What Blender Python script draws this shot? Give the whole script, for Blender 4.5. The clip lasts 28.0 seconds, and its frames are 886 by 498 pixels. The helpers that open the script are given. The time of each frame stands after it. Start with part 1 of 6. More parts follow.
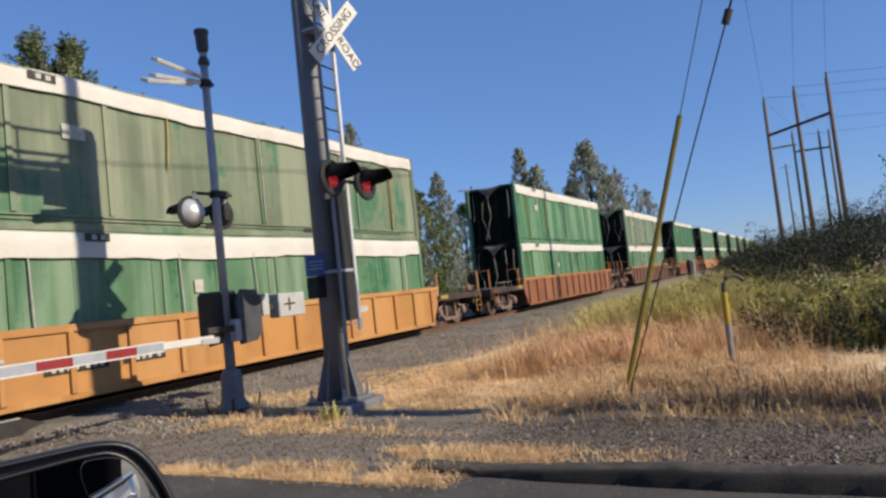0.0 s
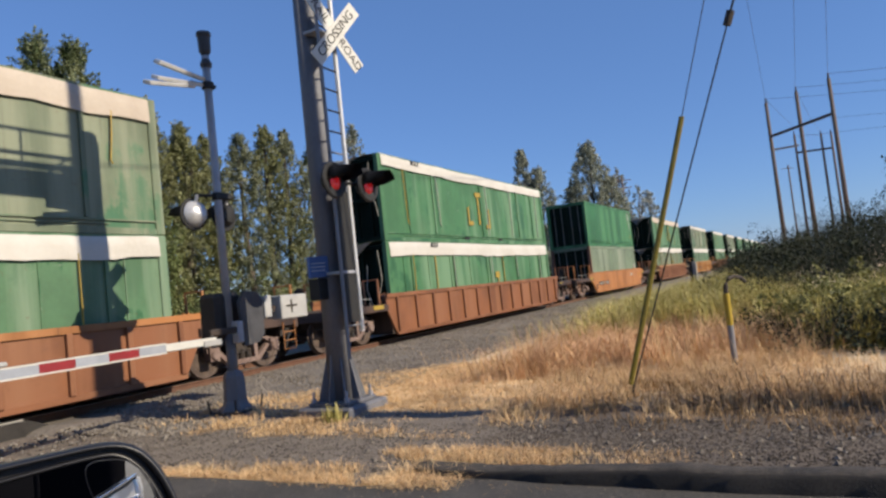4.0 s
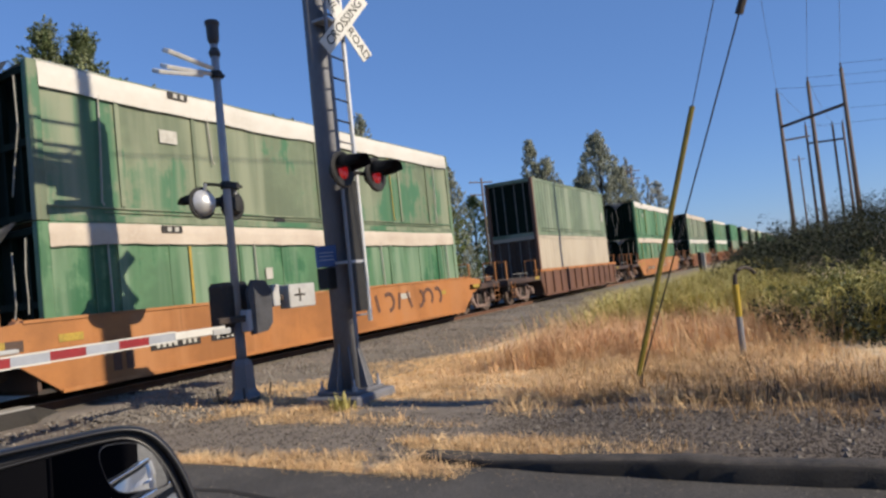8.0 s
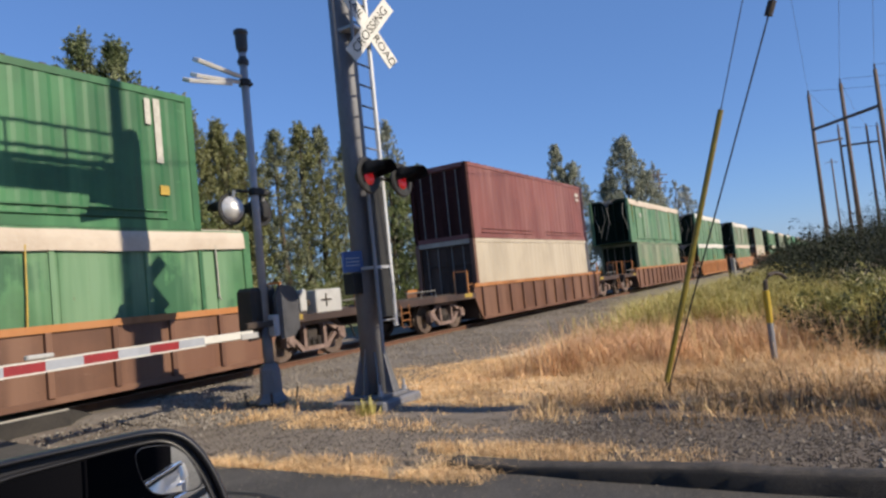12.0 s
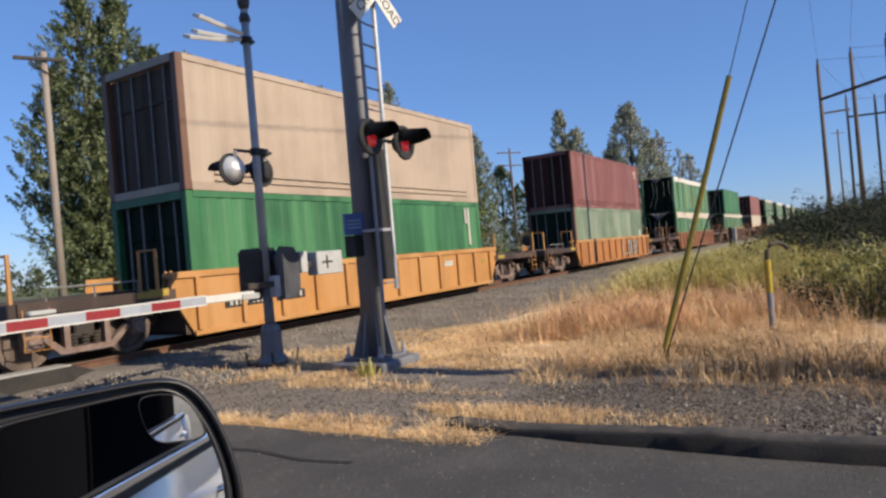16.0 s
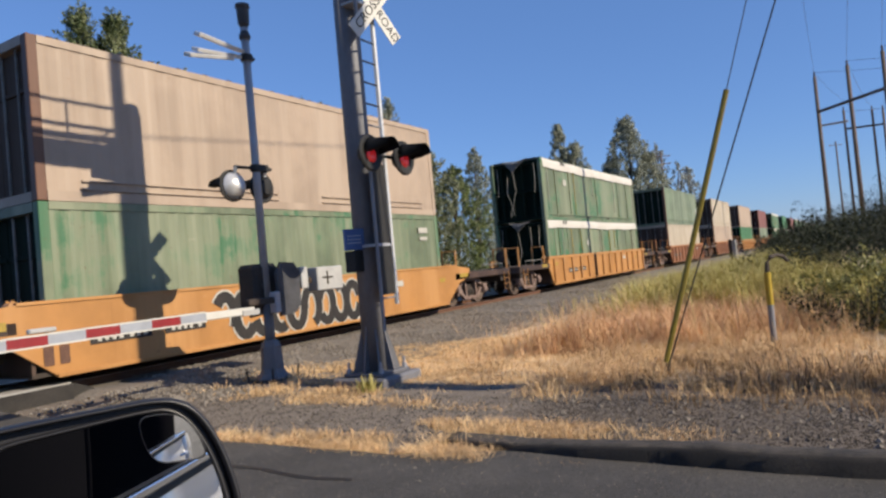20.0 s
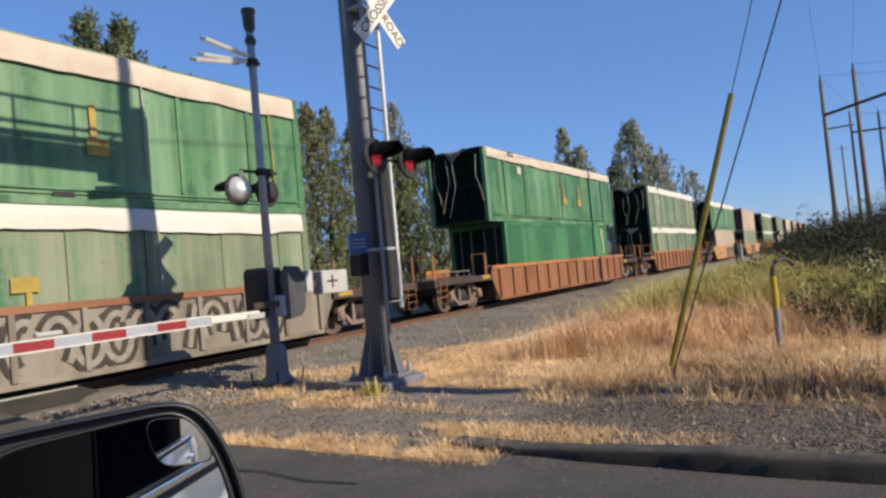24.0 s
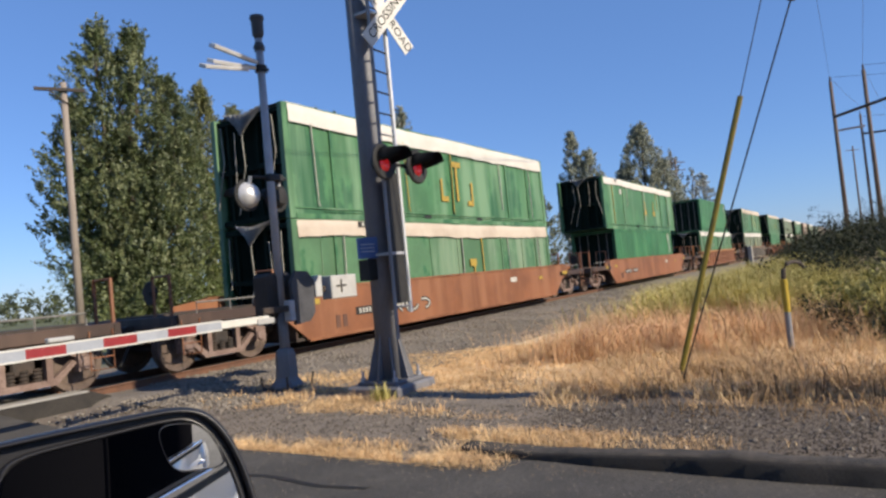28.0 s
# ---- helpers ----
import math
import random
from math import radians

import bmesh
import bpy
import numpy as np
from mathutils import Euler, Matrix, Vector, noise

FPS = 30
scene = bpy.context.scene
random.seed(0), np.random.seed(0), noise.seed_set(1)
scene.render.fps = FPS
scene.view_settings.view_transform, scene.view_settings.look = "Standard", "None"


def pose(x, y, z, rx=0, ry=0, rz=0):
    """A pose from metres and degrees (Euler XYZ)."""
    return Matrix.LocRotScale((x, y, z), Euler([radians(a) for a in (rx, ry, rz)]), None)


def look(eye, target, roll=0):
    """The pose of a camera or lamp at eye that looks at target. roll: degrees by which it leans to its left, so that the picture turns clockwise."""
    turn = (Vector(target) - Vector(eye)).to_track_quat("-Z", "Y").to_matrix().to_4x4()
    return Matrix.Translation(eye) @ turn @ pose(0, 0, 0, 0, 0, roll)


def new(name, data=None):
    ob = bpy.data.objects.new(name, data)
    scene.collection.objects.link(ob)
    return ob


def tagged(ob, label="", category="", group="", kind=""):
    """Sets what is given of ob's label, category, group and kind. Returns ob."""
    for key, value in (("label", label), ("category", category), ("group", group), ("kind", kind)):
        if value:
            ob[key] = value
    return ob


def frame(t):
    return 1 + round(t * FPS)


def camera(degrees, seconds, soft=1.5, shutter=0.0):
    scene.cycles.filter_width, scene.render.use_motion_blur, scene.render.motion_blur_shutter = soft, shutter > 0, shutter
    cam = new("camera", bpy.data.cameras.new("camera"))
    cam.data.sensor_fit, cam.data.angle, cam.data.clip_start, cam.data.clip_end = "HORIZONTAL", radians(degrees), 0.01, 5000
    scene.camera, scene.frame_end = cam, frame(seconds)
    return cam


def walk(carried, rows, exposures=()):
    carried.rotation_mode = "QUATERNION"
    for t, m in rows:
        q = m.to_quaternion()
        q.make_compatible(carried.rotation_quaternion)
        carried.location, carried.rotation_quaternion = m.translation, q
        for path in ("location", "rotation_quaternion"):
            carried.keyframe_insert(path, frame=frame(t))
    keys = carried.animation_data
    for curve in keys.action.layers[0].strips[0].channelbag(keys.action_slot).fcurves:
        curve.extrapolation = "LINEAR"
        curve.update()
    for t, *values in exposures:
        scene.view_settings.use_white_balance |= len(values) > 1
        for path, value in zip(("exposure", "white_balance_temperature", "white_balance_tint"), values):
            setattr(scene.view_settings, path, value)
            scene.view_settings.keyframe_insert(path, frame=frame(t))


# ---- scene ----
cam = camera(67.0, 28.0, soft=2.6)
# seconds, x, y, z, pitch, roll, yaw of the hand-held camera at the car window
PATH = [
    (0, 0.020, -0.006, 1.556, 3.34, 6.13, -62.02),
    (0.5, 0.020, -0.004, 1.555, 3.32, 6.04, -61.98),
    (1, 0.019, -0.006, 1.555, 3.32, 6.05, -62.12),
    (1.5, 0.022, -0.003, 1.554, 3.35, 6.13, -62.24),
    (2, 0.019, -0.006, 1.556, 3.44, 6.16, -62.02),
    (2.5, 0.016, -0.008, 1.557, 3.46, 6.19, -61.96),
    (4.5, 0.016, -0.007, 1.557, 3.45, 6.22, -61.78),
    (5, 0.021, -0.005, 1.557, 3.10, 6.40, -61.42),
    (5.5, 0.017, -0.006, 1.556, 3.01, 5.85, -61.50),
    (6, 0.020, 0.000, 1.549, 2.25, 5.25, -61.62),
    (6.5, 0.015, 0.004, 1.545, 1.79, 4.58, -60.81),
    (7, 0.021, 0.012, 1.543, 1.65, 4.57, -61.13),
    (7.5, 0.022, 0.006, 1.546, 1.78, 5.10, -61.58),
    (8, 0.017, 0.001, 1.552, 2.72, 5.94, -61.21),
    (8.5, 0.008, -0.009, 1.556, 3.44, 6.30, -60.24),
    (9, 0.011, -0.004, 1.554, 3.42, 6.07, -60.23),
    (9.5, 0.007, -0.003, 1.551, 3.29, 5.47, -59.93),
    (10, 0.009, -0.001, 1.551, 3.19, 5.48, -60.00),
    (10.5, 0.009, -0.001, 1.552, 3.14, 5.64, -60.02),
    (11, 0.013, 0.000, 1.554, 2.92, 5.88, -60.18),
    (11.5, 0.006, -0.007, 1.556, 3.22, 6.17, -59.08),
    (12, 0.006, -0.004, 1.555, 3.39, 5.88, -59.03),
    (12.5, 0.003, -0.004, 1.553, 3.52, 5.38, -58.70),
    (14.5, 0.006, 0.004, 1.549, 1.87, 4.93, -58.13),
    (15, 0.008, 0.006, 1.545, 1.23, 4.93, -58.32),
    (15.5, 0.009, 0.010, 1.544, 0.83, 4.73, -58.46),
    (16, 0.015, 0.013, 1.541, 0.39, 4.88, -58.99),
    (16.5, 0.020, 0.017, 1.541, 0.22, 5.19, -59.53),
    (17, 0.016, 0.008, 1.544, 0.50, 5.19, -59.77),
    (17.5, 0.013, 0.010, 1.542, 0.84, 4.86, -59.42),
    (18, 0.012, 0.004, 1.546, 1.21, 5.44, -59.44),
    (18.5, 0.013, 0.006, 1.546, 1.27, 5.50, -59.31),
    (19, 0.010, 0.004, 1.547, 1.37, 5.41, -59.18),
    (19.5, 0.007, 0.001, 1.548, 1.54, 5.43, -59.04),
    (20, 0.010, 0.007, 1.546, 1.62, 5.28, -58.96),
    (20.5, 0.010, 0.005, 1.547, 1.70, 5.43, -59.04),
    (21, 0.009, 0.007, 1.547, 1.43, 5.20, -58.79),
    (21.5, 0.010, 0.007, 1.546, 1.61, 5.43, -58.98),
    (23.5, 0.005, 0.003, 1.547, 1.86, 5.33, -58.63),
    (24, 0.004, 0.002, 1.548, 1.97, 5.25, -58.55),
    (24.5, 0.003, 0.001, 1.549, 2.09, 5.42, -58.59),
    (25, 0.004, 0.002, 1.548, 1.92, 5.44, -58.45),
    (25.5, 0.003, 0.003, 1.549, 2.16, 5.56, -58.16),
    (26, -0.002, -0.009, 1.555, 2.45, 6.00, -58.07),
    (26.5, 0.003, 0.001, 1.550, 2.40, 5.65, -58.05),
    (27, 0.001, 0.001, 1.551, 2.52, 5.51, -57.94),
    (27.5, 0.001, 0.002, 1.550, 2.26, 5.39, -57.69),
    (28, -0.000, -0.000, 1.550, 2.40, 5.50, -57.80),
]
walk(cam, [(t, pose(x, y, z, 90 + p, r, w)) for t, x, y, z, p, r, w in PATH],
     exposures=[(0, 0.42), (8, 0.44), (11, 0.50), (16, 0.53), (20, 0.49), (23, 0.54), (26, 0.58), (28, 0.60)])

# ---- light ----
SUN_ELEV, SUN_X = radians(30.0), 0.012
world = bpy.data.worlds.new("sky")
scene.world = world
world.use_nodes = True
wn = world.node_tree.nodes
wn.clear()
sky = wn.new("ShaderNodeTexSky")
sky.sky_type, sky.sun_disc = "NISHITA", False
sky.sun_elevation, sky.sun_rotation = SUN_ELEV, radians(180)
sky.air_density, sky.dust_density, sky.ozone_density = 1.0, 0.15, 5.0
bg = wn.new("ShaderNodeBackground")
bg.inputs["Strength"].default_value = 0.074
wout = wn.new("ShaderNodeOutputWorld")
tint = wn.new("ShaderNodeMix")
tint.data_type, tint.blend_type = "RGBA", "MULTIPLY"
tint.inputs[0].default_value, tint.inputs[7].default_value = 1.0, (1.02, 1.10, 1.36, 1)
world.node_tree.links.new(sky.outputs[0], tint.inputs[6])
haze = wn.new("ShaderNodeMix")  # thin even haze that softens the fall-off towards the zenith
haze.data_type = "RGBA"
haze.inputs[0].default_value, haze.inputs[7].default_value = 0.40, (1.40, 3.0, 6.6, 1)
world.node_tree.links.new(tint.outputs[2], haze.inputs[6])
world.node_tree.links.new(haze.outputs[2], bg.inputs[0])
world.node_tree.links.new(bg.outputs[0], wout.inputs[0])
sun_data = bpy.data.lights.new("sun", "SUN")
sun_data.energy, sun_data.angle, sun_data.color = 4.9, radians(0.5), (1.0, 0.87, 0.68)
sun_ob = new("sun", sun_data)
sun_ob.matrix_world = look((SUN_X * 50, -50, 50 * math.tan(SUN_ELEV)), (0, 0, 0))

# ---- materials ----
REFLECTANCE = 0.66  # even scale on paint, steel and stone, set low to deepen shade at this exposure


def material(name, base, rough=0.7, metal=0.0):
    m = bpy.data.materials.new(name)
    m.use_nodes = True
    n = m.node_tree.nodes
    b = n["Principled BSDF"]
    b.inputs["Base Color"].default_value = (*base, 1)
    b.inputs["Roughness"].default_value = rough
    b.inputs["Metallic"].default_value = metal
    return m, n, m.node_tree.links, b


def mixed(n, l, fac, a, b):
    x = n.new("ShaderNodeMix")
    x.data_type = "RGBA"
    for sock, v in ((x.inputs[0], fac), (x.inputs[6], a), (x.inputs[7], b)):
        if isinstance(v, bpy.types.NodeSocket):
            l.new(v, sock)
        elif isinstance(v, tuple):
            sock.default_value = (*v, 1)
        else:
            sock.default_value = v
    return x.outputs[2]


def coords(n, l, scale=(1, 1, 1), shift=None):
    c = n.new("ShaderNodeTexCoord")
    mp = n.new("ShaderNodeMapping")
    mp.inputs["Scale"].default_value = scale
    l.new(c.outputs["Object"], mp.inputs[0])
    if shift is not None:
        info = n.new("ShaderNodeObjectInfo")
        mul = n.new("ShaderNodeVectorMath")
        mul.operation = "SCALE"
        mul.inputs[0].default_value = (31.0, 17.0, 23.0)
        l.new(info.outputs["Random"], mul.inputs["Scale"])
        l.new(mul.outputs[0], mp.inputs["Location"])
    return mp.outputs[0]


def noisy(n, l, vec, scale, detail=4.0, rough=0.6):
    t = n.new("ShaderNodeTexNoise")
    t.inputs["Scale"].default_value, t.inputs["Detail"].default_value, t.inputs["Roughness"].default_value = scale, detail, rough
    l.new(vec, t.inputs["Vector"])
    return t.outputs["Fac"]


def ramp(n, l, fac, lo, hi):
    r = n.new("ShaderNodeMapRange")
    r.interpolation_type = "SMOOTHSTEP"
    r.inputs[1].default_value, r.inputs[2].default_value = lo, hi
    l.new(fac, r.inputs[0])
    return r.outputs[0]


def bumped(n, l, b, height, strength=0.3, distance=0.01):
    x = n.new("ShaderNodeBump")
    x.inputs["Strength"].default_value, x.inputs["Distance"].default_value = strength, distance
    l.new(height, x.inputs["Height"])
    l.new(x.outputs[0], b.inputs["Normal"])


def dulled(c):
    return tuple(REFLECTANCE * x for x in c)


def painted(name, base, wear=(0.16, 0.075, 0.04), amount=0.5, fade=(0.5, 0.5, 0.42), rough=0.55, metal=0.0, contrast=1.0, under=None, sheen=0.5):
    """Old paint on steel: faded bands and patches, streaks that run down, scuffs, chips of rust."""
    base, wear, fade, under = dulled(base), dulled(wear), dulled(fade), under and dulled(under)
    m, n, l, b = material(name, base, rough, metal)
    b.inputs["Specular IOR Level"].default_value = sheen
    v = coords(n, l, shift=True)
    blotch = noisy(n, l, v, 0.45, 6, 0.65)
    band = noisy(n, l, coords(n, l, (0.9, 0.9, 0.07), shift=True), 1.3, 4, 0.6)
    streak = noisy(n, l, coords(n, l, (2.4, 2.4, 0.18), shift=True), 2.2, 6, 0.7)
    chips = noisy(n, l, v, 9.0, 6, 0.75)
    dark = tuple(c * (1 - 0.34 * contrast) for c in base)
    light = tuple(c * (1 - 0.30 * contrast) + f * 0.30 * contrast for c, f in zip(base, fade))

    def product(*socks):
        out = socks[0]
        for s in socks[1:]:
            x = n.new("ShaderNodeMath")
            x.operation = "MULTIPLY"
            l.new(out, x.inputs[0])
            if isinstance(s, float):
                x.inputs[1].default_value = s
            else:
                l.new(s, x.inputs[1])
            out = x.outputs[0]
        return out

    col = mixed(n, l, ramp(n, l, blotch, 0.38, 0.62), dark, base)
    if under:
        edge = n.new("ShaderNodeMath")
        l.new(blotch, edge.inputs[0])
        l.new(product(streak, 0.35), edge.inputs[1])
        col = mixed(n, l, ramp(n, l, edge.outputs[0], 0.69, 0.76), col, under)
    col = mixed(n, l, ramp(n, l, band, 0.44, 0.66), col, light)
    scuff = noisy(n, l, coords(n, l, (0.5, 0.5, 2.2), shift=True), 2.6, 6, 0.75)
    col = mixed(n, l, product(ramp(n, l, scuff, 0.64, 0.72), 0.45 * contrast), col, fade)
    col = mixed(n, l, product(ramp(n, l, chips, 0.66 - 0.09 * amount, 0.80 - 0.07 * amount), ramp(n, l, streak, 0.30, 0.62)), col, wear)
    run = noisy(n, l, coords(n, l, (4.0, 4.0, 0.10), shift=True), 1.7, 5, 0.7)
    col = mixed(n, l, product(ramp(n, l, run, 0.62, 0.76), min(0.6, amount) * contrast), col, tuple(0.55 * w + 0.2 * c for w, c in zip(wear, base)))
    # grime that has run down in narrow lines, pale scrapes, flaked spots
    line = noisy(n, l, coords(n, l, (9.0, 9.0, 0.12), shift=True), 1.6, 6, 0.75)
    col = mixed(n, l, product(ramp(n, l, line, 0.60, 0.72), ramp(n, l, blotch, 0.36, 0.60), 0.30 * contrast), col, tuple(0.42 * c + 0.12 * w for w, c in zip(wear, base)))
    flake = noisy(n, l, coords(n, l, (1.0, 1.0, 0.7), shift=True), 5.5, 7, 0.7)
    col = mixed(n, l, product(ramp(n, l, flake, 0.67, 0.71), ramp(n, l, band, 0.40, 0.60), 0.75 * contrast), col, tuple(0.5 * c for c in base))
    pale = noisy(n, l, coords(n, l, (5.0, 5.0, 0.25), shift=True), 2.0, 5, 0.7)
    col = mixed(n, l, product(ramp(n, l, pale, 0.66, 0.74), 0.4 * contrast), col, fade)
    l.new(col, b.inputs["Base Color"])
    bumped(n, l, b, chips, 0.10, 0.004)
    return m


def grained(name, base, other, scale=3.0, rough=0.85, bump=0.3, fine=40.0, metal=0.0, stretch=(1, 1, 1), distance=0.01, speck=0.62):
    base, other = dulled(base), dulled(other)
    m, n, l, b = material(name, base, rough, metal)
    v = coords(n, l, stretch, shift=True)
    big, small = noisy(n, l, v, scale, 5), noisy(n, l, v, fine, 5, 0.7)
    c1 = mixed(n, l, ramp(n, l, big, 0.35, 0.68), base, other)
    c2 = mixed(n, l, ramp(n, l, small, 0.42, 0.72), c1, tuple(speck * c for c in base))
    l.new(c2, b.inputs["Base Color"])
    bumped(n, l, b, small, bump, distance)
    return m


def dusty(name, base, other, scale, rough, bump, fine):
    """As grained, with a paler tone painted on faces that look up, for dust and for the lit top."""
    m = grained(name, base, other, scale, rough, bump, fine)
    n, l = m.node_tree.nodes, m.node_tree.links
    b = n["Principled BSDF"]
    old = b.inputs["Base Color"].links[0].from_socket
    g = n.new("ShaderNodeNewGeometry")
    sep = n.new("ShaderNodeSeparateXYZ")
    l.new(g.outputs["True Normal"], sep.inputs[0])
    spots = noisy(n, l, coords(n, l), 5.0, 6, 0.7)
    mul = n.new("ShaderNodeMath")
    mul.operation = "MULTIPLY"
    l.new(ramp(n, l, sep.outputs["Z"], 0.6, 0.98), mul.inputs[0])
    l.new(ramp(n, l, spots, 0.3, 0.75), mul.inputs[1])
    l.new(mixed(n, l, mul.outputs[0], old, (0.085, 0.07, 0.056)), b.inputs["Base Color"])
    return m


def leafy(name, dark, light, rough=0.55, through_light=0.3, rare=1.0, plume=0.0):
    """Leaves and blades: each one has its own tint, plumes of them are paler; some light comes through."""
    dark, light = (tuple(0.88 * x for x in c) for c in (dark, light))
    m, n, l, b = material(name, dark, rough)
    g = n.new("ShaderNodeNewGeometry")
    v = coords(n, l)
    big = noisy(n, l, v, 0.55, 3)
    rarer = n.new("ShaderNodeMath")
    rarer.operation = "POWER"
    rarer.inputs[1].default_value = rare
    l.new(g.outputs["Random Per Island"], rarer.inputs[0])
    fac = rarer.outputs[0]
    # noise paints in paler plumes, like the lit lumps of a crown
    if plume:
        share = n.new("ShaderNodeMix")
        share.inputs[0].default_value = plume
        l.new(fac, share.inputs[2])
        l.new(ramp(n, l, noisy(n, l, coords(n, l, (1, 1, 0.5)), 1.25, 4, 0.65), 0.44, 0.66), share.inputs[3])
        fac = share.outputs[0]
    c1 = mixed(n, l, fac, dark, light)
    # darker clumps painted in by noise, as shade within the growth
    near = noisy(n, l, v, 1.5, 4)
    c2 = mixed(n, l, ramp(n, l, near, 0.42, 0.60), c1, mixed(n, l, 0.6, c1, tuple(0.8 * x for x in dark)))
    c2 = mixed(n, l, ramp(n, l, big, 0.40, 0.75), c2, mixed(n, l, 0.6, c2, tuple(0.55 * x for x in dark)))
    l.new(c2, b.inputs["Base Color"])
    tr = n.new("ShaderNodeBsdfTranslucent")
    l.new(c2, tr.inputs[0])
    ms = n.new("ShaderNodeMixShader")
    ms.inputs[0].default_value = through_light
    l.new(b.outputs[0], ms.inputs[1])
    l.new(tr.outputs[0], ms.inputs[2])
    l.new(ms.outputs[0], n["Material Output"].inputs[0])
    return m


GREEN = painted("green paint", (0.082, 0.245, 0.100), amount=0.5, fade=(0.42, 0.52, 0.38), under=(0.028, 0.125, 0.052))
DEEP_GREEN = painted("deep green paint", (0.034, 0.175, 0.062), amount=0.25, fade=(0.16, 0.38, 0.17))
MID_GREEN = painted("sun-bleached green paint", (0.115, 0.26, 0.125), amount=0.6, under=(0.03, 0.14, 0.055))
PALE_GREEN = painted("pale green paint", (0.21, 0.265, 0.16), amount=0.7, fade=(0.46, 0.44, 0.33), under=(0.065, 0.185, 0.09))
GREY_GREEN = painted("grey green paint", (0.20, 0.27, 0.17), amount=0.4)
BEIGE = painted("beige paint", (0.50, 0.385, 0.29), (0.24, 0.14, 0.085), 0.4, (0.58, 0.50, 0.41), contrast=0.6)
CREAM = painted("cream paint", (0.56, 0.48, 0.365), (0.28, 0.18, 0.11), 0.3, (0.62, 0.57, 0.49), contrast=0.5)
RED = painted("oxide red paint", (0.25, 0.08, 0.065), (0.12, 0.04, 0.03), 0.4, (0.42, 0.27, 0.24), contrast=0.7)
# door and end paints hold the shade of the sunless container ends
DOOR_BROWN = painted("brown door paint darkened as shade", (0.10, 0.07, 0.055), (0.05, 0.03, 0.022), 0.6, (0.18, 0.13, 0.1), rough=0.8, sheen=0.2)
DOOR_GREEN = painted("green door paint darkened as shade", (0.006, 0.019, 0.011), (0.012, 0.009, 0.007), 0.5, (0.03, 0.045, 0.03), rough=0.85, sheen=0.15)
DOOR_RED = painted("maroon door paint darkened as shade", (0.06, 0.02, 0.018), (0.03, 0.013, 0.012), 0.6, (0.11, 0.06, 0.05), rough=0.85, sheen=0.15)
DECK_RUST = painted("sooty rusty deck steel", (0.062, 0.036, 0.027), (0.03, 0.02, 0.016), 0.8, (0.20, 0.12, 0.08), contrast=1.0)
CAR_YELLOW = painted("yellow car paint", (0.58, 0.275, 0.080), (0.16, 0.07, 0.03), 0.5, (0.62, 0.4, 0.2), contrast=0.7)
CAR_ORANGE = painted("orange car paint", (0.50, 0.200, 0.056), (0.15, 0.062, 0.032), 0.8, (0.48, 0.26, 0.13), contrast=1.0)
CAR_RUST = painted("rusty red car paint", (0.30, 0.115, 0.048), (0.10, 0.045, 0.025), 0.8, (0.38, 0.20, 0.11), contrast=1.0)
CAR_BROWN = painted("brown car paint", (0.185, 0.085, 0.05), (0.08, 0.04, 0.026), 0.8, (0.29, 0.17, 0.11), contrast=1.0)
CAR_GREY = painted("weathered grey car paint", (0.27, 0.23, 0.18), (0.12, 0.06, 0.04), 0.9, (0.4, 0.37, 0.32))
TARP_WHITE = grained("white tarpaulin", (0.75, 0.72, 0.66), (0.64, 0.60, 0.53), 1.2, 0.6, 0.25, 14, distance=0.02, speck=0.93)
TARP_CREAM = grained("dirty cream tarpaulin", (0.66, 0.57, 0.47), (0.53, 0.44, 0.35), 1.0, 0.7, 0.3, 14, distance=0.02, speck=0.9)
# the cover's gathered end, greyed in colour for the shade it hangs in
TARP_GREY = grained("gathered tarpaulin greyed as shade", (0.62, 0.62, 0.61), (0.46, 0.46, 0.46), 2.0, 0.7, 0.3, 14, distance=0.02)
ROPE = grained("pale rope", (0.50, 0.49, 0.43), (0.36, 0.35, 0.30), 5, 0.8, 0.2, 40)
MARK_DARK = grained("faded dark stencil paint", (0.13, 0.06, 0.04), (0.18, 0.085, 0.05), 6, 0.7, 0.05, 40)
STEEL_DARK = grained("grimy dark steel", (0.035, 0.028, 0.024), (0.075, 0.05, 0.036), 3, 0.75, 0.3, 30)
TRUCK_RUST = grained("dusty rusty cast steel", (0.22, 0.145, 0.12), (0.33, 0.235, 0.20), 4, 0.8, 0.4, 35)
WHEEL = grained("wheel steel", (0.20, 0.145, 0.115), (0.09, 0.062, 0.05), 3, 0.6, 0.2, 30, metal=0.2)
ROD = grained("galvanized rod", (0.30, 0.29, 0.27), (0.20, 0.19, 0.17), 6, 0.6, 0.2, 30, metal=0.2)
ALU = grained("dull aluminium", (0.50, 0.51, 0.55), (0.40, 0.41, 0.45), 4, 0.55, 0.15, 40, metal=0.1, speck=0.85)
ALU_BRIGHT = grained("bright aluminium", (0.80, 0.80, 0.80), (0.66, 0.66, 0.66), 5, 0.38, 0.1, 40, metal=0.35, speck=0.85)
GALV = grained("galvanized steel", (0.30, 0.305, 0.33), (0.22, 0.225, 0.25), 2.5, 0.55, 0.15, 40, metal=0.1, speck=0.8)
MAST_GREY = grained("weathered slate mast steel", (0.215, 0.215, 0.235), (0.145, 0.148, 0.168), 1.6, 0.6, 0.2, 30, stretch=(1, 1, 0.35), speck=0.78)
DARK_CAST = grained("dark weathered casting", (0.075, 0.077, 0.088), (0.045, 0.046, 0.053), 4, 0.65, 0.2, 30)
BOX_GREY = grained("light grey cabinet paint", (0.55, 0.55, 0.54), (0.46, 0.46, 0.45), 4, 0.5, 0.1, 40, speck=0.85)
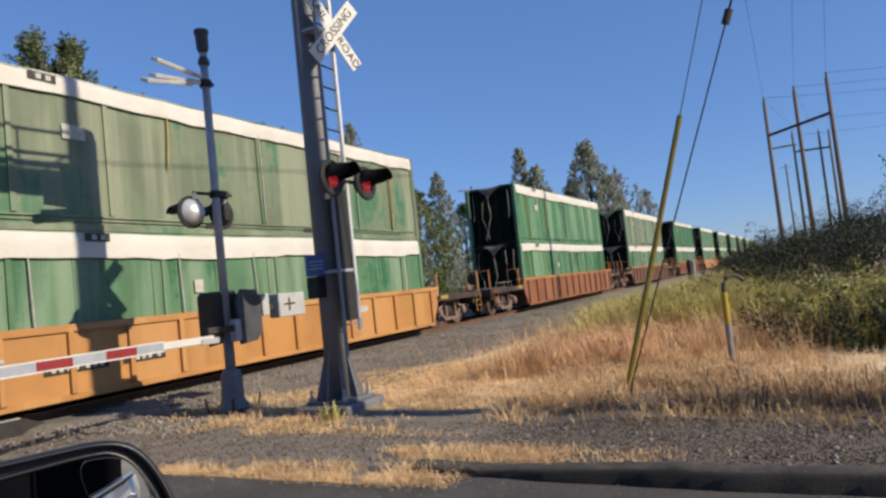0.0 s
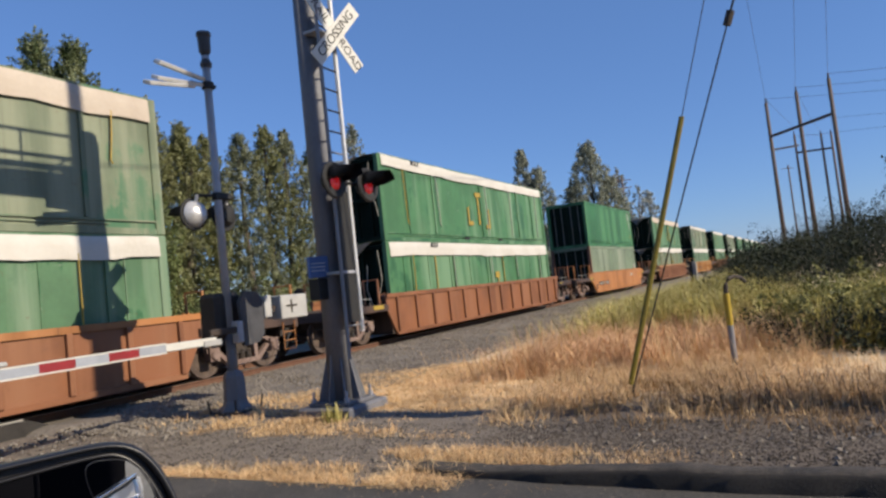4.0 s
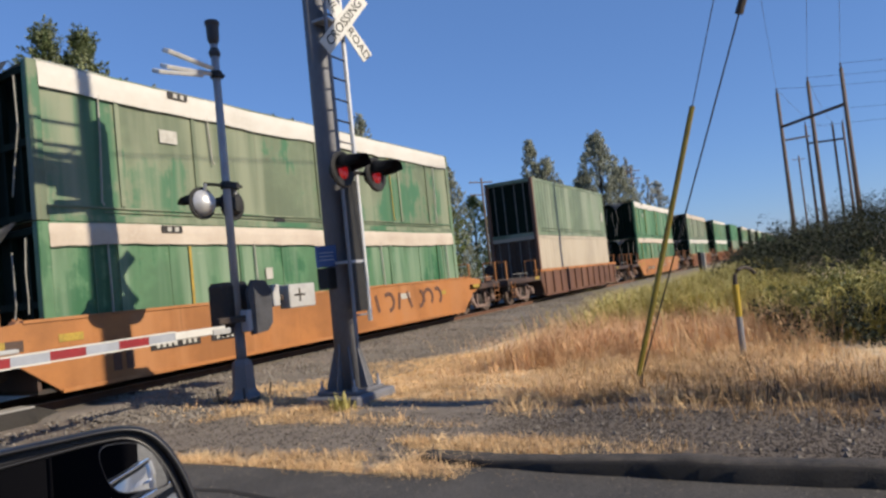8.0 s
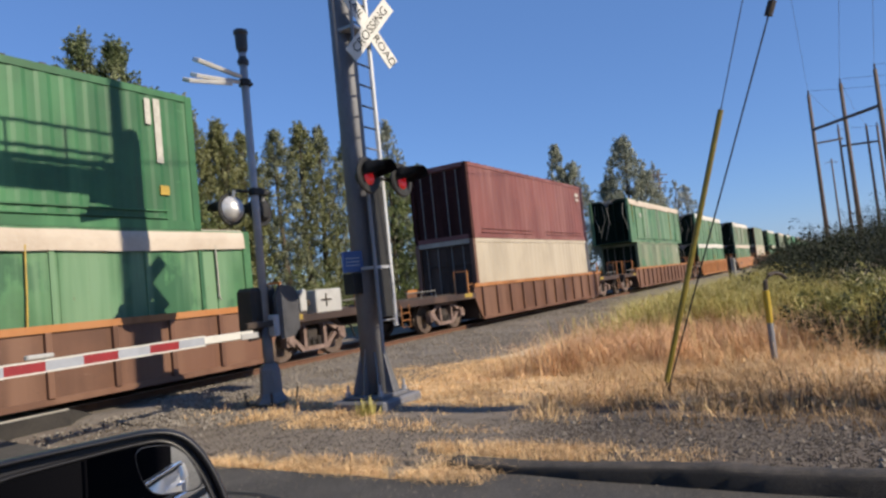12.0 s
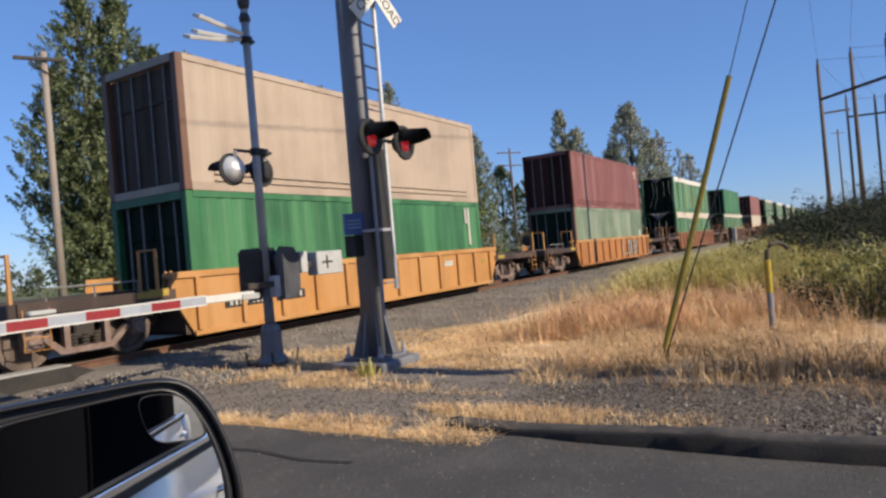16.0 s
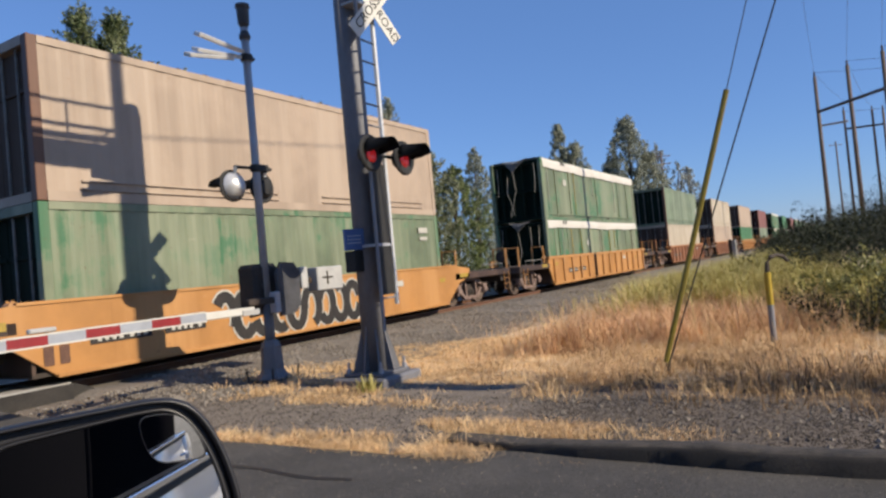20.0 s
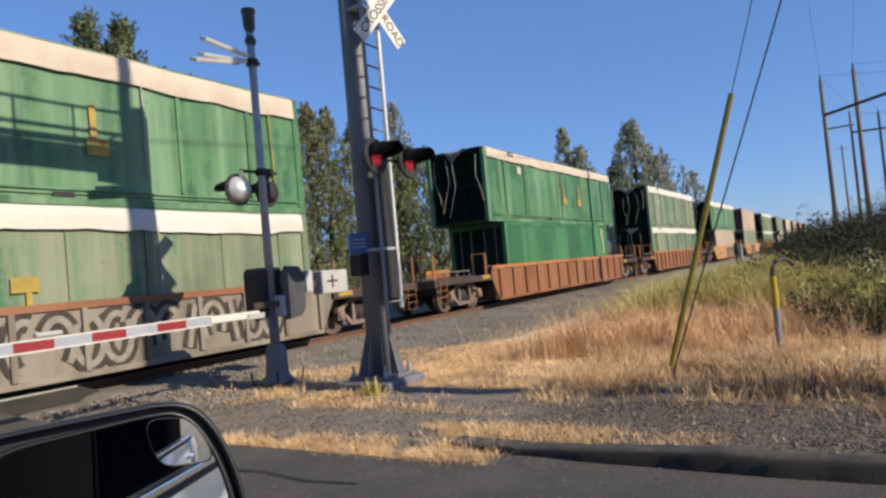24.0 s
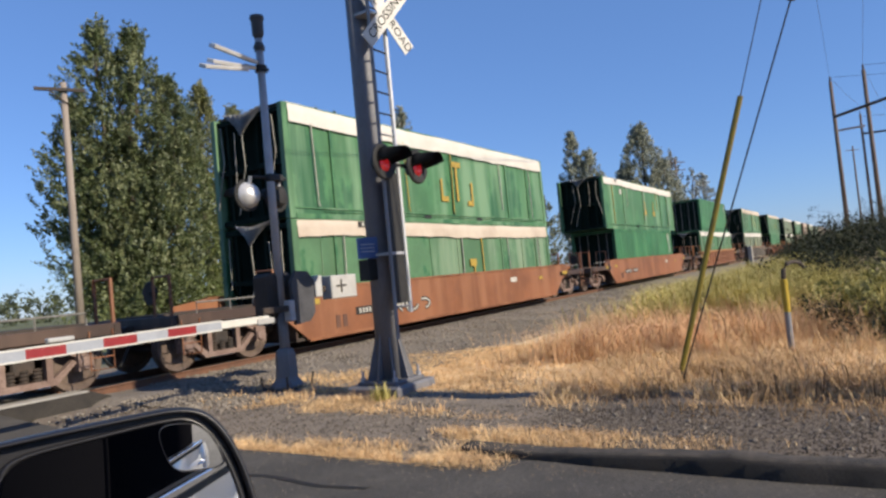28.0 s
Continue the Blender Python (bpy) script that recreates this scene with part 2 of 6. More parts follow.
BLACK = grained("black paint", (0.012, 0.012, 0.013), (0.022, 0.022, 0.022), 6, 0.7, 0.1, 40)
SIGN_WHITE = grained("white sign sheeting", (0.78, 0.77, 0.72), (0.68, 0.66, 0.60), 5, 0.5, 0.05, 50, speck=0.85)
SIGN_RED = grained("red reflective tape", (0.33, 0.022, 0.028), (0.25, 0.018, 0.022), 6, 0.45, 0.05, 50, speck=0.85)
SIGN_GREY = grained("silver reflective tape", (0.44, 0.47, 0.53), (0.36, 0.385, 0.43), 6, 0.4, 0.05, 50, speck=0.85)
SIGN_BLUE = grained("blue enamel", (0.02, 0.07, 0.26), (0.025, 0.09, 0.3), 6, 0.4, 0.05, 50, speck=0.85)
YELLOW = grained("yellow plastic", (0.62, 0.44, 0.02), (0.5, 0.34, 0.03), 5, 0.5, 0.1, 40)
GUARD_YELLOW = grained("faded yellow guy guard", (0.30, 0.24, 0.03), (0.22, 0.18, 0.04), 5, 0.55, 0.1, 40)
MARK_GREY = grained("faded grey spray paint", (0.36, 0.33, 0.28), (0.25, 0.22, 0.18), 5, 0.6, 0.05, 40)
MARK_YELLOW = grained("yellow stencil paint", (0.55, 0.37, 0.05), (0.36, 0.26, 0.05), 5, 0.6, 0.05, 40)
MARK_WHITE = grained("white stencil paint", (0.66, 0.64, 0.58), (0.5, 0.48, 0.42), 8, 0.6, 0.05, 40)
MARK_BLACK = grained("black stencil panel", (0.02, 0.018, 0.016), (0.04, 0.03, 0.025), 6, 0.6, 0.05, 40)
WOOD_POLE = grained("weathered pole wood", (0.125, 0.092, 0.075), (0.19, 0.145, 0.118), 2, 0.85, 0.4, 20, stretch=(6, 6, 0.4))
WOOD_PALE = grained("silvery pole wood", (0.40, 0.34, 0.29), (0.30, 0.25, 0.21), 2, 0.85, 0.4, 20, stretch=(6, 6, 0.4))
BARK = grained("bark", (0.10, 0.075, 0.055), (0.15, 0.12, 0.09), 4, 0.9, 0.6, 20, stretch=(3, 3, 0.6))
TIE_WOOD = grained("creosoted tie", (0.09, 0.065, 0.05), (0.14, 0.10, 0.075), 3, 0.9, 0.5, 25, stretch=(4, 0.6, 4))
RAIL_RUST = grained("rusty rail", (0.19, 0.085, 0.045), (0.13, 0.06, 0.035), 6, 0.75, 0.2, 40)
RAIL_TOP = grained("worn rail head", (0.45, 0.40, 0.36), (0.38, 0.33, 0.3), 6, 0.3, 0.05, 40, metal=0.8)
CONCRETE = grained("crossing panel concrete", (0.19, 0.178, 0.162), (0.13, 0.122, 0.11), 1.6, 0.85, 0.35, 40)
CONCRETE_PALE = grained("pale concrete edge panel", (0.52, 0.50, 0.47), (0.38, 0.365, 0.34), 1.6, 0.85, 0.35, 40)
ASPHALT = grained("worn asphalt", (0.080, 0.074, 0.069), (0.125, 0.114, 0.104), 1.1, 0.9, 1.0, 55, distance=0.012, speck=0.5)
# dark face and pale top: the kerb's light and shade are in the colour
KERB = dusty("dark asphalt kerb", (0.030, 0.027, 0.025), (0.052, 0.046, 0.041), 2.5, 0.9, 0.8, 60)
GRAVEL = grained("shoulder gravel stone", (0.075, 0.059, 0.046), (0.17, 0.138, 0.11), 1.3, 0.9, 0.5, 25)
STONE = grained("ballast stone", (0.21, 0.18, 0.15), (0.32, 0.28, 0.235), 1.3, 0.9, 0.5, 25)
WIRE = grained("wire", (0.025, 0.025, 0.028), (0.04, 0.04, 0.04), 8, 0.5, 0.0, 40, metal=0.3)
STRAW = leafy("dry straw", (0.72, 0.455, 0.225), (0.97, 0.72, 0.40), 0.7, 0.12)
RUSSET = leafy("russet dead grass", (0.76, 0.42, 0.21), (1.0, 0.71, 0.41), 0.7, 0.12)
TALL_GREEN = leafy("yellow green reed grass", (0.40, 0.35, 0.075), (0.82, 0.69, 0.27), 0.6, 0.15)
WEED_BROWN = leafy("brown weeds", (0.24, 0.14, 0.06), (0.58, 0.38, 0.19), 0.8, 0.12)
# nearly black: the thicket's own shade is put into the leaf colour
BUSH = leafy("bramble leaves darkened as shade", (0.009, 0.014, 0.005), (0.030, 0.042, 0.014), 0.9, 0.06, 1.2)
BUSH_LIGHT = leafy("yellow green weed leaves", (0.10, 0.11, 0.024), (0.46, 0.42, 0.13), 0.6, 0.15, 1.4)
STALK = leafy("dark dead stalks", (0.10, 0.068, 0.042), (0.27, 0.18, 0.11), 0.8, 0.1)
LEAF_POPLAR = leafy("poplar leaves", (0.055, 0.085, 0.020), (0.46, 0.49, 0.27), 0.5, 0.25, 1.5, 0.6)
LEAF_PALE = leafy("silvery poplar leaves", (0.15, 0.17, 0.085), (0.44, 0.45, 0.31), 0.5, 0.25, 1.2, 0.55)
LEAF_OLIVE = leafy("yellow olive poplar leaves", (0.13, 0.145, 0.042), (0.45, 0.44, 0.22), 0.5, 0.25, 1.2, 0.55)
LEAF_MID = leafy("green poplar leaves", (0.085, 0.12, 0.030), (0.36, 0.40, 0.16), 0.5, 0.25, 1.2, 0.55)
# far trees: pale haze is mixed into these leaf colours
LEAF_FAR_HAZED = leafy("distant leaves", (0.22, 0.245, 0.18), (0.52, 0.53, 0.42), 0.7, 0.25, 1.1, 0.5)
LEAF_LOW = leafy("distant dark leaves", (0.05, 0.07, 0.035), (0.16, 0.18, 0.10), 0.7, 0.1, 1.3)
# the farthest leaves carry the most haze in their tint
LEAF_HAZE = leafy("haze-tinted distant leaves", (0.30, 0.34, 0.33), (0.46, 0.48, 0.46), 0.8, 0.2)


def ground_material():
    m, n, l, b = material("trackside earth", (0.2, 0.17, 0.14), 0.95)
    v = coords(n, l)
    sep = n.new("ShaderNodeSeparateXYZ")
    l.new(v, sep.inputs[0])
    big, mid, fine = noisy(n, l, v, 0.55, 5), noisy(n, l, v, 3.0, 5), noisy(n, l, v, 38.0, 5, 0.75)
    gravel = mixed(n, l, ramp(n, l, fine, 0.35, 0.7), (0.072, 0.057, 0.045), (0.160, 0.130, 0.104))
    gravel = mixed(n, l, ramp(n, l, mid, 0.35, 0.7), gravel, (0.118, 0.092, 0.070))
    soil = mixed(n, l, ramp(n, l, mid, 0.35, 0.68), (0.68, 0.53, 0.34), (0.46, 0.35, 0.22))
    wob = n.new("ShaderNodeMath")
    wob.operation = "MULTIPLY_ADD"
    wob.inputs[1].default_value, wob.inputs[2].default_value = 3.2, -1.6
    l.new(big, wob.inputs[0])

    def edge(sock, lo, hi):
        a = n.new("ShaderNodeMath")
        l.new(sock, a.inputs[0])
        l.new(wob.outputs[0], a.inputs[1])
        return ramp(n, l, a.outputs[0], lo, hi)

    def times(a, c):
        x = n.new("ShaderNodeMath")
        x.operation = "MULTIPLY"
        l.new(a, x.inputs[0])
        l.new(c, x.inputs[1])
        return x.outputs[0]

    def less(a):
        x = n.new("ShaderNodeMath")
        x.operation = "SUBTRACT"
        x.inputs[0].default_value = 1.0
        l.new(a, x.inputs[1])
        return x.outputs[0]

    grassy = times(edge(sep.outputs["X"], 7.5, 8.6), less(edge(sep.outputs["Y"], 5.9, 7.0)))
    # the turning place beside the lane is packed pale dust
    packed = mixed(n, l, ramp(n, l, fine, 0.35, 0.7), (0.135, 0.110, 0.088), (0.235, 0.195, 0.155))
    packed = mixed(n, l, ramp(n, l, mid, 0.40, 0.72), packed, (0.120, 0.098, 0.078))
    gravel = mixed(n, l, edge(sep.outputs["Y"], 1.9, 3.6), gravel, packed)
    col = mixed(n, l, grassy, gravel, soil)
    far = times(ramp(n, l, sep.outputs["Y"], 16.0, 20.0), ramp(n, l, big, 0.2, 0.4))
    col = mixed(n, l, far, col, (0.09, 0.10, 0.04))
    l.new(col, b.inputs["Base Color"])
    bumped(n, l, b, fine, 0.6, 0.02)
    return m


EARTH = ground_material()


def red_lens():
    m, n, l, b = material("lit red lens", (0.07, 0.003, 0.004), 0.25)
    b.inputs["Emission Color"].default_value = (1.0, 0.03, 0.04, 1)
    b.inputs["Emission Strength"].default_value = 0.16
    return m


RED_LENS = red_lens()

# ---- tools ----
def mesh_of(name, bm, mat=None, smooth=False):
    me = bpy.data.meshes.new(name)
    bm.to_mesh(me)
    bm.free()
    if mat:
        me.materials.append(mat)
    if smooth:
        for p in me.polygons:
            p.use_smooth = True
    return me


def part(name, bm, mat, parent, label="", at=None, smooth=False):
    """One mesh part under a thing; bm may be a ready mesh that several parts share."""
    me = bm if isinstance(bm, bpy.types.Mesh) else mesh_of(name, bm, mat, smooth)
    ob = new(name, me)
    ob.parent = parent
    if at is not None:
        ob.matrix_basis = at
    if len(me.materials) == 0:
        me.materials.append(mat)
    if mat and me.materials[0] is not mat:
        ob.material_slots[0].link = "OBJECT"
        ob.material_slots[0].material = mat
    if label:
        ob["label"] = label
    return ob


def thing(name, label, category, group="", at=None, kind=""):
    ob = new(name)
    ob.empty_display_size = 0.2
    if at is not None:
        ob.matrix_basis = at
    return tagged(ob, label, category, group, kind)


def add_box(bm, x0, x1, y0, y1, z0, z1, bevel=0.0):
    vs = [bm.verts.new((x, y, z)) for x in (x0, x1) for y in (y0, y1) for z in (z0, z1)]
    fs = [bm.faces.new([vs[i] for i in q]) for q in ((0, 1, 3, 2), (4, 6, 7, 5), (0, 4, 5, 1), (2, 3, 7, 6), (0, 2, 6, 4), (1, 5, 7, 3))]
    if bevel:
        es = list({e for f in fs for e in f.edges})
        bmesh.ops.bevel(bm, geom=es, offset=bevel, segments=1, affect="EDGES", clamp_overlap=True)


def box(*a, bevel=0.0):
    bm = bmesh.new()
    add_box(bm, *a, bevel=bevel)
    return bm


def add_tube(bm, pts, r0, r1=None, sides=8, cap=True):
    """A round bar along points, from radius r0 to r1."""
    r1 = r0 if r1 is None else r1
    pts = [Vector(p) for p in pts]
    rings = []
    for i, p in enumerate(pts):
        d = (pts[min(i + 1, len(pts) - 1)] - pts[max(i - 1, 0)]).normalized()
        a = d.orthogonal().normalized() if abs(d.z) > 0.9 else d.cross(Vector((0, 0, 1))).normalized()
        b = d.cross(a)
        r = r0 + (r1 - r0) * i / max(1, len(pts) - 1)
        rings.append([bm.verts.new(p + r * (math.cos(t) * a + math.sin(t) * b)) for t in [2 * math.pi * k / sides for k in range(sides)]])
    for u, w in zip(rings, rings[1:]):
        for k in range(sides):
            bm.faces.new((u[k], u[(k + 1) % sides], w[(k + 1) % sides], w[k]))
    if cap:
        bm.faces.new(rings[0][::-1])
        bm.faces.new(rings[-1])


def tube(pts, r0, r1=None, sides=8):
    bm = bmesh.new()
    add_tube(bm, pts, r0, r1, sides)
    return bm


def add_lathe(bm, profile, axis="z", centre=(0, 0, 0), sides=20):
    """A turned shape: (radius, height) pairs round an axis."""
    c = Vector(centre)
    rings = []
    for r, h in profile:
        ring = []
        for k in range(sides):
            t = 2 * math.pi * k / sides
            u, w = r * math.cos(t), r * math.sin(t)
            v = {"z": (u, w, h), "y": (u, h, w), "x": (h, u, w)}[axis]
            ring.append(bm.verts.new(c + Vector(v)))
        rings.append(ring)
    for u, w in zip(rings, rings[1:]):
        for k in range(sides):
            bm.faces.new((u[k], u[(k + 1) % sides], w[(k + 1) % sides], w[k]))
    bm.faces.new(rings[0][::-1])
    bm.faces.new(rings[-1])
    bmesh.ops.recalc_face_normals(bm, faces=bm.faces[:])


def lathe(profile, axis="z", centre=(0, 0, 0), sides=20):
    bm = bmesh.new()
    add_lathe(bm, profile, axis, centre, sides)
    return bm


def add_slab(bm, outline, y0, y1):
    """A plate with an outline in x and z, from y0 to y1."""
    a = [bm.verts.new((x, y0, z)) for x, z in outline]
    b = [bm.verts.new((x, y1, z)) for x, z in outline]
    fs = [bm.faces.new(a), bm.faces.new(b[::-1])]
    for i in range(len(a)):
        j = (i + 1) % len(a)
        fs.append(bm.faces.new((a[j], a[i], b[i], b[j])))
    bmesh.ops.recalc_face_normals(bm, faces=fs)


def slab(outline, y0, y1):
    bm = bmesh.new()
    add_slab(bm, outline, y0, y1)
    return bm


def raw_mesh(name, verts, faces, mat):
    me = bpy.data.meshes.new(name)
    me.from_pydata(verts, [], faces)
    me.materials.append(mat)
    return me


def lettering(text, size, mat, parent, at, label=""):
    cu = bpy.data.curves.new("lettering", "FONT")
    cu.body, cu.size, cu.extrude, cu.align_x, cu.align_y = text, size, 0.002, "CENTER", "CENTER"
    tmp = new("lettering", cu)
    bpy.context.view_layer.update()
    me = bpy.data.meshes.new_from_object(tmp.evaluated_get(bpy.context.evaluated_depsgraph_get()))
    bpy.data.objects.remove(tmp)
    me.materials.clear()
    me.materials.append(mat)
    return part("lettering", me, mat, parent, label, at)

# ---- ground, road, track ----
TRACK_Y, RAIL_Z = 12.15, 0.22
rng = np.random.default_rng(7)


def ground_height(x, y):
    h = 0.03 * noise.noise((x * 0.35, y * 0.35, 3.0)) + 0.012 * noise.noise((x * 1.7, y * 1.7, 9.0))
    if x > 5.2:
        k = min(1.0, (x - 5.2) / 2.5)
        h += k * 0.06 * noise.noise((x * 0.8, y * 0.8, 5.0))
        # a shallow wheel rut across the flat, and a rise towards the brambles
        h -= 0.02 * math.exp(-((x - 7.0) / 0.4) ** 2) * (1 if 2.4 < y < 5.4 else 0.2)
        if x > 12 and y < 5:
            h += 0.35 * min(1, (x - 12) / 8) * min(1, (5 - y) / 3)
    if x < 5.0:
        h -= 0.02
    if abs(y - TRACK_Y) < 6:
        h *= 0.6
    if x < 5.2 and abs(y - TRACK_Y) < 3.5:
        h -= 0.05
    return h


def steps(lo, a, b, hi, fine):
    """Coordinates that are dense from a to b and spread out towards lo and hi."""
    mid = list(np.arange(a, b, fine))
    out, s, v = [], fine, b
    while v < hi:
        out.append(v)
        s *= 1.28
        v += s
    out.append(hi)
    left, s, v = [], fine, a
    while v > lo:
        s *= 1.28
        v -= s
        left.append(max(v, lo))
    return left[::-1] + mid + out


def make_ground():
    xs, ys = steps(-2500, 4.0, 20.0, 2800, 0.16), steps(-2500, -2.5, 10.0, 2800, 0.16)
    verts = [(x, y, ground_height(x, y)) for x in xs for y in ys]
    w = len(ys)
    faces = [(i * w + j, (i + 1) * w + j, (i + 1) * w + j + 1, i * w + j + 1) for i in range(len(xs) - 1) for j in range(w - 1)]
    ob = new("ground", raw_mesh("ground", verts, faces, EARTH))
    for p in ob.data.polygons:
        p.use_smooth = True
    tagged(ob, "dry trackside ground of gravel and pale soil", "ground", kind="structure")


make_ground()


def road_edge(y):
    """The asphalt runs up to the kerb; past its end the edge is ragged."""
    k = min(1.0, max(0.0, (3.4 - y) / 0.9))
    return 4.63 + 0.05 * noise.noise((0, y * 1.9, 0)) + 0.33 * k


def make_road():
    # the lane climbs a little to the rails
    prof = [(-80, 0.012), (-20, 0.012), (6.5, 0.012), (9.3, 0.12), (10.32, 0.205), (10.82, 0.25)]
    prof2 = [(14.0, 0.205), (15.2, 0.12), (18, 0.03), (80, 0.03)]
    bm = bmesh.new()
    for pr in (prof, prof2):
        for (y0, z0), (y1, z1) in zip(pr, pr[1:]):
            n = max(1, int((y1 - y0) / 0.3)) if y0 >= -20 and y1 < 30 else 6
            for i in range(n):
                a, b = y0 + (y1 - y0) * i / n, y0 + (y1 - y0) * (i + 1) / n
                za, zb = z0 + (z1 - z0) * i / n, z0 + (z1 - z0) * (i + 1) / n
                ea = road_edge(a)
                eb = road_edge(b)
                q = [bm.verts.new(c) for c in ((-9, a, za), (ea, a, za), (eb, b, zb), (-9, b, zb))]
                d = [bm.verts.new(c) for c in ((ea, a, za - 0.15), (eb, b, zb - 0.15))]
                bm.faces.new(q)
                bm.faces.new((q[1], d[0], d[1], q[2]))
    bmesh.ops.remove_doubles(bm, verts=bm.verts[:], dist=0.0005)
    road = new("road", mesh_of("road", bm, ASPHALT))
    tagged(road, "worn grey asphalt road leading over the tracks", "road", kind="structure")
    # tar seal on a crack
    bm = bmesh.new()
    pts = [(4.05, 5.6), (3.95, 5.0), (3.99, 4.4), (3.9, 3.8), (3.96, 3.35)]
    for (x0, y0), (x1, y1) in zip(pts, pts[1:]):
        q = [bm.verts.new(c) for c in ((x0 - 0.03, y0, 0.0165), (x0 + 0.03, y0, 0.0165), (x1 + 0.03, y1, 0.0165), (x1 - 0.03, y1, 0.0165))]
        bm.faces.new(q)
    part("tar_seam", bm, MARK_BLACK, road, "dark tar seam over a crack")


make_road()


def make_kerb():
    """A rounded asphalt berm along the lane, worn down at its end."""
    bm = bmesh.new()
    rings = []
    for i in range(150):
        y = 3.20 - i * 0.12
        k = min(1.0, 0.20 + i * 0.042)
        h = (0.142 + 0.025 * noise.noise((y, 1, 1)) + 0.012 * noise.noise((y * 4, 1, 1))) * k
        x0 = 4.85 + 0.03 * noise.noise((y, 4, 1)) + 0.015 * noise.noise((y * 5, 4, 1)) + max(0, y - 1.7) * 0.14
        prof = [(0, -0.02), (0.004, h * 0.70), (0.018, h * 0.90), (0.05, h * 0.99), (0.12, h), (0.20, h * 0.93), (0.30, h * 0.5), (0.42, -0.02)]
        rings.append([bm.verts.new((x0 + px + 0.012 * noise.noise((y * 9, px * 9, 2)), y, pz + 0.01 + 0.010 * noise.noise((y * 7, px * 7, 5)))) for px, pz in prof])
    for a, b in zip(rings, rings[1:]):
        for j in range(len(a) - 1):
            bm.faces.new((a[j], a[j + 1], b[j + 1], b[j]))
    bm.faces.new(rings[0])
    bmesh.ops.recalc_face_normals(bm, faces=bm.faces[:])
    ob = new("kerb", mesh_of("kerb", bm, KERB, True))
    tagged(ob, "low rounded asphalt kerb along the road edge", "kerb", kind="structure")


make_kerb()


def make_track():
    # ballast shoulders
    bm = bmesh.new()
    xs = steps(-300, -14, 60, 1500, 0.5)
    prof = [(-5.0, -0.05), (-3.3, 0.0), (-2.1, 0.05), (-1.5, 0.08), (1.5, 0.08), (2.3, 0.03), (4.0, -0.05)]
    rows = []
    for x in xs:
        rows.append([bm.verts.new((x, TRACK_Y + (y * 0.26 if y < 0 and x < 6.3 else y) + 0.25 * noise.noise((x * 0.4, y, 2)) * (abs(y) > 2.2), z + 0.03 * noise.noise((x * 1.3, y * 1.3, 7)))) for y, z in prof])
    for a, b in zip(rows, rows[1:]):
        for j in range(len(prof) - 1):
            bm.faces.new((a[j], b[j], b[j + 1], a[j + 1]))
    bed = new("ballast", mesh_of("ballast", bm, STONE))
    tagged(bed, "grey crushed-stone ballast bed under the tracks", "ballast", kind="structure")
    # loose stones, none countable
    octa_f = [(0, 2, 4), (2, 1, 4), (1, 3, 4), (3, 0, 4), (2, 0, 5), (1, 2, 5), (3, 1, 5), (0, 3, 5)]

    def stones(name, pts, lo, hi, mat, label):
        verts, faces = [], []
        for x, y, z in pts:
            r = rng.uniform(lo, hi)
            o = rng.uniform(0.55, 1.1, 6) * r
            a = rng.uniform(0, 3.14)
            c, s = math.cos(a), math.sin(a)
            base = len(verts)
            verts += [(x + o[0] * c, y + o[0] * s, z), (x - o[1] * c, y - o[1] * s, z), (x - o[2] * s, y + o[2] * c, z + r * 0.2), (x + o[3] * s, y - o[3] * c, z), (x, y, z + o[4] * 0.8), (x, y, z - r)]
            faces += [tuple(base + i for i in f) for f in octa_f]
        ob = new(name, raw_mesh(name, verts, faces, mat))
        tagged(ob, label, "gravel", kind="stuff")

    pts = []
    while len(pts) < 15000:
        x = 4.8 + 34 * rng.random() ** 1.7
        y = rng.uniform(6.4 if x > 9 else 7.6, 11.6)
        if x < 7.5 and y > 10.2 or x < 6.2 and rng.random() < 0.9:
            continue
        prof_z = np.interp(y - TRACK_Y, [p[0] for p in prof], [p[1] for p in prof])
        pts.append((x, y, max(prof_z, ground_height(x, y)) + 0.005))
    stones("ballast_stones", pts, 0.018, 0.05, STONE, "loose grey ballast stones beside the rails")
    pts = []
    while len(pts) < 15000:
        x, y = rng.uniform(4.9, 7.0), rng.uniform(-2.5, 9.6)
        if (y > 3.0 and rng.random() < 0.7) or (y < 2.9 and x < 5.12):
            continue
        pts.append((x, y, ground_height(x, y) + 0.002))
    stones("shoulder_gravel", pts, 0.004, 0.019, GRAVEL, "loose brown gravel on the road shoulder")
    pts = [(x, y, ground_height(x, y) + 0.004) for x, y in zip(rng.uniform(5.2, 7.6, 420), rng.uniform(-2.5, 8.5, 420))]
    stones("pale_stones", pts, 0.014, 0.045, STONE, "scattered pale stones on the dirt shoulder")
    pts = [(x, y, 0.012) for x, y in zip(4.95 - 1.9 * rng.random(2600) ** 1.6, rng.uniform(-1.5, 6.2, 2600)) if x < road_edge(y) - 0.02]
    stones("road_grit", pts, 0.003, 0.011, STONE, "pale grit scattered on the asphalt")
    track = thing("railway_track", "single railway track with rusty rails on wooden ties", "railway track", kind="structure")
    for side in (-0.75, 0.75):
        bm = bmesh.new()
        add_box(bm, -300, 1500, TRACK_Y + side - 0.07, TRACK_Y + side + 0.07, RAIL_Z - 0.17, RAIL_Z - 0.15)
        add_box(bm, -300, 1500, TRACK_Y + side - 0.012, TRACK_Y + side + 0.012, RAIL_Z - 0.15, RAIL_Z - 0.035)
        add_box(bm, -300, 1500, TRACK_Y + side - 0.036, TRACK_Y + side + 0.036, RAIL_Z - 0.035, RAIL_Z - 0.006)
        part("rail", bm, RAIL_RUST, track)
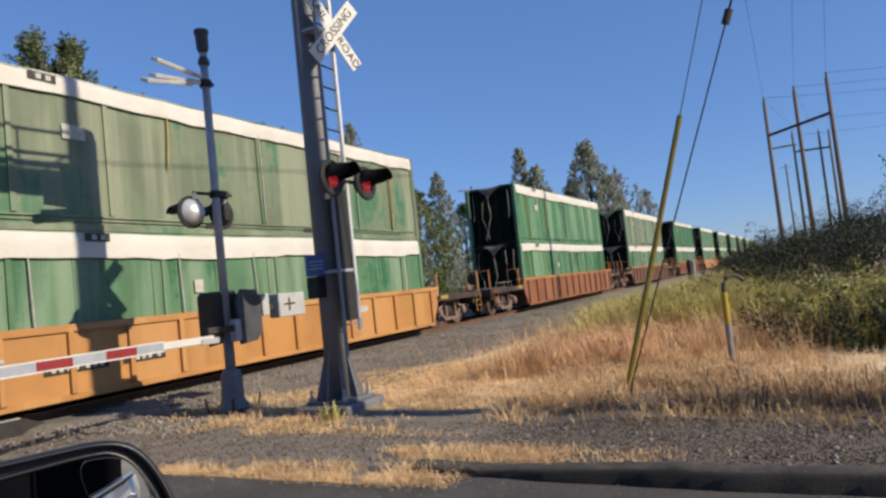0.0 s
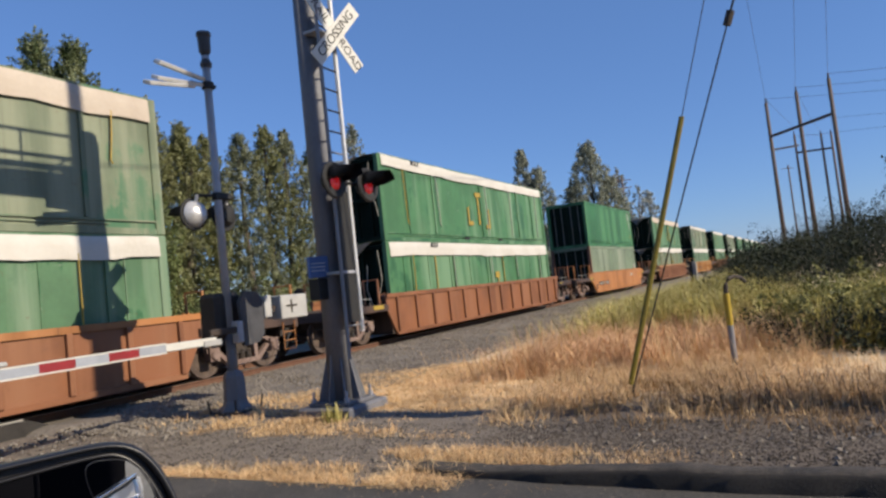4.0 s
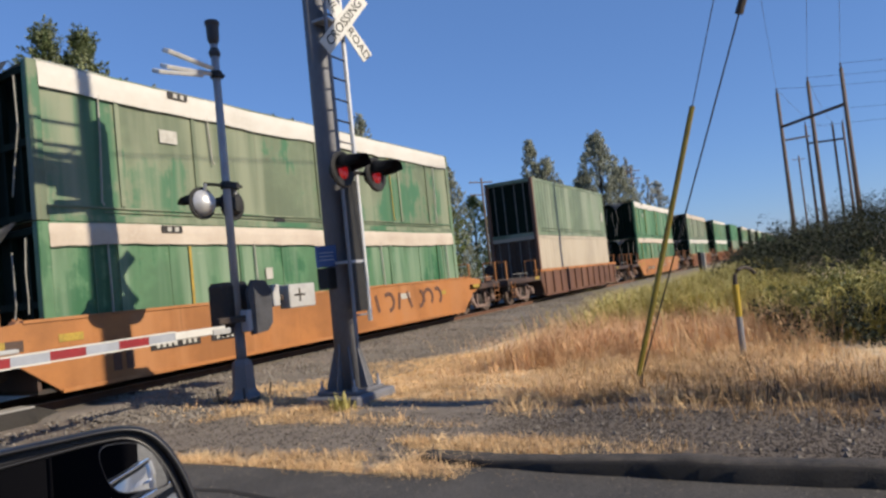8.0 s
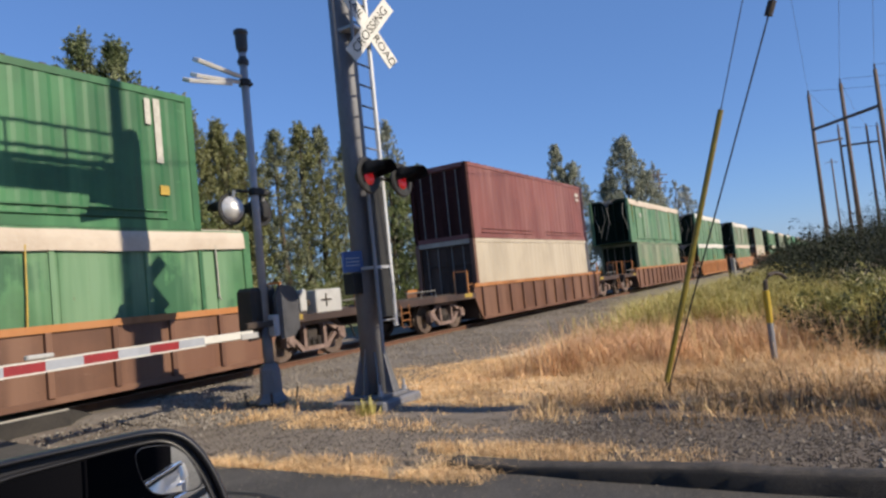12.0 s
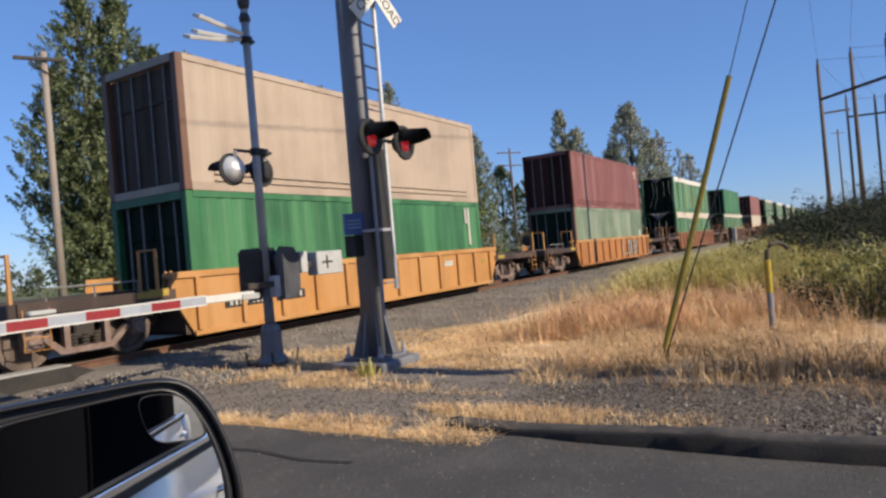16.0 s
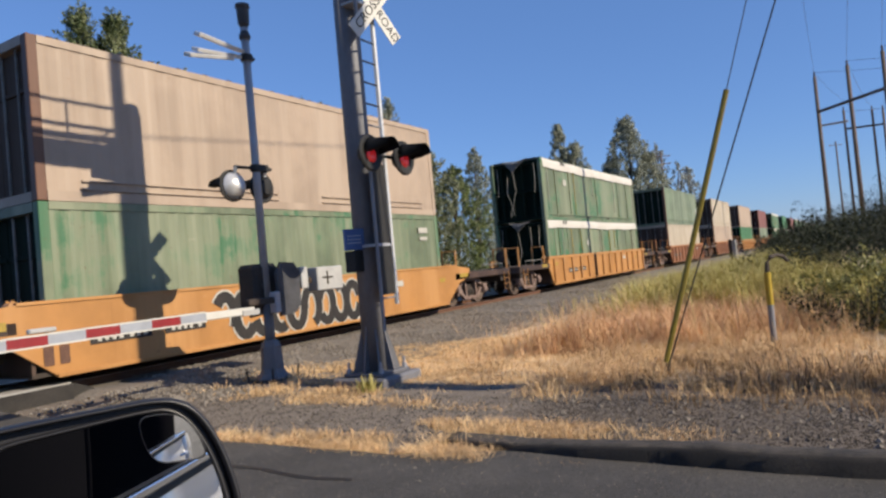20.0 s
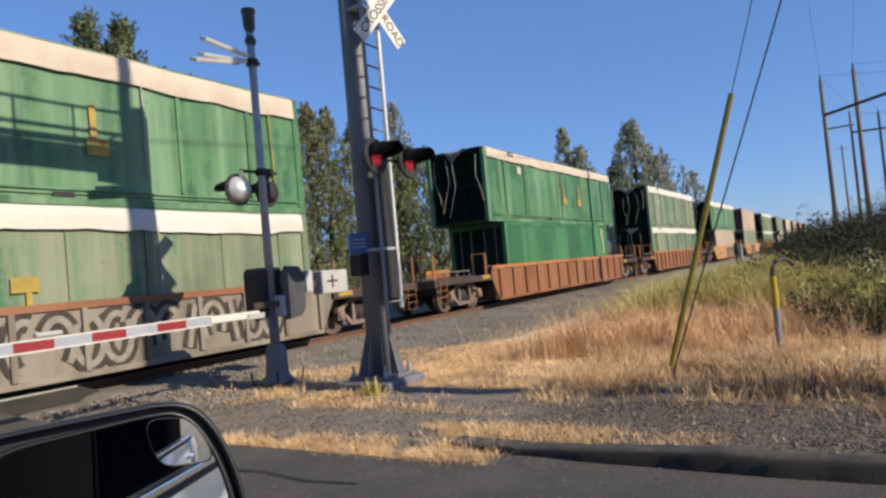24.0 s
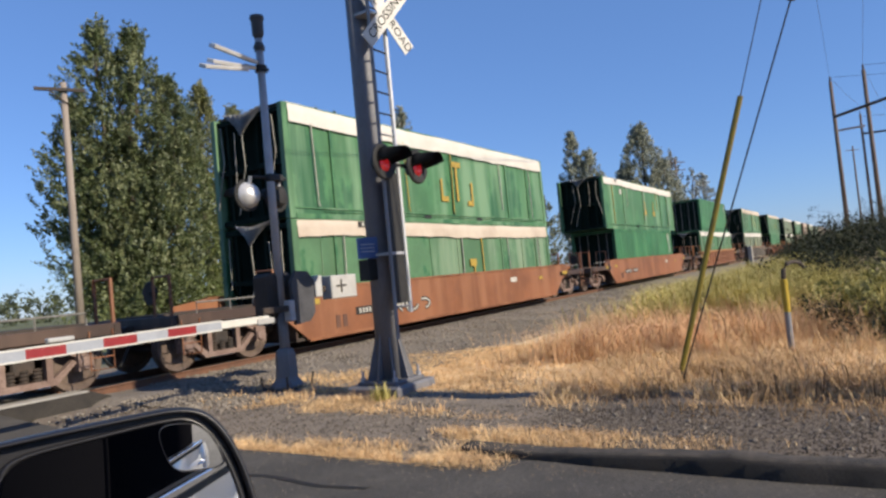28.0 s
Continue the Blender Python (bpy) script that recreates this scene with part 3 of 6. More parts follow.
        part("rail_head", box(-300, 1500, TRACK_Y + side - 0.03, TRACK_Y + side + 0.03, RAIL_Z - 0.006, RAIL_Z), RAIL_TOP, track, "polished running surface")
    tie = mesh_of("tie", box(-0.11, 0.11, -1.3, 1.3, -0.16, 0, bevel=0.01), TIE_WOOD)
    for i in range(110):
        part("tie", tie, TIE_WOOD, track, at=pose(6.9 + i * 0.52, TRACK_Y, RAIL_Z - 0.172 + 0.004 * math.sin(i * 5), 0, 0, 1.2 * math.sin(i * 3)))
    # concrete crossing panels
    cross = thing("crossing_panels", "pale concrete level-crossing panels between and beside the rails", "level crossing", kind="structure")
    for y0, y1, top in ((10.85, 11.28, 0.265), (11.52, 12.78, 0.205), (13.02, 13.95, 0.205)):
        for i in range(6):
            x1 = 6.15 - i * 2.46
            part("panel", box(x1 - 2.44, x1, y0, y1, -0.02, top, bevel=0.015), CONCRETE_PALE if top > 0.25 else CONCRETE, cross)
            if top > 0.25:
                part("edge_strip", box(x1 - 2.44, x1, y0 - 0.035, y0 - 0.003, -0.02, top - 0.02, bevel=0.006), KERB, cross, "dark front edge strip")
        part("end_ramp", slab([(6.16, -0.02), (6.66, -0.02), (6.66, 0.04), (6.16, top - 0.01)], y0, y1), KERB, cross, "dark sloped end piece")


make_track()

import functools

# ---- train ----
CENTRE = Matrix.Translation((0, TRACK_Y, RAIL_Z))


def travelled(t):
    return 19.75 * t + 0.0194 * t * t


MOVING = []


@functools.lru_cache(None)
def corrugated(length, height, depth=0.034):
    """A pressed steel side wall; its face looks to -y."""
    n = int(length / 0.40)
    verts, faces = [], []
    xs = []
    for i in range(n):
        a = -length / 2 + length * i / n
        s = length / n
        xs += [(a, 0.0), (a + s * 0.32, 0.0), (a + s * 0.5, depth), (a + s * 0.82, depth)]
    xs.append((length / 2, 0.0))
    for x, d in xs:
        verts += [(x, d, 0), (x, d, height)]
    for i in range(len(xs) - 1):
        faces.append((2 * i, 2 * i + 2, 2 * i + 3, 2 * i + 1))
    return raw_mesh("side_wall", verts, faces, GREEN)


@functools.lru_cache(None)
def shared_box(name, *a, bevel=0.0):
    return mesh_of(name, box(*a, bevel=bevel), GREEN)


@functools.lru_cache(None)
def flat_side(length, height):
    """A smooth plate wall, dented a little between its posts."""
    nx, nz = 48, 6
    verts = [(-length / 2 + length * i / nx, 0.016 * noise.noise((i * 0.33, j * 0.5, length)), height * j / nz) for i in range(nx + 1) for j in range(nz + 1)]
    w = nz + 1
    faces = [(i * w + j, (i + 1) * w + j, (i + 1) * w + j + 1, i * w + j + 1) for i in range(nx) for j in range(nz)]
    me = raw_mesh("side_wall", verts, faces, GREEN)
    for p in me.polygons:
        p.use_smooth = True
    return me


@functools.lru_cache(None)
def tarp_mesh(length, seed, drop):
    """A cover sheet over the open top, hanging down the sides with an uneven hem."""
    nx = 44
    prof = [(-1.262, -drop), (-1.256, -drop * 0.5), (-1.235, -0.03), (-1.17, 0.03), (-0.6, 0.045), (0, 0.0), (0.6, 0.045), (1.17, 0.03), (1.235, -0.03), (1.256, -drop * 0.5), (1.262, -drop)]
    verts, faces = [], []
    for i in range(nx + 1):
        x = -length / 2 + length * i / nx
        sag = 0.05 * noise.noise((x * 0.3, seed * 3.1, 0)) + 0.025 * noise.noise((x * 1.1, seed * 7.7, 1))
        for y, z in prof:
            hem = -z / drop if z < 0 else 0
            bulge = 0.02 * noise.noise((x * 1.6, y, seed)) * (1 if abs(y) > 1.2 else 0.4)
            verts.append((x, y + math.copysign(bulge, y) * (abs(y) > 1.2), z + sag * (0.55 + hem) + 0.03 * hem * noise.noise((x * 2.2, seed, 4))))
    w = len(prof)
    for i in range(nx):
        for j in range(w - 1):
            faces.append((i * w + j, (i + 1) * w + j, (i + 1) * w + j + 1, i * w + j + 1))
    me = raw_mesh("tarpaulin", verts, faces, TARP_WHITE)
    for p in me.polygons:
        p.use_smooth = True
    return me


@functools.lru_cache(None)
def fold_mesh(seed):
    """The gathered end of the cover: pleats that fan out from a tied point between the end posts."""
    bm = bmesh.new()
    n, half, deep = 16, 0.52 + 0.10 * seed, 0.46 + 0.08 * seed
    rows = []
    for f in (0.0, 0.3, 0.6, 0.85, 1.0):
        wide = half * (1 - f) ** 1.35 + 0.035
        rows.append([bm.verts.new((-0.03 - (0.06 if k % 2 else 0.0) * (1 - 0.6 * f) - 0.05 * f, wide * (2 * k / n - 1) + 0.08 * f, 0.05 - deep * f - 0.10 * (1 - abs(2 * k / n - 1)) * (1 - f))) for k in range(n + 1)])
    for u, w in zip(rows, rows[1:]):
        for k in range(n):
            bm.faces.new((u[k], u[k + 1], w[k + 1], w[k]))
    bmesh.ops.solidify(bm, geom=bm.faces[:], thickness=0.01)
    return mesh_of("tarp_fold", bm, TARP_WHITE)


@functools.lru_cache(None)
def rope_mesh(kind):
    low = (-1.7, -1.25, -2.0)[kind]
    return mesh_of("rope", tube([(0, 0, 0), (-0.05, 0.05 - 0.08 * kind, low * 0.45), (-0.02, 0.14 * (kind - 1), low * 0.8), (0, 0.22 * (kind - 1) + 0.05, low)], 0.013, sides=5), ROPE)


@functools.lru_cache(None)
def lash_mesh(low, high, swing):
    """A slack lashing with a hooked foot, down the side wall."""
    return mesh_of("lashing", tube([(0, 0.0, high), (swing * 0.3, -0.012, high * 0.6 + low * 0.4), (swing, -0.01, low + 0.06), (swing + 0.03, -0.03, low)], 0.019, sides=5), ROPE)


@functools.lru_cache(None)
def ring_row(length):
    """Lashing rings along a roof edge."""
    bm = bmesh.new()
    n = int(length / 0.61)
    for k in range(n + 1):
        x = -length / 2 + length * k / n
        add_box(bm, x - 0.05, x + 0.05, -0.03, 0.03, 0.0, 0.028)
    return mesh_of("lashing_rings", bm, DOOR_BROWN)


def box_container(length, height, mat, label, marks=(), group="containers on the train"):
    """A freight container: corner posts, rails, pressed walls, double doors with lock rods at its rear end."""
    t = thing("shipping_container", label, "container", group)
    hl, hw = length / 2, 1.22
    wall = corrugated(round(length - 0.3, 3), round(height - 0.30, 3), 0.008 if mat in (RED, CREAM, BEIGE) else 0.012)
    part("side_wall", wall, mat, t, at=pose(0, -hw + 0.02, 0.17))
    part("side_wall", wall, mat, t, at=pose(0, hw - 0.02, 0.17, 0, 0, 180))
    post = shared_box("corner_post", -0.085, 0.085, -0.085, 0.085, 0, height, bevel=0.012)
    for sx in (-1, 1):
        for sy in (-1, 1):
            part("corner_post", post, POST_RUST.get(mat.name, mat) if sx < 0 else mat, t, "rust-stained corner post" if sx < 0 and mat.name in POST_RUST else "", at=pose(sx * (hl - 0.085), sy * (hw - 0.085), 0))
    low = shared_box("bottom_rail", -hl + 0.17, hl - 0.17, -0.05, 0.05, 0.0, 0.17)
    line = shared_box("rail_lip", -hl / 2 + 0.75, hl / 2 - 0.75, -0.02, 0.02, 0.0, 0.025)
    top = shared_box("top_rail", -hl + 0.17, hl - 0.17, -0.05, 0.05, height - 0.13, height)
    for sy in (-1, 1):
        part("bottom_rail", low, mat, t, at=pose(0, sy * (hw - 0.05), 0))
        part("top_rail", top, mat, t, at=pose(0, sy * (hw - 0.05), 0))
    for z in (0.20, 0.34):
        for sx in (-1, 1):
            part("rail_lip", line, mat, t, at=pose(sx * hl / 2, -hw - 0.002, z))
    part("roof", shared_box("roof", -hl + 0.17, hl - 0.17, -hw + 0.1, hw - 0.1, height - 0.06, height - 0.03), mat, t)
    part("floor", shared_box("floor", -hl + 0.17, hl - 0.17, -hw + 0.1, hw - 0.1, 0.04, 0.10), mat, t)
    part("end_wall", shared_box("end_wall", hl - 0.12, hl - 0.07, -hw + 0.17, hw - 0.17, 0.0, height), mat, t)
    sill = shared_box("door_sill", -0.06, 0.06, -hw + 0.17, hw - 0.17, 0, 0.16)
    part("door_sill", sill, mat, t, at=pose(-hl + 0.06, 0, 0))
    part("door_header", sill, mat, t, at=pose(-hl + 0.06, 0, height - 0.16))
    leaf = shared_box("door", -0.03, 0.03, -0.515, 0.515, 0, height - 0.34, bevel=0.015)
    rod = mesh_of("lock_rod", tube([(0, 0, 0.05), (0, 0, height - 0.1)], 0.024, sides=6), ROD) if ("rod", height) not in CACHE else CACHE[("rod", height)]
    CACHE[("rod", height)] = rod
    for sy in (-1, 1):
        d = part("door", leaf, SHADED_ENDS.get(mat.name, DOOR_BROWN), t, at=pose(-hl + 0.15, sy * 0.52, 0.17))
        part("door_bar", shared_box("door_bar", -0.025, 0.025, -0.48, 0.48, -0.04, 0.04, bevel=0.01), SHADED_ENDS.get(mat.name, DOOR_BROWN), d, at=pose(-0.04, 0, height * 0.62))
        for k in (-0.22, 0.24):
            part("lock_rod", rod, ROD, d, "pale galvanized lock rod", at=pose(-0.07, k, -0.1))
    part("lashing_rings", ring_row(round(length - 0.8, 2)), DOOR_BROWN, t, "dark lashing rings on the roof edge", at=pose(0, -hw + 0.05, height))
    # thin dark strip drawn for the dark line between stacked boxes
    part("foot_rail", shared_box("foot_rail", -hl + 0.2, hl - 0.2, -0.03, 0.03, -0.012, 0.006), STEEL_DARK, t, "dark strip for the gap line at the foot", at=pose(0, -hw + 0.04, 0))
    for m in marks:
        add_mark(t, m, hl, hw)
    return t


CACHE = {}
POST_RUST = {"grey green paint": CAR_BROWN, "oxide red paint": DOOR_RED, "beige paint": CAR_BROWN, "cream paint": CAR_BROWN}
# darker paint per container, so that its end reads as shaded
SHADED_ENDS = {"oxide red paint": DOOR_RED, "beige paint": DOOR_BROWN, "cream paint": DOOR_BROWN, "green paint": DOOR_GREEN, "deep green paint": DOOR_GREEN, "grey green paint": DOOR_GREEN, "pale green paint": DOOR_GREEN}


def add_mark(t, m, hl, hw):
    """A stencilled patch on the near wall: (x, z, width, height, material, name)."""
    x, z, w, h, mat, name = m
    key = ("mark", w, h)
    if key not in CACHE:
        CACHE[key] = mesh_of(name, box(-w / 2, w / 2, -0.003, 0.003, -h / 2, h / 2), mat)
    part(name, CACHE[key], mat, t, at=pose(x, -hw - 0.012, z))


def waste_container(length, height, mat, label, tarp, seed, drop=0.40, marks=(), straps=()):
    """An open-top refuse container: smooth plate walls with posts, a rail channel low down, a cover sheet."""
    t = thing("waste_container", label, "container", "containers on the train")
    hl, hw = length / 2, 1.22
    wall = flat_side(round(length - 0.2, 3), round(height - 0.10, 3))
    part("side_wall", wall, mat, t, at=pose(0, -hw + 0.02, 0.05))
    part("side_wall", wall, mat, t, at=pose(0, hw - 0.02, 0.05, 0, 0, 180))
    post = shared_box("corner_post", -0.10, 0.10, -0.08, 0.08, 0, height, bevel=0.015)
    for sx in (-1, 1):
        for sy in (-1, 1):
            part("corner_post", post, mat, t, at=pose(sx * (hl - 0.10), sy * (hw - 0.06), 0))
    rib = shared_box("wall_post", -0.045, 0.045, -0.022, 0.022, 0.30, height - 0.06)
    for k in (-0.39, -0.27, 0.0, 0.27, 0.39) if seed % 2 else (-0.40, -0.20, 0.02, 0.21, 0.41):
        part("wall_post", rib, mat, t, at=pose(k * length, -hw + 0.003, 0))
    if seed % 2 == 0:
        seam = shared_box("panel_seam", -0.011, 0.011, -0.011, 0.011, 0.0, round(height - 0.4, 2))
        for k in range(9):
            part("panel_seam", seam, mat, t, at=pose((k / 8 - 0.5) * (length - 1.9), -hw + 0.012, 0.29))
    low = shared_box("bottom_rail", -hl + 0.2, hl - 0.2, -0.04, 0.04, 0.0, 0.12)
    lip = shared_box("rail_lip", -hl + 0.2, hl - 0.2, -0.018, 0.018, 0.245, 0.275)
    lip2 = shared_box("rail_lip", -hl + 1.2, hl - 1.2, -0.014, 0.014, 0.175, 0.195)
    for sy in (-1, 1):
        part("bottom_rail", low, mat, t, at=pose(0, sy * (hw - 0.02), 0))
        part("rail_lip", lip, mat, t, at=pose(0, sy * (hw + 0.002), 0))
    part("rail_lip", lip2, mat, t, at=pose(0, -hw - 0.002, 0))
    part("top_rail", shared_box("top_rail", -hl + 0.2, hl - 0.2, -0.05, 0.05, height - 0.12, height), mat, t, at=pose(0, -hw + 0.035, 0))
    part("top_rail", shared_box("top_rail", -hl + 0.2, hl - 0.2, -0.05, 0.05, height - 0.12, height), mat, t, at=pose(0, hw - 0.035, 0))
    part("floor", shared_box("floor", -hl + 0.17, hl - 0.17, -hw + 0.1, hw - 0.1, 0.04, 0.10), mat, t)
    # end pieces take the darkened paint: their shade is in the colour
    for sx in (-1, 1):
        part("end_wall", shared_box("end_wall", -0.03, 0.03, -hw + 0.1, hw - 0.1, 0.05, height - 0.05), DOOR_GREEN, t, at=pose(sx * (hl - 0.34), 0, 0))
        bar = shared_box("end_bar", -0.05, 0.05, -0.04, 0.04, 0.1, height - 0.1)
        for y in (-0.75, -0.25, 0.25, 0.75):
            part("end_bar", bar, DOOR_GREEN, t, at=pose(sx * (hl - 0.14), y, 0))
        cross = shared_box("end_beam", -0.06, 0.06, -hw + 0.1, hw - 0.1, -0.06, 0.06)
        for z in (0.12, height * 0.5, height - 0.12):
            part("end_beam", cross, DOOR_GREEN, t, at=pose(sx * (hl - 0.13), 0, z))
    if tarp:
        part("tarpaulin", tarp_mesh(round(length - 0.35, 3), seed % 4, drop), tarp, t, "cover sheet lashed over the open top", at=pose(0, 0, height))
        part("tarp_fold", fold_mesh(seed % 3), TARP_GREY, t, "gathered fan-shaped end of the cover", at=pose(-hl + 0.02, 0, height))
        part("rope", rope_mesh(2), ROPE, t, "pale rope hanging down the end", at=pose(-hl - 0.06, 0.08, height - 0.45))
        for k, y in enumerate((-0.92, -0.5, 0.36, 0.84)):
            if (seed + k) % 4:
                part("rope", rope_mesh((seed + k) % 3), ROPE, t, "pale rope hanging down the end", at=pose(-hl - 0.03, y, height - 0.25 - 0.2 * ((seed * k) % 3)))
        # lashings down the near side, a clip tag on the hem
        rs = random.Random(seed)
        for k in range(5):
            x = (-0.42 + 0.21 * k + rs.uniform(-0.05, 0.05)) * length
            low = rs.choice((0.3, 0.3, 0.55, 1.3))
            part("lashing", lash_mesh(low, round(height - drop + 0.08, 2), rs.choice((0.0, 0.05, -0.08))), MARK_YELLOW if rs.random() < 0.25 else ROPE, t, "lashing from the cover to the bottom rail", at=pose(x, -hw - 0.03, 0))
        tag = part("hem_tag", shared_box("hem_tag", -0.24, 0.24, -0.004, 0.004, -0.07, 0.07), MARK_BLACK, t, "small dark tag on the cover", at=pose(-hl + 2.2 + 0.4 * (seed % 3), -1.275, height - 0.1))
        for k in (-0.11, 0.06):
            part("tag_patch", shared_box("tag_patch", 0, 0.09, -0.003, 0.003, -0.045, 0.045), MARK_WHITE, tag, at=pose(k, -0.006, 0))
    pocket = shared_box("fork_pocket", -0.18, 0.18, -0.006, 0.006, 0.0, 0.09)
    for k in (-1.6, 1.6):
        part("fork_pocket", pocket, BLACK, t, "dark fork pocket", at=pose(k, -hw - 0.022, 0.12))
    for x in straps:
        part("strap", shared_box("strap", -0.03, 0.03, -0.004, 0.004, 0.35, height - drop), MARK_YELLOW, t, "yellow lashing strap", at=pose(x, -hw - 0.022, 0))
    for m in marks:
        add_mark(t, m, hl, hw + 0.012)
    return t


def hook_marks(z=1.5, x=0.0, flip=1):
    """Yellow painted strokes: a post with a head, and a hook on either side."""
    return [(x, z + 0.1, 0.13, 1.25, MARK_YELLOW, "stencil"), (x + 0.04, z + 0.68, 0.52, 0.17, MARK_YELLOW, "stencil"),
            (x - 0.95, z - 0.2, 0.11, 0.7, MARK_YELLOW, "stencil"), (x - 0.80, z - 0.48, 0.42, 0.16, MARK_YELLOW, "stencil"),
            (x + 0.95, z - 0.25, 0.11, 0.8, MARK_YELLOW, "stencil"), (x + 0.82, z - 0.56, 0.38, 0.16, MARK_YELLOW, "stencil")]


def pedestal_marks(x=1.3):
    """Two yellow painted posts that stand on broad feet."""
    return [m for k in (-0.95, 0.95) for m in ((x + k - 0.06, 1.45, 0.12, 0.62, MARK_YELLOW, "stencil"), (x + k, 1.02, 0.40, 0.30, MARK_YELLOW, "stencil"))]


def wheel_mesh():
    return mesh_of("wheel", lathe([(0.06, -0.09), (0.10, -0.08), (0.12, -0.03), (0.33, -0.02), (0.36, -0.06), (0.455, -0.06), (0.45, 0.05), (0.48, 0.06), (0.48, 0.085), (0.36, 0.085), (0.33, 0.03), (0.1, 0.03), (0.06, 0.06)], "y", sides=18), WHEEL)


def sideframe_mesh():
    """A cast truck side: top bar, slanted tension bars, columns, journal boxes; open between them."""
    bm = bmesh.new()
    add_slab(bm, [(-1.06, 0.54), (-0.78, 0.60), (-0.40, 0.80), (0.40, 0.80), (0.78, 0.60), (1.06, 0.54), (1.06, 0.64), (0.80, 0.70), (0.42, 0.89), (-0.42, 0.89), (-0.80, 0.70), (-1.06, 0.64)], -0.09, 0.02)
    add_slab(bm, [(-0.80, 0.52), (-0.46, 0.20), (0.46, 0.20), (0.80, 0.52), (0.72, 0.56), (0.40, 0.30), (-0.40, 0.30), (-0.72, 0.56)], -0.09, 0.02)
    for s in (-1, 1):
        add_slab(bm, [(s * 0.30, 0.26), (s * 0.40, 0.26), (s * 0.40, 0.84), (s * 0.30, 0.84)], -0.10, 0.03)
        add_slab(bm, [(s * 0.78, 0.36), (s * 1.04, 0.36), (s * 1.04, 0.66), (s * 0.78, 0.66)], -0.16, 0.04)
        add_lathe(bm, [(0.10, -0.21), (0.125, -0.18), (0.125, 0.0)], "y", (s * 0.9, 0, 0.49), 12)
    return mesh_of("side_frame", bm, TRUCK_RUST)


def spring_mesh():
    prof = [(0.05, 0.0)]
    for k in range(5):
        prof += [(0.062, k * 0.055), (0.082, k * 0.055 + 0.02), (0.062, k * 0.055 + 0.04)]
    return mesh_of("spring", lathe(prof + [(0.05, 0.27)], "z", (0, 0, 0.24), 10), STEEL_DARK)


PIECES = {"wheel": wheel_mesh(), "frame": sideframe_mesh(), "spring": spring_mesh(),
          "axle": mesh_of("axle", tube([(0, -0.98, 0), (0, 0.98, 0)], 0.075, sides=10), STEEL_DARK),
          "bolster": mesh_of("bolster", box(-0.18, 0.18, -1.0, 1.0, 0.42, 0.74, bevel=0.03), STEEL_DARK),
          "coupler": mesh_of("coupler", slab([(0, 0.66), (0.45, 0.66), (0.62, 0.60), (0.66, 0.72), (0.60, 0.92), (0.45, 0.90), (0, 0.86)], -0.11, 0.11), TRUCK_RUST)}


def truck(parent, x):
    b = part("truck", PIECES["bolster"], STEEL_DARK, parent, "rusty four-wheel freight truck", at=pose(x, 0, 0))
    for sy in (-1, 1):
        part("side_frame", PIECES["frame"], TRUCK_RUST, b, at=pose(0, sy * 0.98, 0, 0, 0, 0 if sy < 0 else 180))
        for sx in (-0.2, 0.0, 0.2) if sy < 0 else ():
            part("spring", PIECES["spring"], STEEL_DARK, b, at=pose(sx, sy * 0.98, 0))
        for sx in (-1, 1):
            part("wheel", PIECES["wheel"], WHEEL, b, at=pose(sx * 0.9, sy * 0.76, 0.47, 0, 0, 0 if sy < 0 else 180))
    for sx in (-1, 1):
        part("axle", PIECES["axle"], STEEL_DARK, b, at=pose(sx * 0.9, 0, 0.47))


def rounded(v, q=0.05):
    return round(v / q) * q


def scrawl(t, x0, x1, z0, z1, seed):
    """Spray-painted strokes: fat pale loops with dark edges, none of them letters."""
    r = random.Random(seed)
    pale, dark = (MARK_GREY, STEEL_DARK) if seed == 9 else (MARK_DARK, MARK_DARK) if seed == 5 else (MARK_WHITE, MARK_BLACK)
    n = max(3, int((x1 - x0) / 0.5))
    step = (x1 - x0) / n
    for i in range(n):
        cx, cz = x0 + step * (i + 0.5), (z0 + z1) / 2
        rx, rz = step * 0.46, (z1 - z0) * 0.44
        kind = r.choice("loop hook bar".split())
        if kind == "bar":
            tilt = r.uniform(-0.5, 0.5)
            path = [(cx + rx * tilt * q, cz + rz * q) for q in (-1, -0.5, 0, 0.5, 1)]
        else:
            a0, span = r.uniform(0, 6), r.uniform(4.4, 6.0) if kind == "loop" else r.uniform(2.6, 3.8)
            path = [(cx + rx * math.cos(a0 + span * q / 14) * 1.05, cz + rz * math.sin(a0 + span * q / 14)) for q in range(15)]
        thin = 0.4 if seed in (4, 5, 10) else 1.0
        for mat, wide, lift in ((pale, 0.155, 0.0), (dark, 0.115, 0.003)) if seed in (7, 8) else ((dark, 0.15, 0.0), (pale, 0.055, 0.003)):
            bm = bmesh.new()
            prev = None
            for q, (px, pz) in enumerate(path):
                ax, az = path[max(0, q - 1)]
                bx, bz = path[min(len(path) - 1, q + 1)]
                k = math.hypot(bx - ax, bz - az) or 1
                nx, nz = -(bz - az) / k * wide * thin, (bx - ax) / k * wide * thin
                y = -1.412 - lift - 0.0008 * i
                pair = [bm.verts.new((px - nx, y, pz - nz)), bm.verts.new((px + nx, y, pz + nz))]
                if prev:
                    bm.faces.new((prev[0], prev[1], pair[1], pair[0]))
                prev = pair
            part("graffiti_stroke", bm, mat, t, "spray-painted graffiti stroke")


@functools.lru_cache(None)
def reservoir_mesh():
    return mesh_of("air_reservoir", lathe([(0.05, -0.52), (0.17, -0.48), (0.20, -0.40), (0.20, 0.40), (0.17, 0.48), (0.05, 0.52)], "x", sides=12), STEEL_DARK)


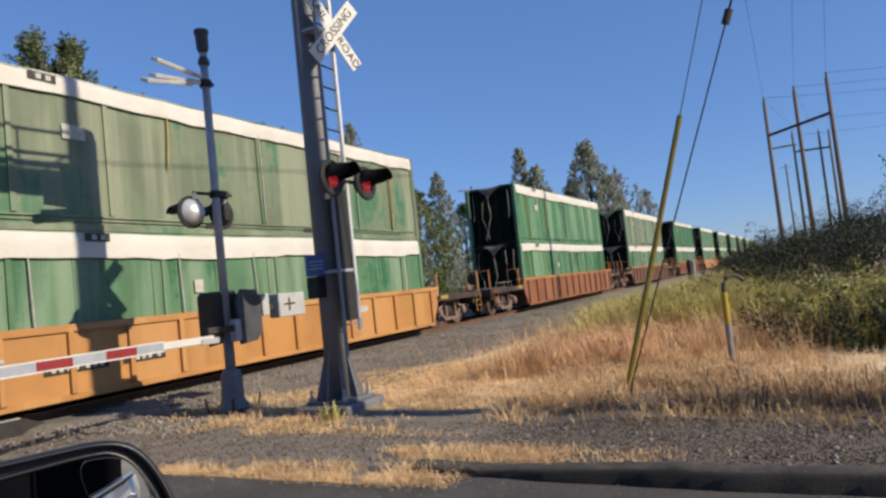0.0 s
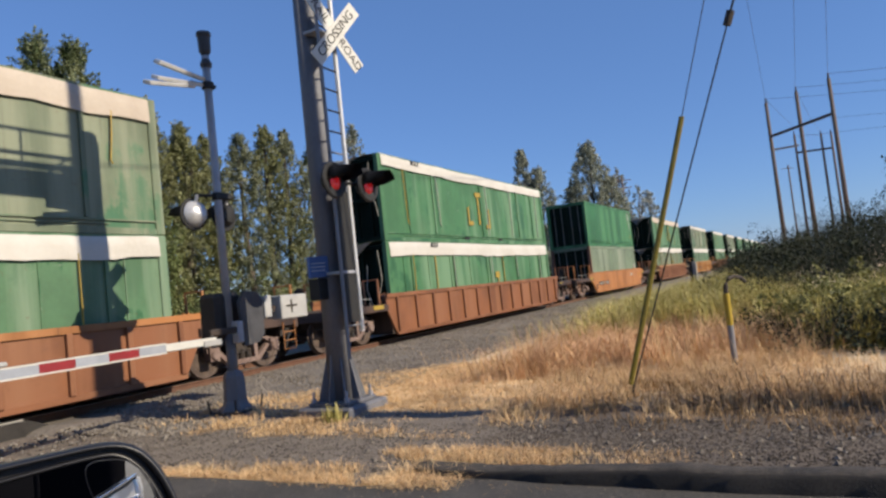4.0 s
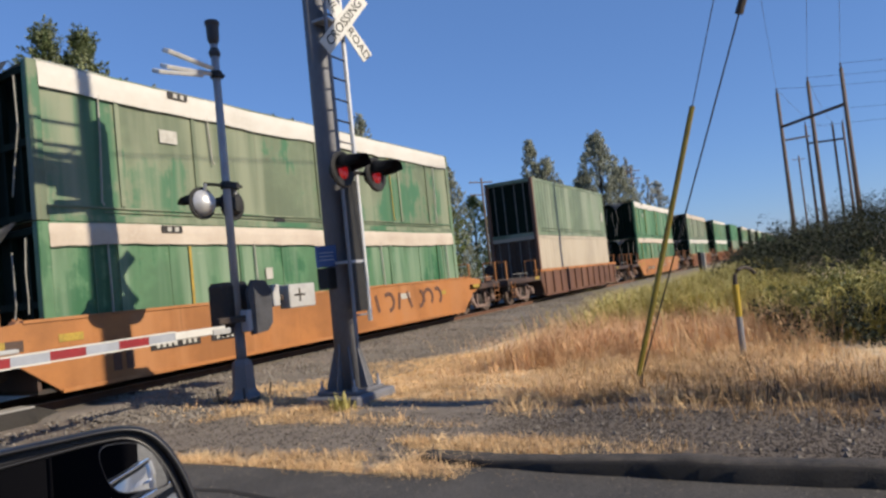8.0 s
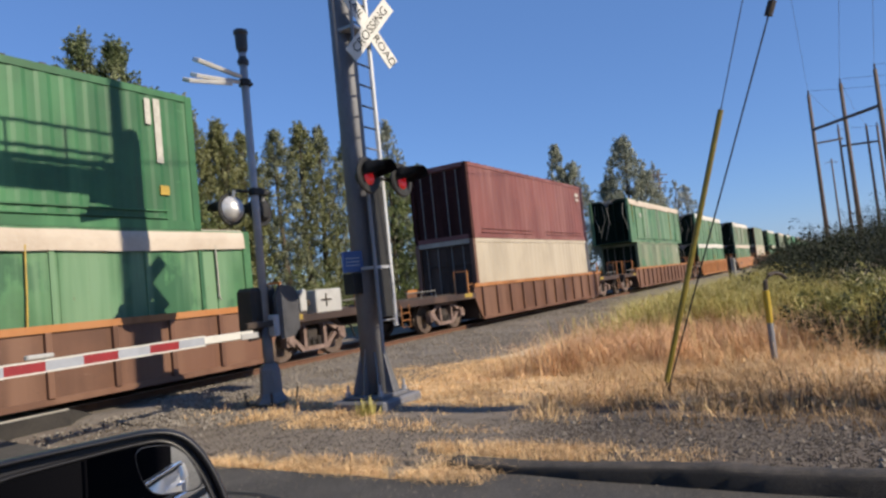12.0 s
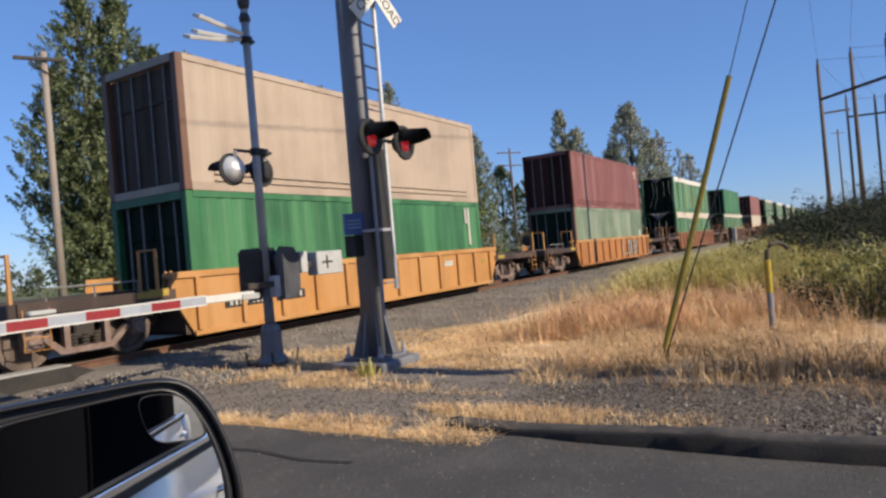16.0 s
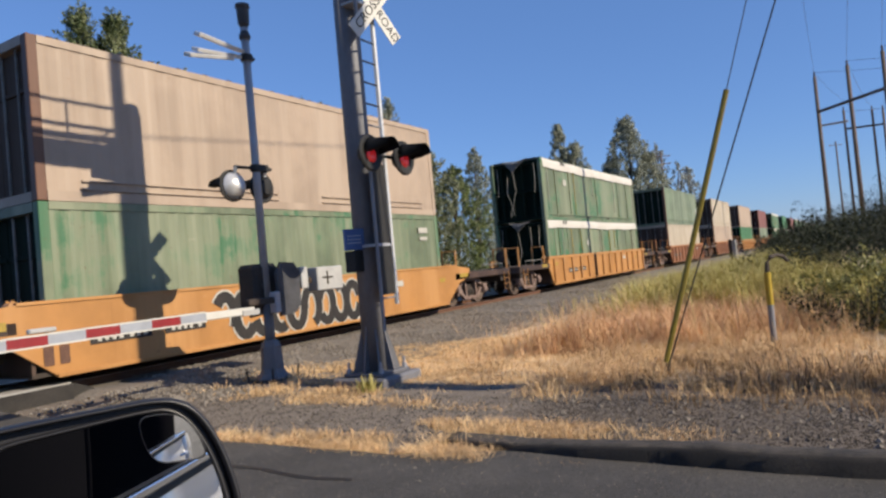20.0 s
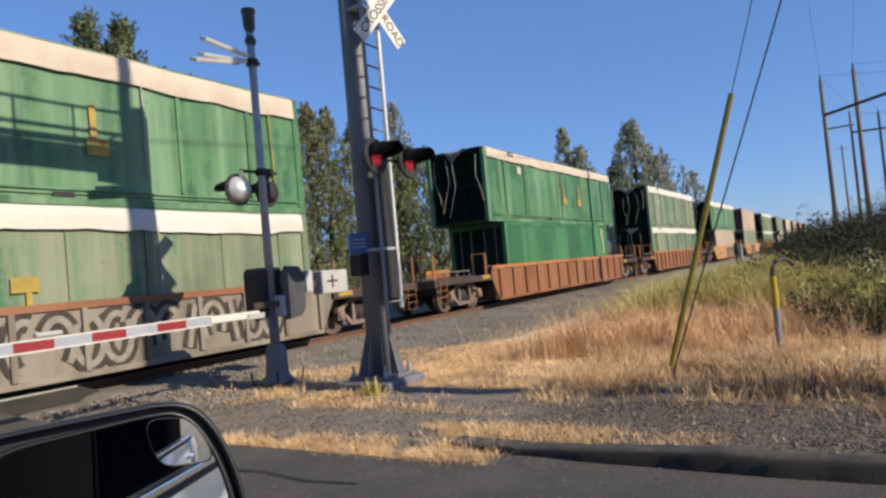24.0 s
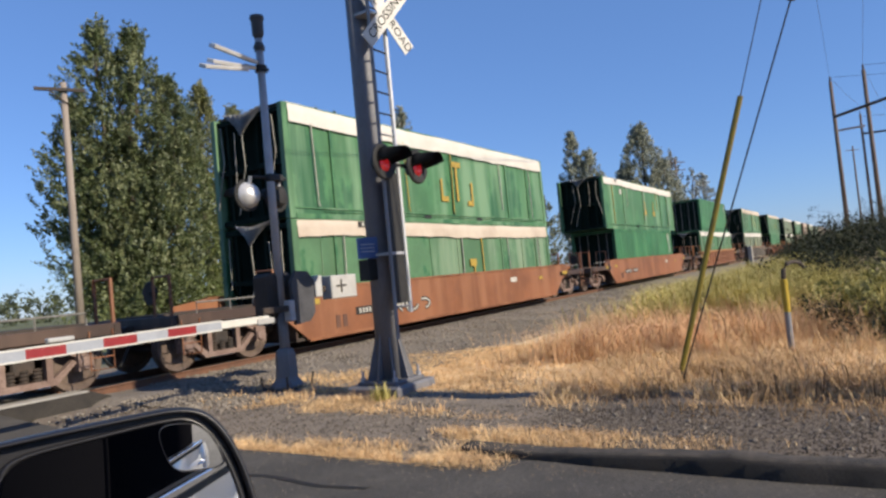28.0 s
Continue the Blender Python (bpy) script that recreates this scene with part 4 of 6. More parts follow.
@functools.lru_cache(None)
def hose_mesh():
    return mesh_of("air_hose", tube([(0, 0, 0.1), (0.16, 0.02, -0.04), (0.30, 0.05, -0.28), (0.42, 0.12, -0.36)], 0.03, sides=6), BLACK)


@functools.lru_cache(None)
def bracket_mesh():
    bm = bmesh.new()
    add_box(bm, -0.12, 0.12, -0.12, 0.12, 0.0, 0.05)
    add_slab(bm, [(-0.10, 0.05), (0.10, 0.05), (0.05, 0.34), (-0.02, 0.38)], -0.09, -0.06)
    add_slab(bm, [(-0.10, 0.05), (0.10, 0.05), (0.05, 0.34), (-0.02, 0.38)], 0.06, 0.09)
    add_lathe(bm, [(0.03, -0.10), (0.085, -0.09), (0.085, 0.09), (0.03, 0.10)], "y", (0, 0, 0.26), 10)
    return mesh_of("deck_bracket", bm, CAR_ORANGE)


@functools.lru_cache(None)
def grab_mesh():
    bm = bmesh.new()
    add_tube(bm, [(-0.8, 0, 0), (-0.8, 0, 0.22), (0.8, 0, 0.22), (0.8, 0, 0)], 0.018, sides=5)
    add_tube(bm, [(0, 0, 0), (0, 0, 0.22)], 0.016, sides=5)
    return mesh_of("grab_rail", bm, ROD)


def well_car(style, mat, rail_mat, well, rear, front, label, panels=(), scrawls=()):
    """A well wagon. rear, front: from its middle to the coupler faces."""
    t = thing("well_car", label, "train car", "well cars of the train")
    hw = well / 2 + 0.18
    key = (style, well)
    if key not in CACHE:
        if style == "ribbed":
            out = [(-hw - 0.3, 0.95), (-hw - 0.3, 1.30), (hw + 0.3, 1.30), (hw + 0.3, 0.95), (hw - 0.15, 0.20), (-hw + 0.15, 0.20)]
        else:
            out = [(-hw - 1.15, 0.98), (-hw - 1.15, 1.24), (-hw - 0.2, 1.36), (hw + 0.2, 1.36), (hw + 1.15, 1.24), (hw + 1.15, 0.98), (hw + 0.45, 0.80), (hw - 0.35, 0.20), (-hw + 0.35, 0.20), (-hw - 0.45, 0.80)]
        near = bmesh.new()
        add_slab(near, out, -0.03, 0.03)
        CACHE[key] = mesh_of("side_sill", near, mat)
    for sy in (-1, 1):
        part("side_sill", CACHE[key], mat, t, at=pose(0, sy * 1.37, 0))
    if style == "ribbed":
        top = shared_box("top_chord", -hw - 0.3, hw + 0.3, -0.07, 0.07, 1.28, 1.40)
        bot = shared_box("bottom_chord", -hw + 0.15, hw - 0.15, -0.06, 0.03, 0.16, 0.26)
        rib = shared_box("rib", -0.05, 0.05, -0.075, 0.0, 0.26, 1.28, bevel=0.008)
        n = int(2 * hw / 1.12)
        for sy in (-1, 1):
            part("top_chord", top, rail_mat, t, at=pose(0, sy * 1.375, 0))
            part("bottom_chord", bot, mat, t, at=pose(0, sy * 1.375, 0, 0, 0, 0 if sy < 0 else 180))
        for i in range(n + 1):
            part("rib", rib, mat, t, at=pose(-hw + 0.25 + (2 * hw - 0.5) * i / n, -1.40, 0))
    else:
        top = shared_box("top_chord", -hw - 0.2, hw + 0.2, -0.05, 0.05, 1.34, 1.39)
        bot = shared_box("bottom_chord", -hw + 0.35, hw - 0.35, -0.05, 0.03, 0.17, 0.23)
        for sy in (-1, 1):
            part("top_chord", top, rail_mat, t, at=pose(0, sy * 1.375, 0))
            part("bottom_chord", bot, mat, t, at=pose(0, sy * 1.375, 0, 0, 0, 0 if sy < 0 else 180))
    part("well_floor", shared_box("well_floor", -hw, hw, -1.33, 1.33, 0.20, 0.27), STEEL_DARK, t)
    for sx, length in ((-1, rear), (1, front)):
        turn = 0 if sx > 0 else 180
        length = rounded(length)
        deck_len = length - 0.62
        part("end_deck", shared_box("end_deck", hw - 0.05, deck_len, -1.30, 1.30, 0.98, 1.06, bevel=0.01), DECK_RUST, t, at=pose(0, 0, 0, 0, 0, turn))
        part("centre_sill", shared_box("centre_sill", hw, deck_len, -0.28, 0.28, 0.62, 0.98), STEEL_DARK, t, at=pose(0, 0, 0, 0, 0, turn))
        part("bulkhead", shared_box("bulkhead", hw - 0.06, hw, -1.33, 1.33, 0.25, 1.0), DECK_RUST, t, at=pose(0, 0, 0, 0, 0, turn))
        part("end_sill", shared_box("end_sill", deck_len, deck_len + 0.14, -1.38, 1.38, 0.84, 1.10, bevel=0.02), DECK_RUST, t, at=pose(0, 0, 0, 0, 0, turn))
        part("side_beam", shared_box("side_beam", hw + 0.2, deck_len, -1.40, -1.30, 0.90, 1.10, bevel=0.01), DECK_RUST, t, at=pose(0, 0, 0, 0, 0, turn))
        part("side_beam", shared_box("side_beam", hw + 0.2, deck_len, 1.30, 1.40, 0.90, 1.10, bevel=0.01), DECK_RUST, t, at=pose(0, 0, 0, 0, 0, turn))
        part("coupler", PIECES["coupler"], TRUCK_RUST, t, at=pose(sx * (length - 0.66), 0, 0, 0, 0, turn))
        tx = sx * min(hw + 1.75, deck_len - 0.75)
        truck(t, tx)
        part("draft_gear", shared_box("draft_gear", deck_len - 1.0, deck_len + 0.30, -0.22, 0.22, 0.60, 0.96, bevel=0.02), STEEL_DARK, t, "grimy draft gear housing", at=pose(0, 0, 0, 0, 0, turn))
        part("cross_bearer", shared_box("cross_bearer", -0.09, 0.09, -1.22, 1.22, 0.66, 0.98, bevel=0.01), STEEL_DARK, t, at=pose(sx * (deck_len - 0.25), 0, 0))
        part("air_reservoir", reservoir_mesh(), STEEL_DARK, t, "sooty air reservoir under the deck", at=pose(sx * (hw + 0.55), -0.55, 0.62))
        part("air_hose", hose_mesh(), BLACK, t, "black air hose looped to the next car", at=pose(sx * (deck_len + 0.2), -0.35, 0.62, 0, 0, turn))
        part("brake_beam", shared_box("brake_beam", -0.06, 0.06, -0.95, 0.95, 0.30, 0.42, bevel=0.01), STEEL_DARK, t, at=pose(tx + 0.38, 0, 0))
        part("deck_walk", shared_box("deck_walk", hw + 0.15, deck_len - 0.05, -0.62, 0.62, 1.06, 1.13), STEEL_DARK, t, "dark grated walkway", at=pose(0, 0, 0, 0, 0, turn))
        part("deck_bracket", bracket_mesh(), rail_mat, t, "container guide bracket on the deck", at=pose(sx * (hw + 0.16), -1.16, 1.06))
        part("grab_rail", grab_mesh(), ROD, t, "pale grab rail along the deck edge", at=pose(sx * (deck_len - 1.25), -1.36, 1.08))
        part("reflector", shared_box("reflector", -0.26, 0.26, -0.004, 0.004, -0.06, 0.06), MARK_YELLOW, t, "yellow reflective strip", at=pose(sx * (hw + 0.75), -1.407, 1.03))
        if "stanchion" not in CACHE:
            bm = bmesh.new()
            add_tube(bm, [(0, 0, 1.06), (0, 0, 1.86)], 0.035, sides=6)
            add_tube(bm, [(0, 0, 1.84), (0, 0.5, 1.84)], 0.022, sides=6)
            add_tube(bm, [(0, 0.5, 1.06), (0, 0.5, 1.86)], 0.03, sides=6)
            CACHE["stanchion"] = mesh_of("hand_rail", bm, mat)
            bm = bmesh.new()
            add_tube(bm, [(-0.2, 0, 1.0), (-0.2, 0, 0.36), (0.2, 0, 0.36), (0.2, 0, 1.0)], 0.014, sides=5)
            CACHE["rung"] = mesh_of("rung", tube([(-0.2, 0, 0), (0.2, 0, 0)], 0.012, sides=5), mat)
            CACHE["steps"] = mesh_of("step_ladder", bm, mat)
            CACHE["brake"] = mesh_of("brake_wheel", lathe([(0.20, -0.02), (0.24, 0.0), (0.20, 0.02), (0.05, 0.03), (0.05, -0.03)], "x", sides=14), STEEL_DARK)
        part("hand_rail", CACHE["stanchion"], rail_mat, t, at=pose(sx * (deck_len + 0.05), -1.3, 0))
        part("hand_rail", CACHE["stanchion"], rail_mat, t, at=pose(sx * (hw + 0.5), -1.28, 0))
        lad = part("step_ladder", CACHE["steps"], rail_mat, t, at=pose(sx * (deck_len - 0.25), -1.42, 0))
        for z in (0.56, 0.76):
            part("rung", CACHE["rung"], rail_mat, lad, at=pose(0, 0, z))
    part("brake_wheel", CACHE["brake"], STEEL_DARK, t, at=pose(-rear + 0.7, -0.5, 1.55))
    for x0, x1, z0, z1, seed in scrawls:
        scrawl(t, x0, x1, z0, z1, seed)
    for x, z, w, h, m, name in panels:
        k = ("panel", w, h, name)
        if k not in CACHE:
            CACHE[k] = mesh_of(name, box(-w / 2, w / 2, -0.003, 0.003, -h / 2, h / 2), m)
        p = part(name, CACHE[k], m, t, at=pose(x, -1.408, z))
        if name == "number_panel":
            n = 7 if w > 1 else 5
            for q in range(n):
                part("character_bar", shared_box("character_bar", -0.035, 0.035, -0.003, 0.003, -h * 0.3, h * 0.3), MARK_WHITE, p, "pale stencilled character", at=pose((q - (n - 1) / 2) * 0.13 + (0.05 if q > 3 else -0.02), -0.0055, 0))
    return t


# container kinds: letter, (builder, material, words)
W48, B40, H = 14.63, 12.19, 2.72
KINDS = {
    "g": (GREEN, "green"), "d": (DEEP_GREEN, "deep green"), "m": (MID_GREEN, "faded green"), "p": (PALE_GREEN, "pale bleached green"),
    "y": (GREY_GREEN, "grey-green"), "b": (BEIGE, "beige"), "c": (CREAM, "cream"), "r": (RED, "oxide red"),
}
CARS = [
    # middle at the start, style, paint, rail, well, upper, lower (W with cover: white w, cream k, none -; B box)
    (237.0, "r", "R", "R", 48, "Wgw", "Wmw"), (214.6, "r", "O", "O", 48, "Wpw", "Wgw"), (192.2, "s", "R", "R", 48, "Wgk", "Wgw"), (169.8, "r", "B", "R", 48, "Wmw", "Wpw"),
    (147.4, "r", "O", "Y", 48, "Wgw", "Wgw"), (125.0, "r", "R", "R", 48, "Wmw", "Wgw"), (102.6, "s", "O", "O", 48, "Wgw", "Wmw"),
    (80.1, "r", "R", "O", 48, "Wdw", "Wgw"), (57.7, "r", "B", "O", 48, "Wpw", "Wmw"), (35.7, "r", "R", "O", 48, "Wgw", "Wgw"),
    (12.0, "r", "Y", "Y", 48, "Wpw", "Wmw"), (-11.7, "r", "R", "O", 48, "Wgk", "Wpw"), (-33.7, "s", "O", "O", 40, "Bd", "By"),
    (-54.9, "r", "R", "R", 48, "Wgw", "Wgw"), (-77.5, "r", "R", "O", 48, "Wpk", "Wmw"), (-101.9, "s", "O", "O", 48, "Wgw", "Wmk"),
    (-123.75, "r", "B", "O", 40, "By", "Bc"), (-145.5, "s", "O", "O", 48, "Wpw", "Wmk"), (-169.5, "r", "O", "O", 48, "Wmw", "Wgw"),
    (-191.3, "r", "B", "O", 48, "Wmk", "Bp"), (-213.1, "r", "B", "O", 40, "Br", "Bc"), (-236.8, "r", "B", "O", 48, "Bd", "Wgk"),
    (-260.6, "r", "R", "R", 48, "Wgw", "Wgk"), (-284.3, "r", "O", "Y", 40, "Br", "By"), (-306.2, "r", "Y", "Y", 40, "Bb", "Bd"),
    (-326.3, "r", "R", "O", 40, "Bc", "Bb"), (-346.4, "r", "R", "O", 40, "By", "Bc"), (-368.4, "r", "Y", "Y", 48, "Wpw", "Wpw"),
    (-390.8, "s", "Y", "Y", 40, "Bb", "Bp"), (-411.1, "s", "Y", "Y", 48, "Wgw", "Bb"), (-433.8, "r", "R", "O", 48, "Wpw", "Wpw"),
    (-456.5, "r", "R", "O", 48, "Wgk", "Bd"), (-480.6, "r", "G", "R", 48, "Wgk", "Wpw"), (-504.5, "r", "R", "O", 48, "Bd", "Wgw"),
    (-527.5, "s", "R", "R", 48, "Wgw", "Bd"), (-549.8, "s", "R", "R", 48, "Wgw", "Wmk"), (-572.2, "s", "R", "R", 48, "Wgw", "Wgw"),
]
PAINT = {"R": (CAR_RUST, "rust-red"), "O": (CAR_ORANGE, "orange"), "Y": (CAR_YELLOW, "yellow"), "B": (CAR_BROWN, "dark brown"), "G": (CAR_GREY, "graffiti-covered grey")}
TARPS = {"w": (TARP_WHITE, "white"), "k": (TARP_CREAM, "dirty cream")}


def place_container(code, z, x, seed):
    upper = z > 2
    mat, word = KINDS[code[1]]
    if code[0] == "B":
        marks = [(5.2, 2.25, 0.5, 0.16, MARK_WHITE, "stencil"), (5.2, 2.0, 0.42, 0.1, MARK_WHITE, "stencil")] if code[1] in "rp" else []
        if code[1] == "d":
            marks = [(5.25, 1.9, 0.14, 1.25, MARK_WHITE, "stencil"), (5.05, 2.25, 0.12, 0.5, MARK_WHITE, "stencil"), (5.3, 0.75, 0.2, 0.18, MARK_YELLOW, "stencil")]
        if code[1] == "y":
            marks = [(5.4, 1.2, 0.34, 0.55, MARK_WHITE, "stencil")]
        c = box_container(B40, H, mat, f"{word} corrugated freight container {'stacked on another' if upper else 'in a well car'}", marks)
    else:
        tarp, tword = TARPS[code[2]]
        marks = hook_marks(1.25, 0.3 * ((seed % 3) - 1)) if upper and code[1] in "gm" and (seed % 3 != 1 or seed == 37) and seed not in (39, 59) else [(-4.6, 1.75, 0.42, 0.26, MARK_WHITE, "stencil")]
        if upper and seed in (63, 65, 69):
            marks = pedestal_marks() + [(-4.4, 2.05, 0.34, 0.28, MARK_WHITE, "stencil")]
        if not upper:
            marks = [(5.9, 0.95, 0.28, 0.34, MARK_WHITE, "stencil"), (0.9, 1.45, 0.42, 0.24, MARK_YELLOW, "stencil"), (0.95, 1.05, 0.09, 0.6, MARK_YELLOW, "stencil")] if seed // 2 in (11, 13, 15, 18, 21, 32, 35) else [(5.9, 0.95, 0.28, 0.34, MARK_WHITE, "stencil"), (-2.1, 1.65, 0.22, 0.26, MARK_WHITE, "stencil")]
        straps = (-4.3, 1.6) if seed % 4 == 2 else ()
        c = waste_container(W48, H, mat, f"{word} waste container under {tword} tarpaulin, {'stacked on another' if upper else 'in a well car'}", tarp, seed, 0.38 + 0.05 * (seed % 3), marks, straps)
    if code[0] == "W" and seed == 66:
        plate = part("company_plate", shared_box("company_plate", -0.4, 0.4, -0.004, 0.004, -0.22, 0.22), MARK_WHITE, c, "white plate with a green and a yellow shape", at=pose(-4.7, -1.26, 1.42))
        part("plate_shape", shared_box("plate_shape", -0.26, -0.02, -0.003, 0.003, -0.1, 0.1), DEEP_GREEN, plate, at=pose(0, -0.007, 0))
        part("plate_shape", shared_box("plate_shape", 0.02, 0.26, -0.003, 0.003, -0.1, 0.1), MARK_YELLOW, plate, at=pose(0, -0.007, 0))
    MOVING.append((c, x, RAIL_Z + z))
    return c


# painted strokes on some cars: from x, to x, from z, to z, seed
GRAFFITI = {15: [(-0.7, 1.6, 0.65, 1.15, 4)], 17: [(1.6, 5.6, 0.6, 1.15, 5)], 23: [(0.6, 4.0, 0.35, 1.2, 6)], 28: [(-2.95, 1.6, 0.28, 1.2, 7)], 29: [(-1.6, 3.6, 0.28, 1.2, 8)], 32: [(-6.0, 6.0, 0.3, 1.2, 9)], 35: [(-4.0, -2.2, 0.5, 0.8, 10)]}


def make_train():
    mids = [c[0] for c in CARS]
    for i, (x, style, paint, rail, well, up, low) in enumerate(CARS):
        front = (mids[i - 1] - x) / 2 if i else 11.2
        rear = (x - mids[i + 1]) / 2 if i + 1 < len(mids) else 11.2
        mat, word = PAINT[paint]
        style = "ribbed" if style == "r" else "smooth"
        panels = []
        if style == "smooth" or paint == "Y" or i == 26:
            panels = [(-4.95, 0.70, 1.15, 0.20, MARK_BLACK, "number_panel"), (-3.65, 0.70, 0.9, 0.20, MARK_BLACK, "number_panel"), (3.4, 1.0, 0.5, 0.16, MARK_WHITE, "stencil"), (-7.0, 1.05, 0.42, 0.13, MARK_YELLOW, "stencil"), (5.8, 0.95, 0.3, 0.12, MARK_YELLOW, "stencil")]
        if style == "smooth":
            panels += [(-6.2, 0.52, 0.16, 0.3, MARK_DARK, "stencil"), (-5.95, 0.52, 0.16, 0.3, MARK_DARK, "stencil")]
        car = well_car(style, mat, PAINT[rail][0], 14.75 if well == 48 else 12.5, rear, front, f"{word} {'rib-sided' if style == 'ribbed' else 'smooth-sided'} well car of a freight train", panels, GRAFFITI.get(i, ()))
        MOVING.append((car, x, RAIL_Z))
        place_container(low, 0.27, x, i * 2)
        place_container(up, 0.27 + H + 0.01, x, i * 2 + 1)


make_train()


def motions():
    times = list(range(0, 29, 2))
    for ob, x, z in MOVING:
        walk(ob, [(t, pose(x + travelled(t), TRACK_Y, z)) for t in times])

# ---- crossing signals ----
def flasher(parent, x, y, z, turn, lit, silver=False):
    """A flashing light: round backplate, hood, lens; it faces -y when turn is 0."""
    at = pose(x, y, z, 0, 0, turn)
    back = part("light", lathe([(0.05, 0.16), (0.12, 0.15), (0.17, 0.08), (0.17, 0.03), (0.245, 0.03), (0.255, 0.02), (0.255, 0.0), (0.235, -0.02), (0.165, -0.012), (0.125, 0.0)], "y"), BLACK, parent, "round flashing light with a black hood", at=at, smooth=False)
    bm = bmesh.new()
    rings = []
    for d, r in ((0.0, 0.185), (-0.12, 0.168), (-0.38, 0.138)):
        ring = []
        for k in range(15):
            a = radians(-12 + 204 * k / 14)
            ring.append(bm.verts.new((r * math.cos(a), d if k not in (0, 14) else d * 0.6, r * math.sin(a))))
        rings.append(ring)
    for u, w in zip(rings, rings[1:]):
        for k in range(14):
            bm.faces.new((u[k], u[k + 1], w[k + 1], w[k]))
    bmesh.ops.solidify(bm, geom=bm.faces[:], thickness=0.006)
    part("hood", bm, BLACK, back, "long tapered black hood", at=pose(0, 0, 0.02), smooth=True)
    if silver:
        part("dome", lathe([(0.0, 0.20), (0.08, 0.19), (0.16, 0.14), (0.205, 0.05), (0.21, 0.035)], "y"), ALU_BRIGHT, back, "bright domed back", smooth=True)
    part("lens", lathe([(0.02, -0.030), (0.06, -0.026), (0.105, -0.008), (0.105, 0.0)], "y", (0, 0, -0.03)), RED_LENS if lit else BLACK, back, "glowing red lens" if lit else "")
    return back


def crossbuck(parent, x, y, z, turn, text=True):
    """Two crossed boards."""
    at = pose(x, y, z, 0, 0, turn)
    for k, (roll, words) in enumerate(((-49, "CROSSING"), (49, "RAIL     ROAD"))):
        out = [(-0.61, -0.115), (0.61, -0.115), (0.61, 0.115), (-0.61, 0.115)]
        b = part("board", slab(out, -0.012 - 0.014 * (1 - k), -0.002 - 0.014 * (1 - k)), SIGN_WHITE, parent, "white crossing board with black letters", at=at @ pose(0, 0, 0, 0, roll, 0))
        if text:
            for word, dx in (((words, 0.0),) if k == 0 else (("RAIL", -0.37), ("ROAD", 0.365))):
                lettering(word, 0.185, BLACK, b, pose(dx, -0.015 - 0.014 * (1 - k), 0, 90, 0, 0) @ Matrix.Diagonal((1.14 if k == 0 else 0.98, 1, 1, 1)))


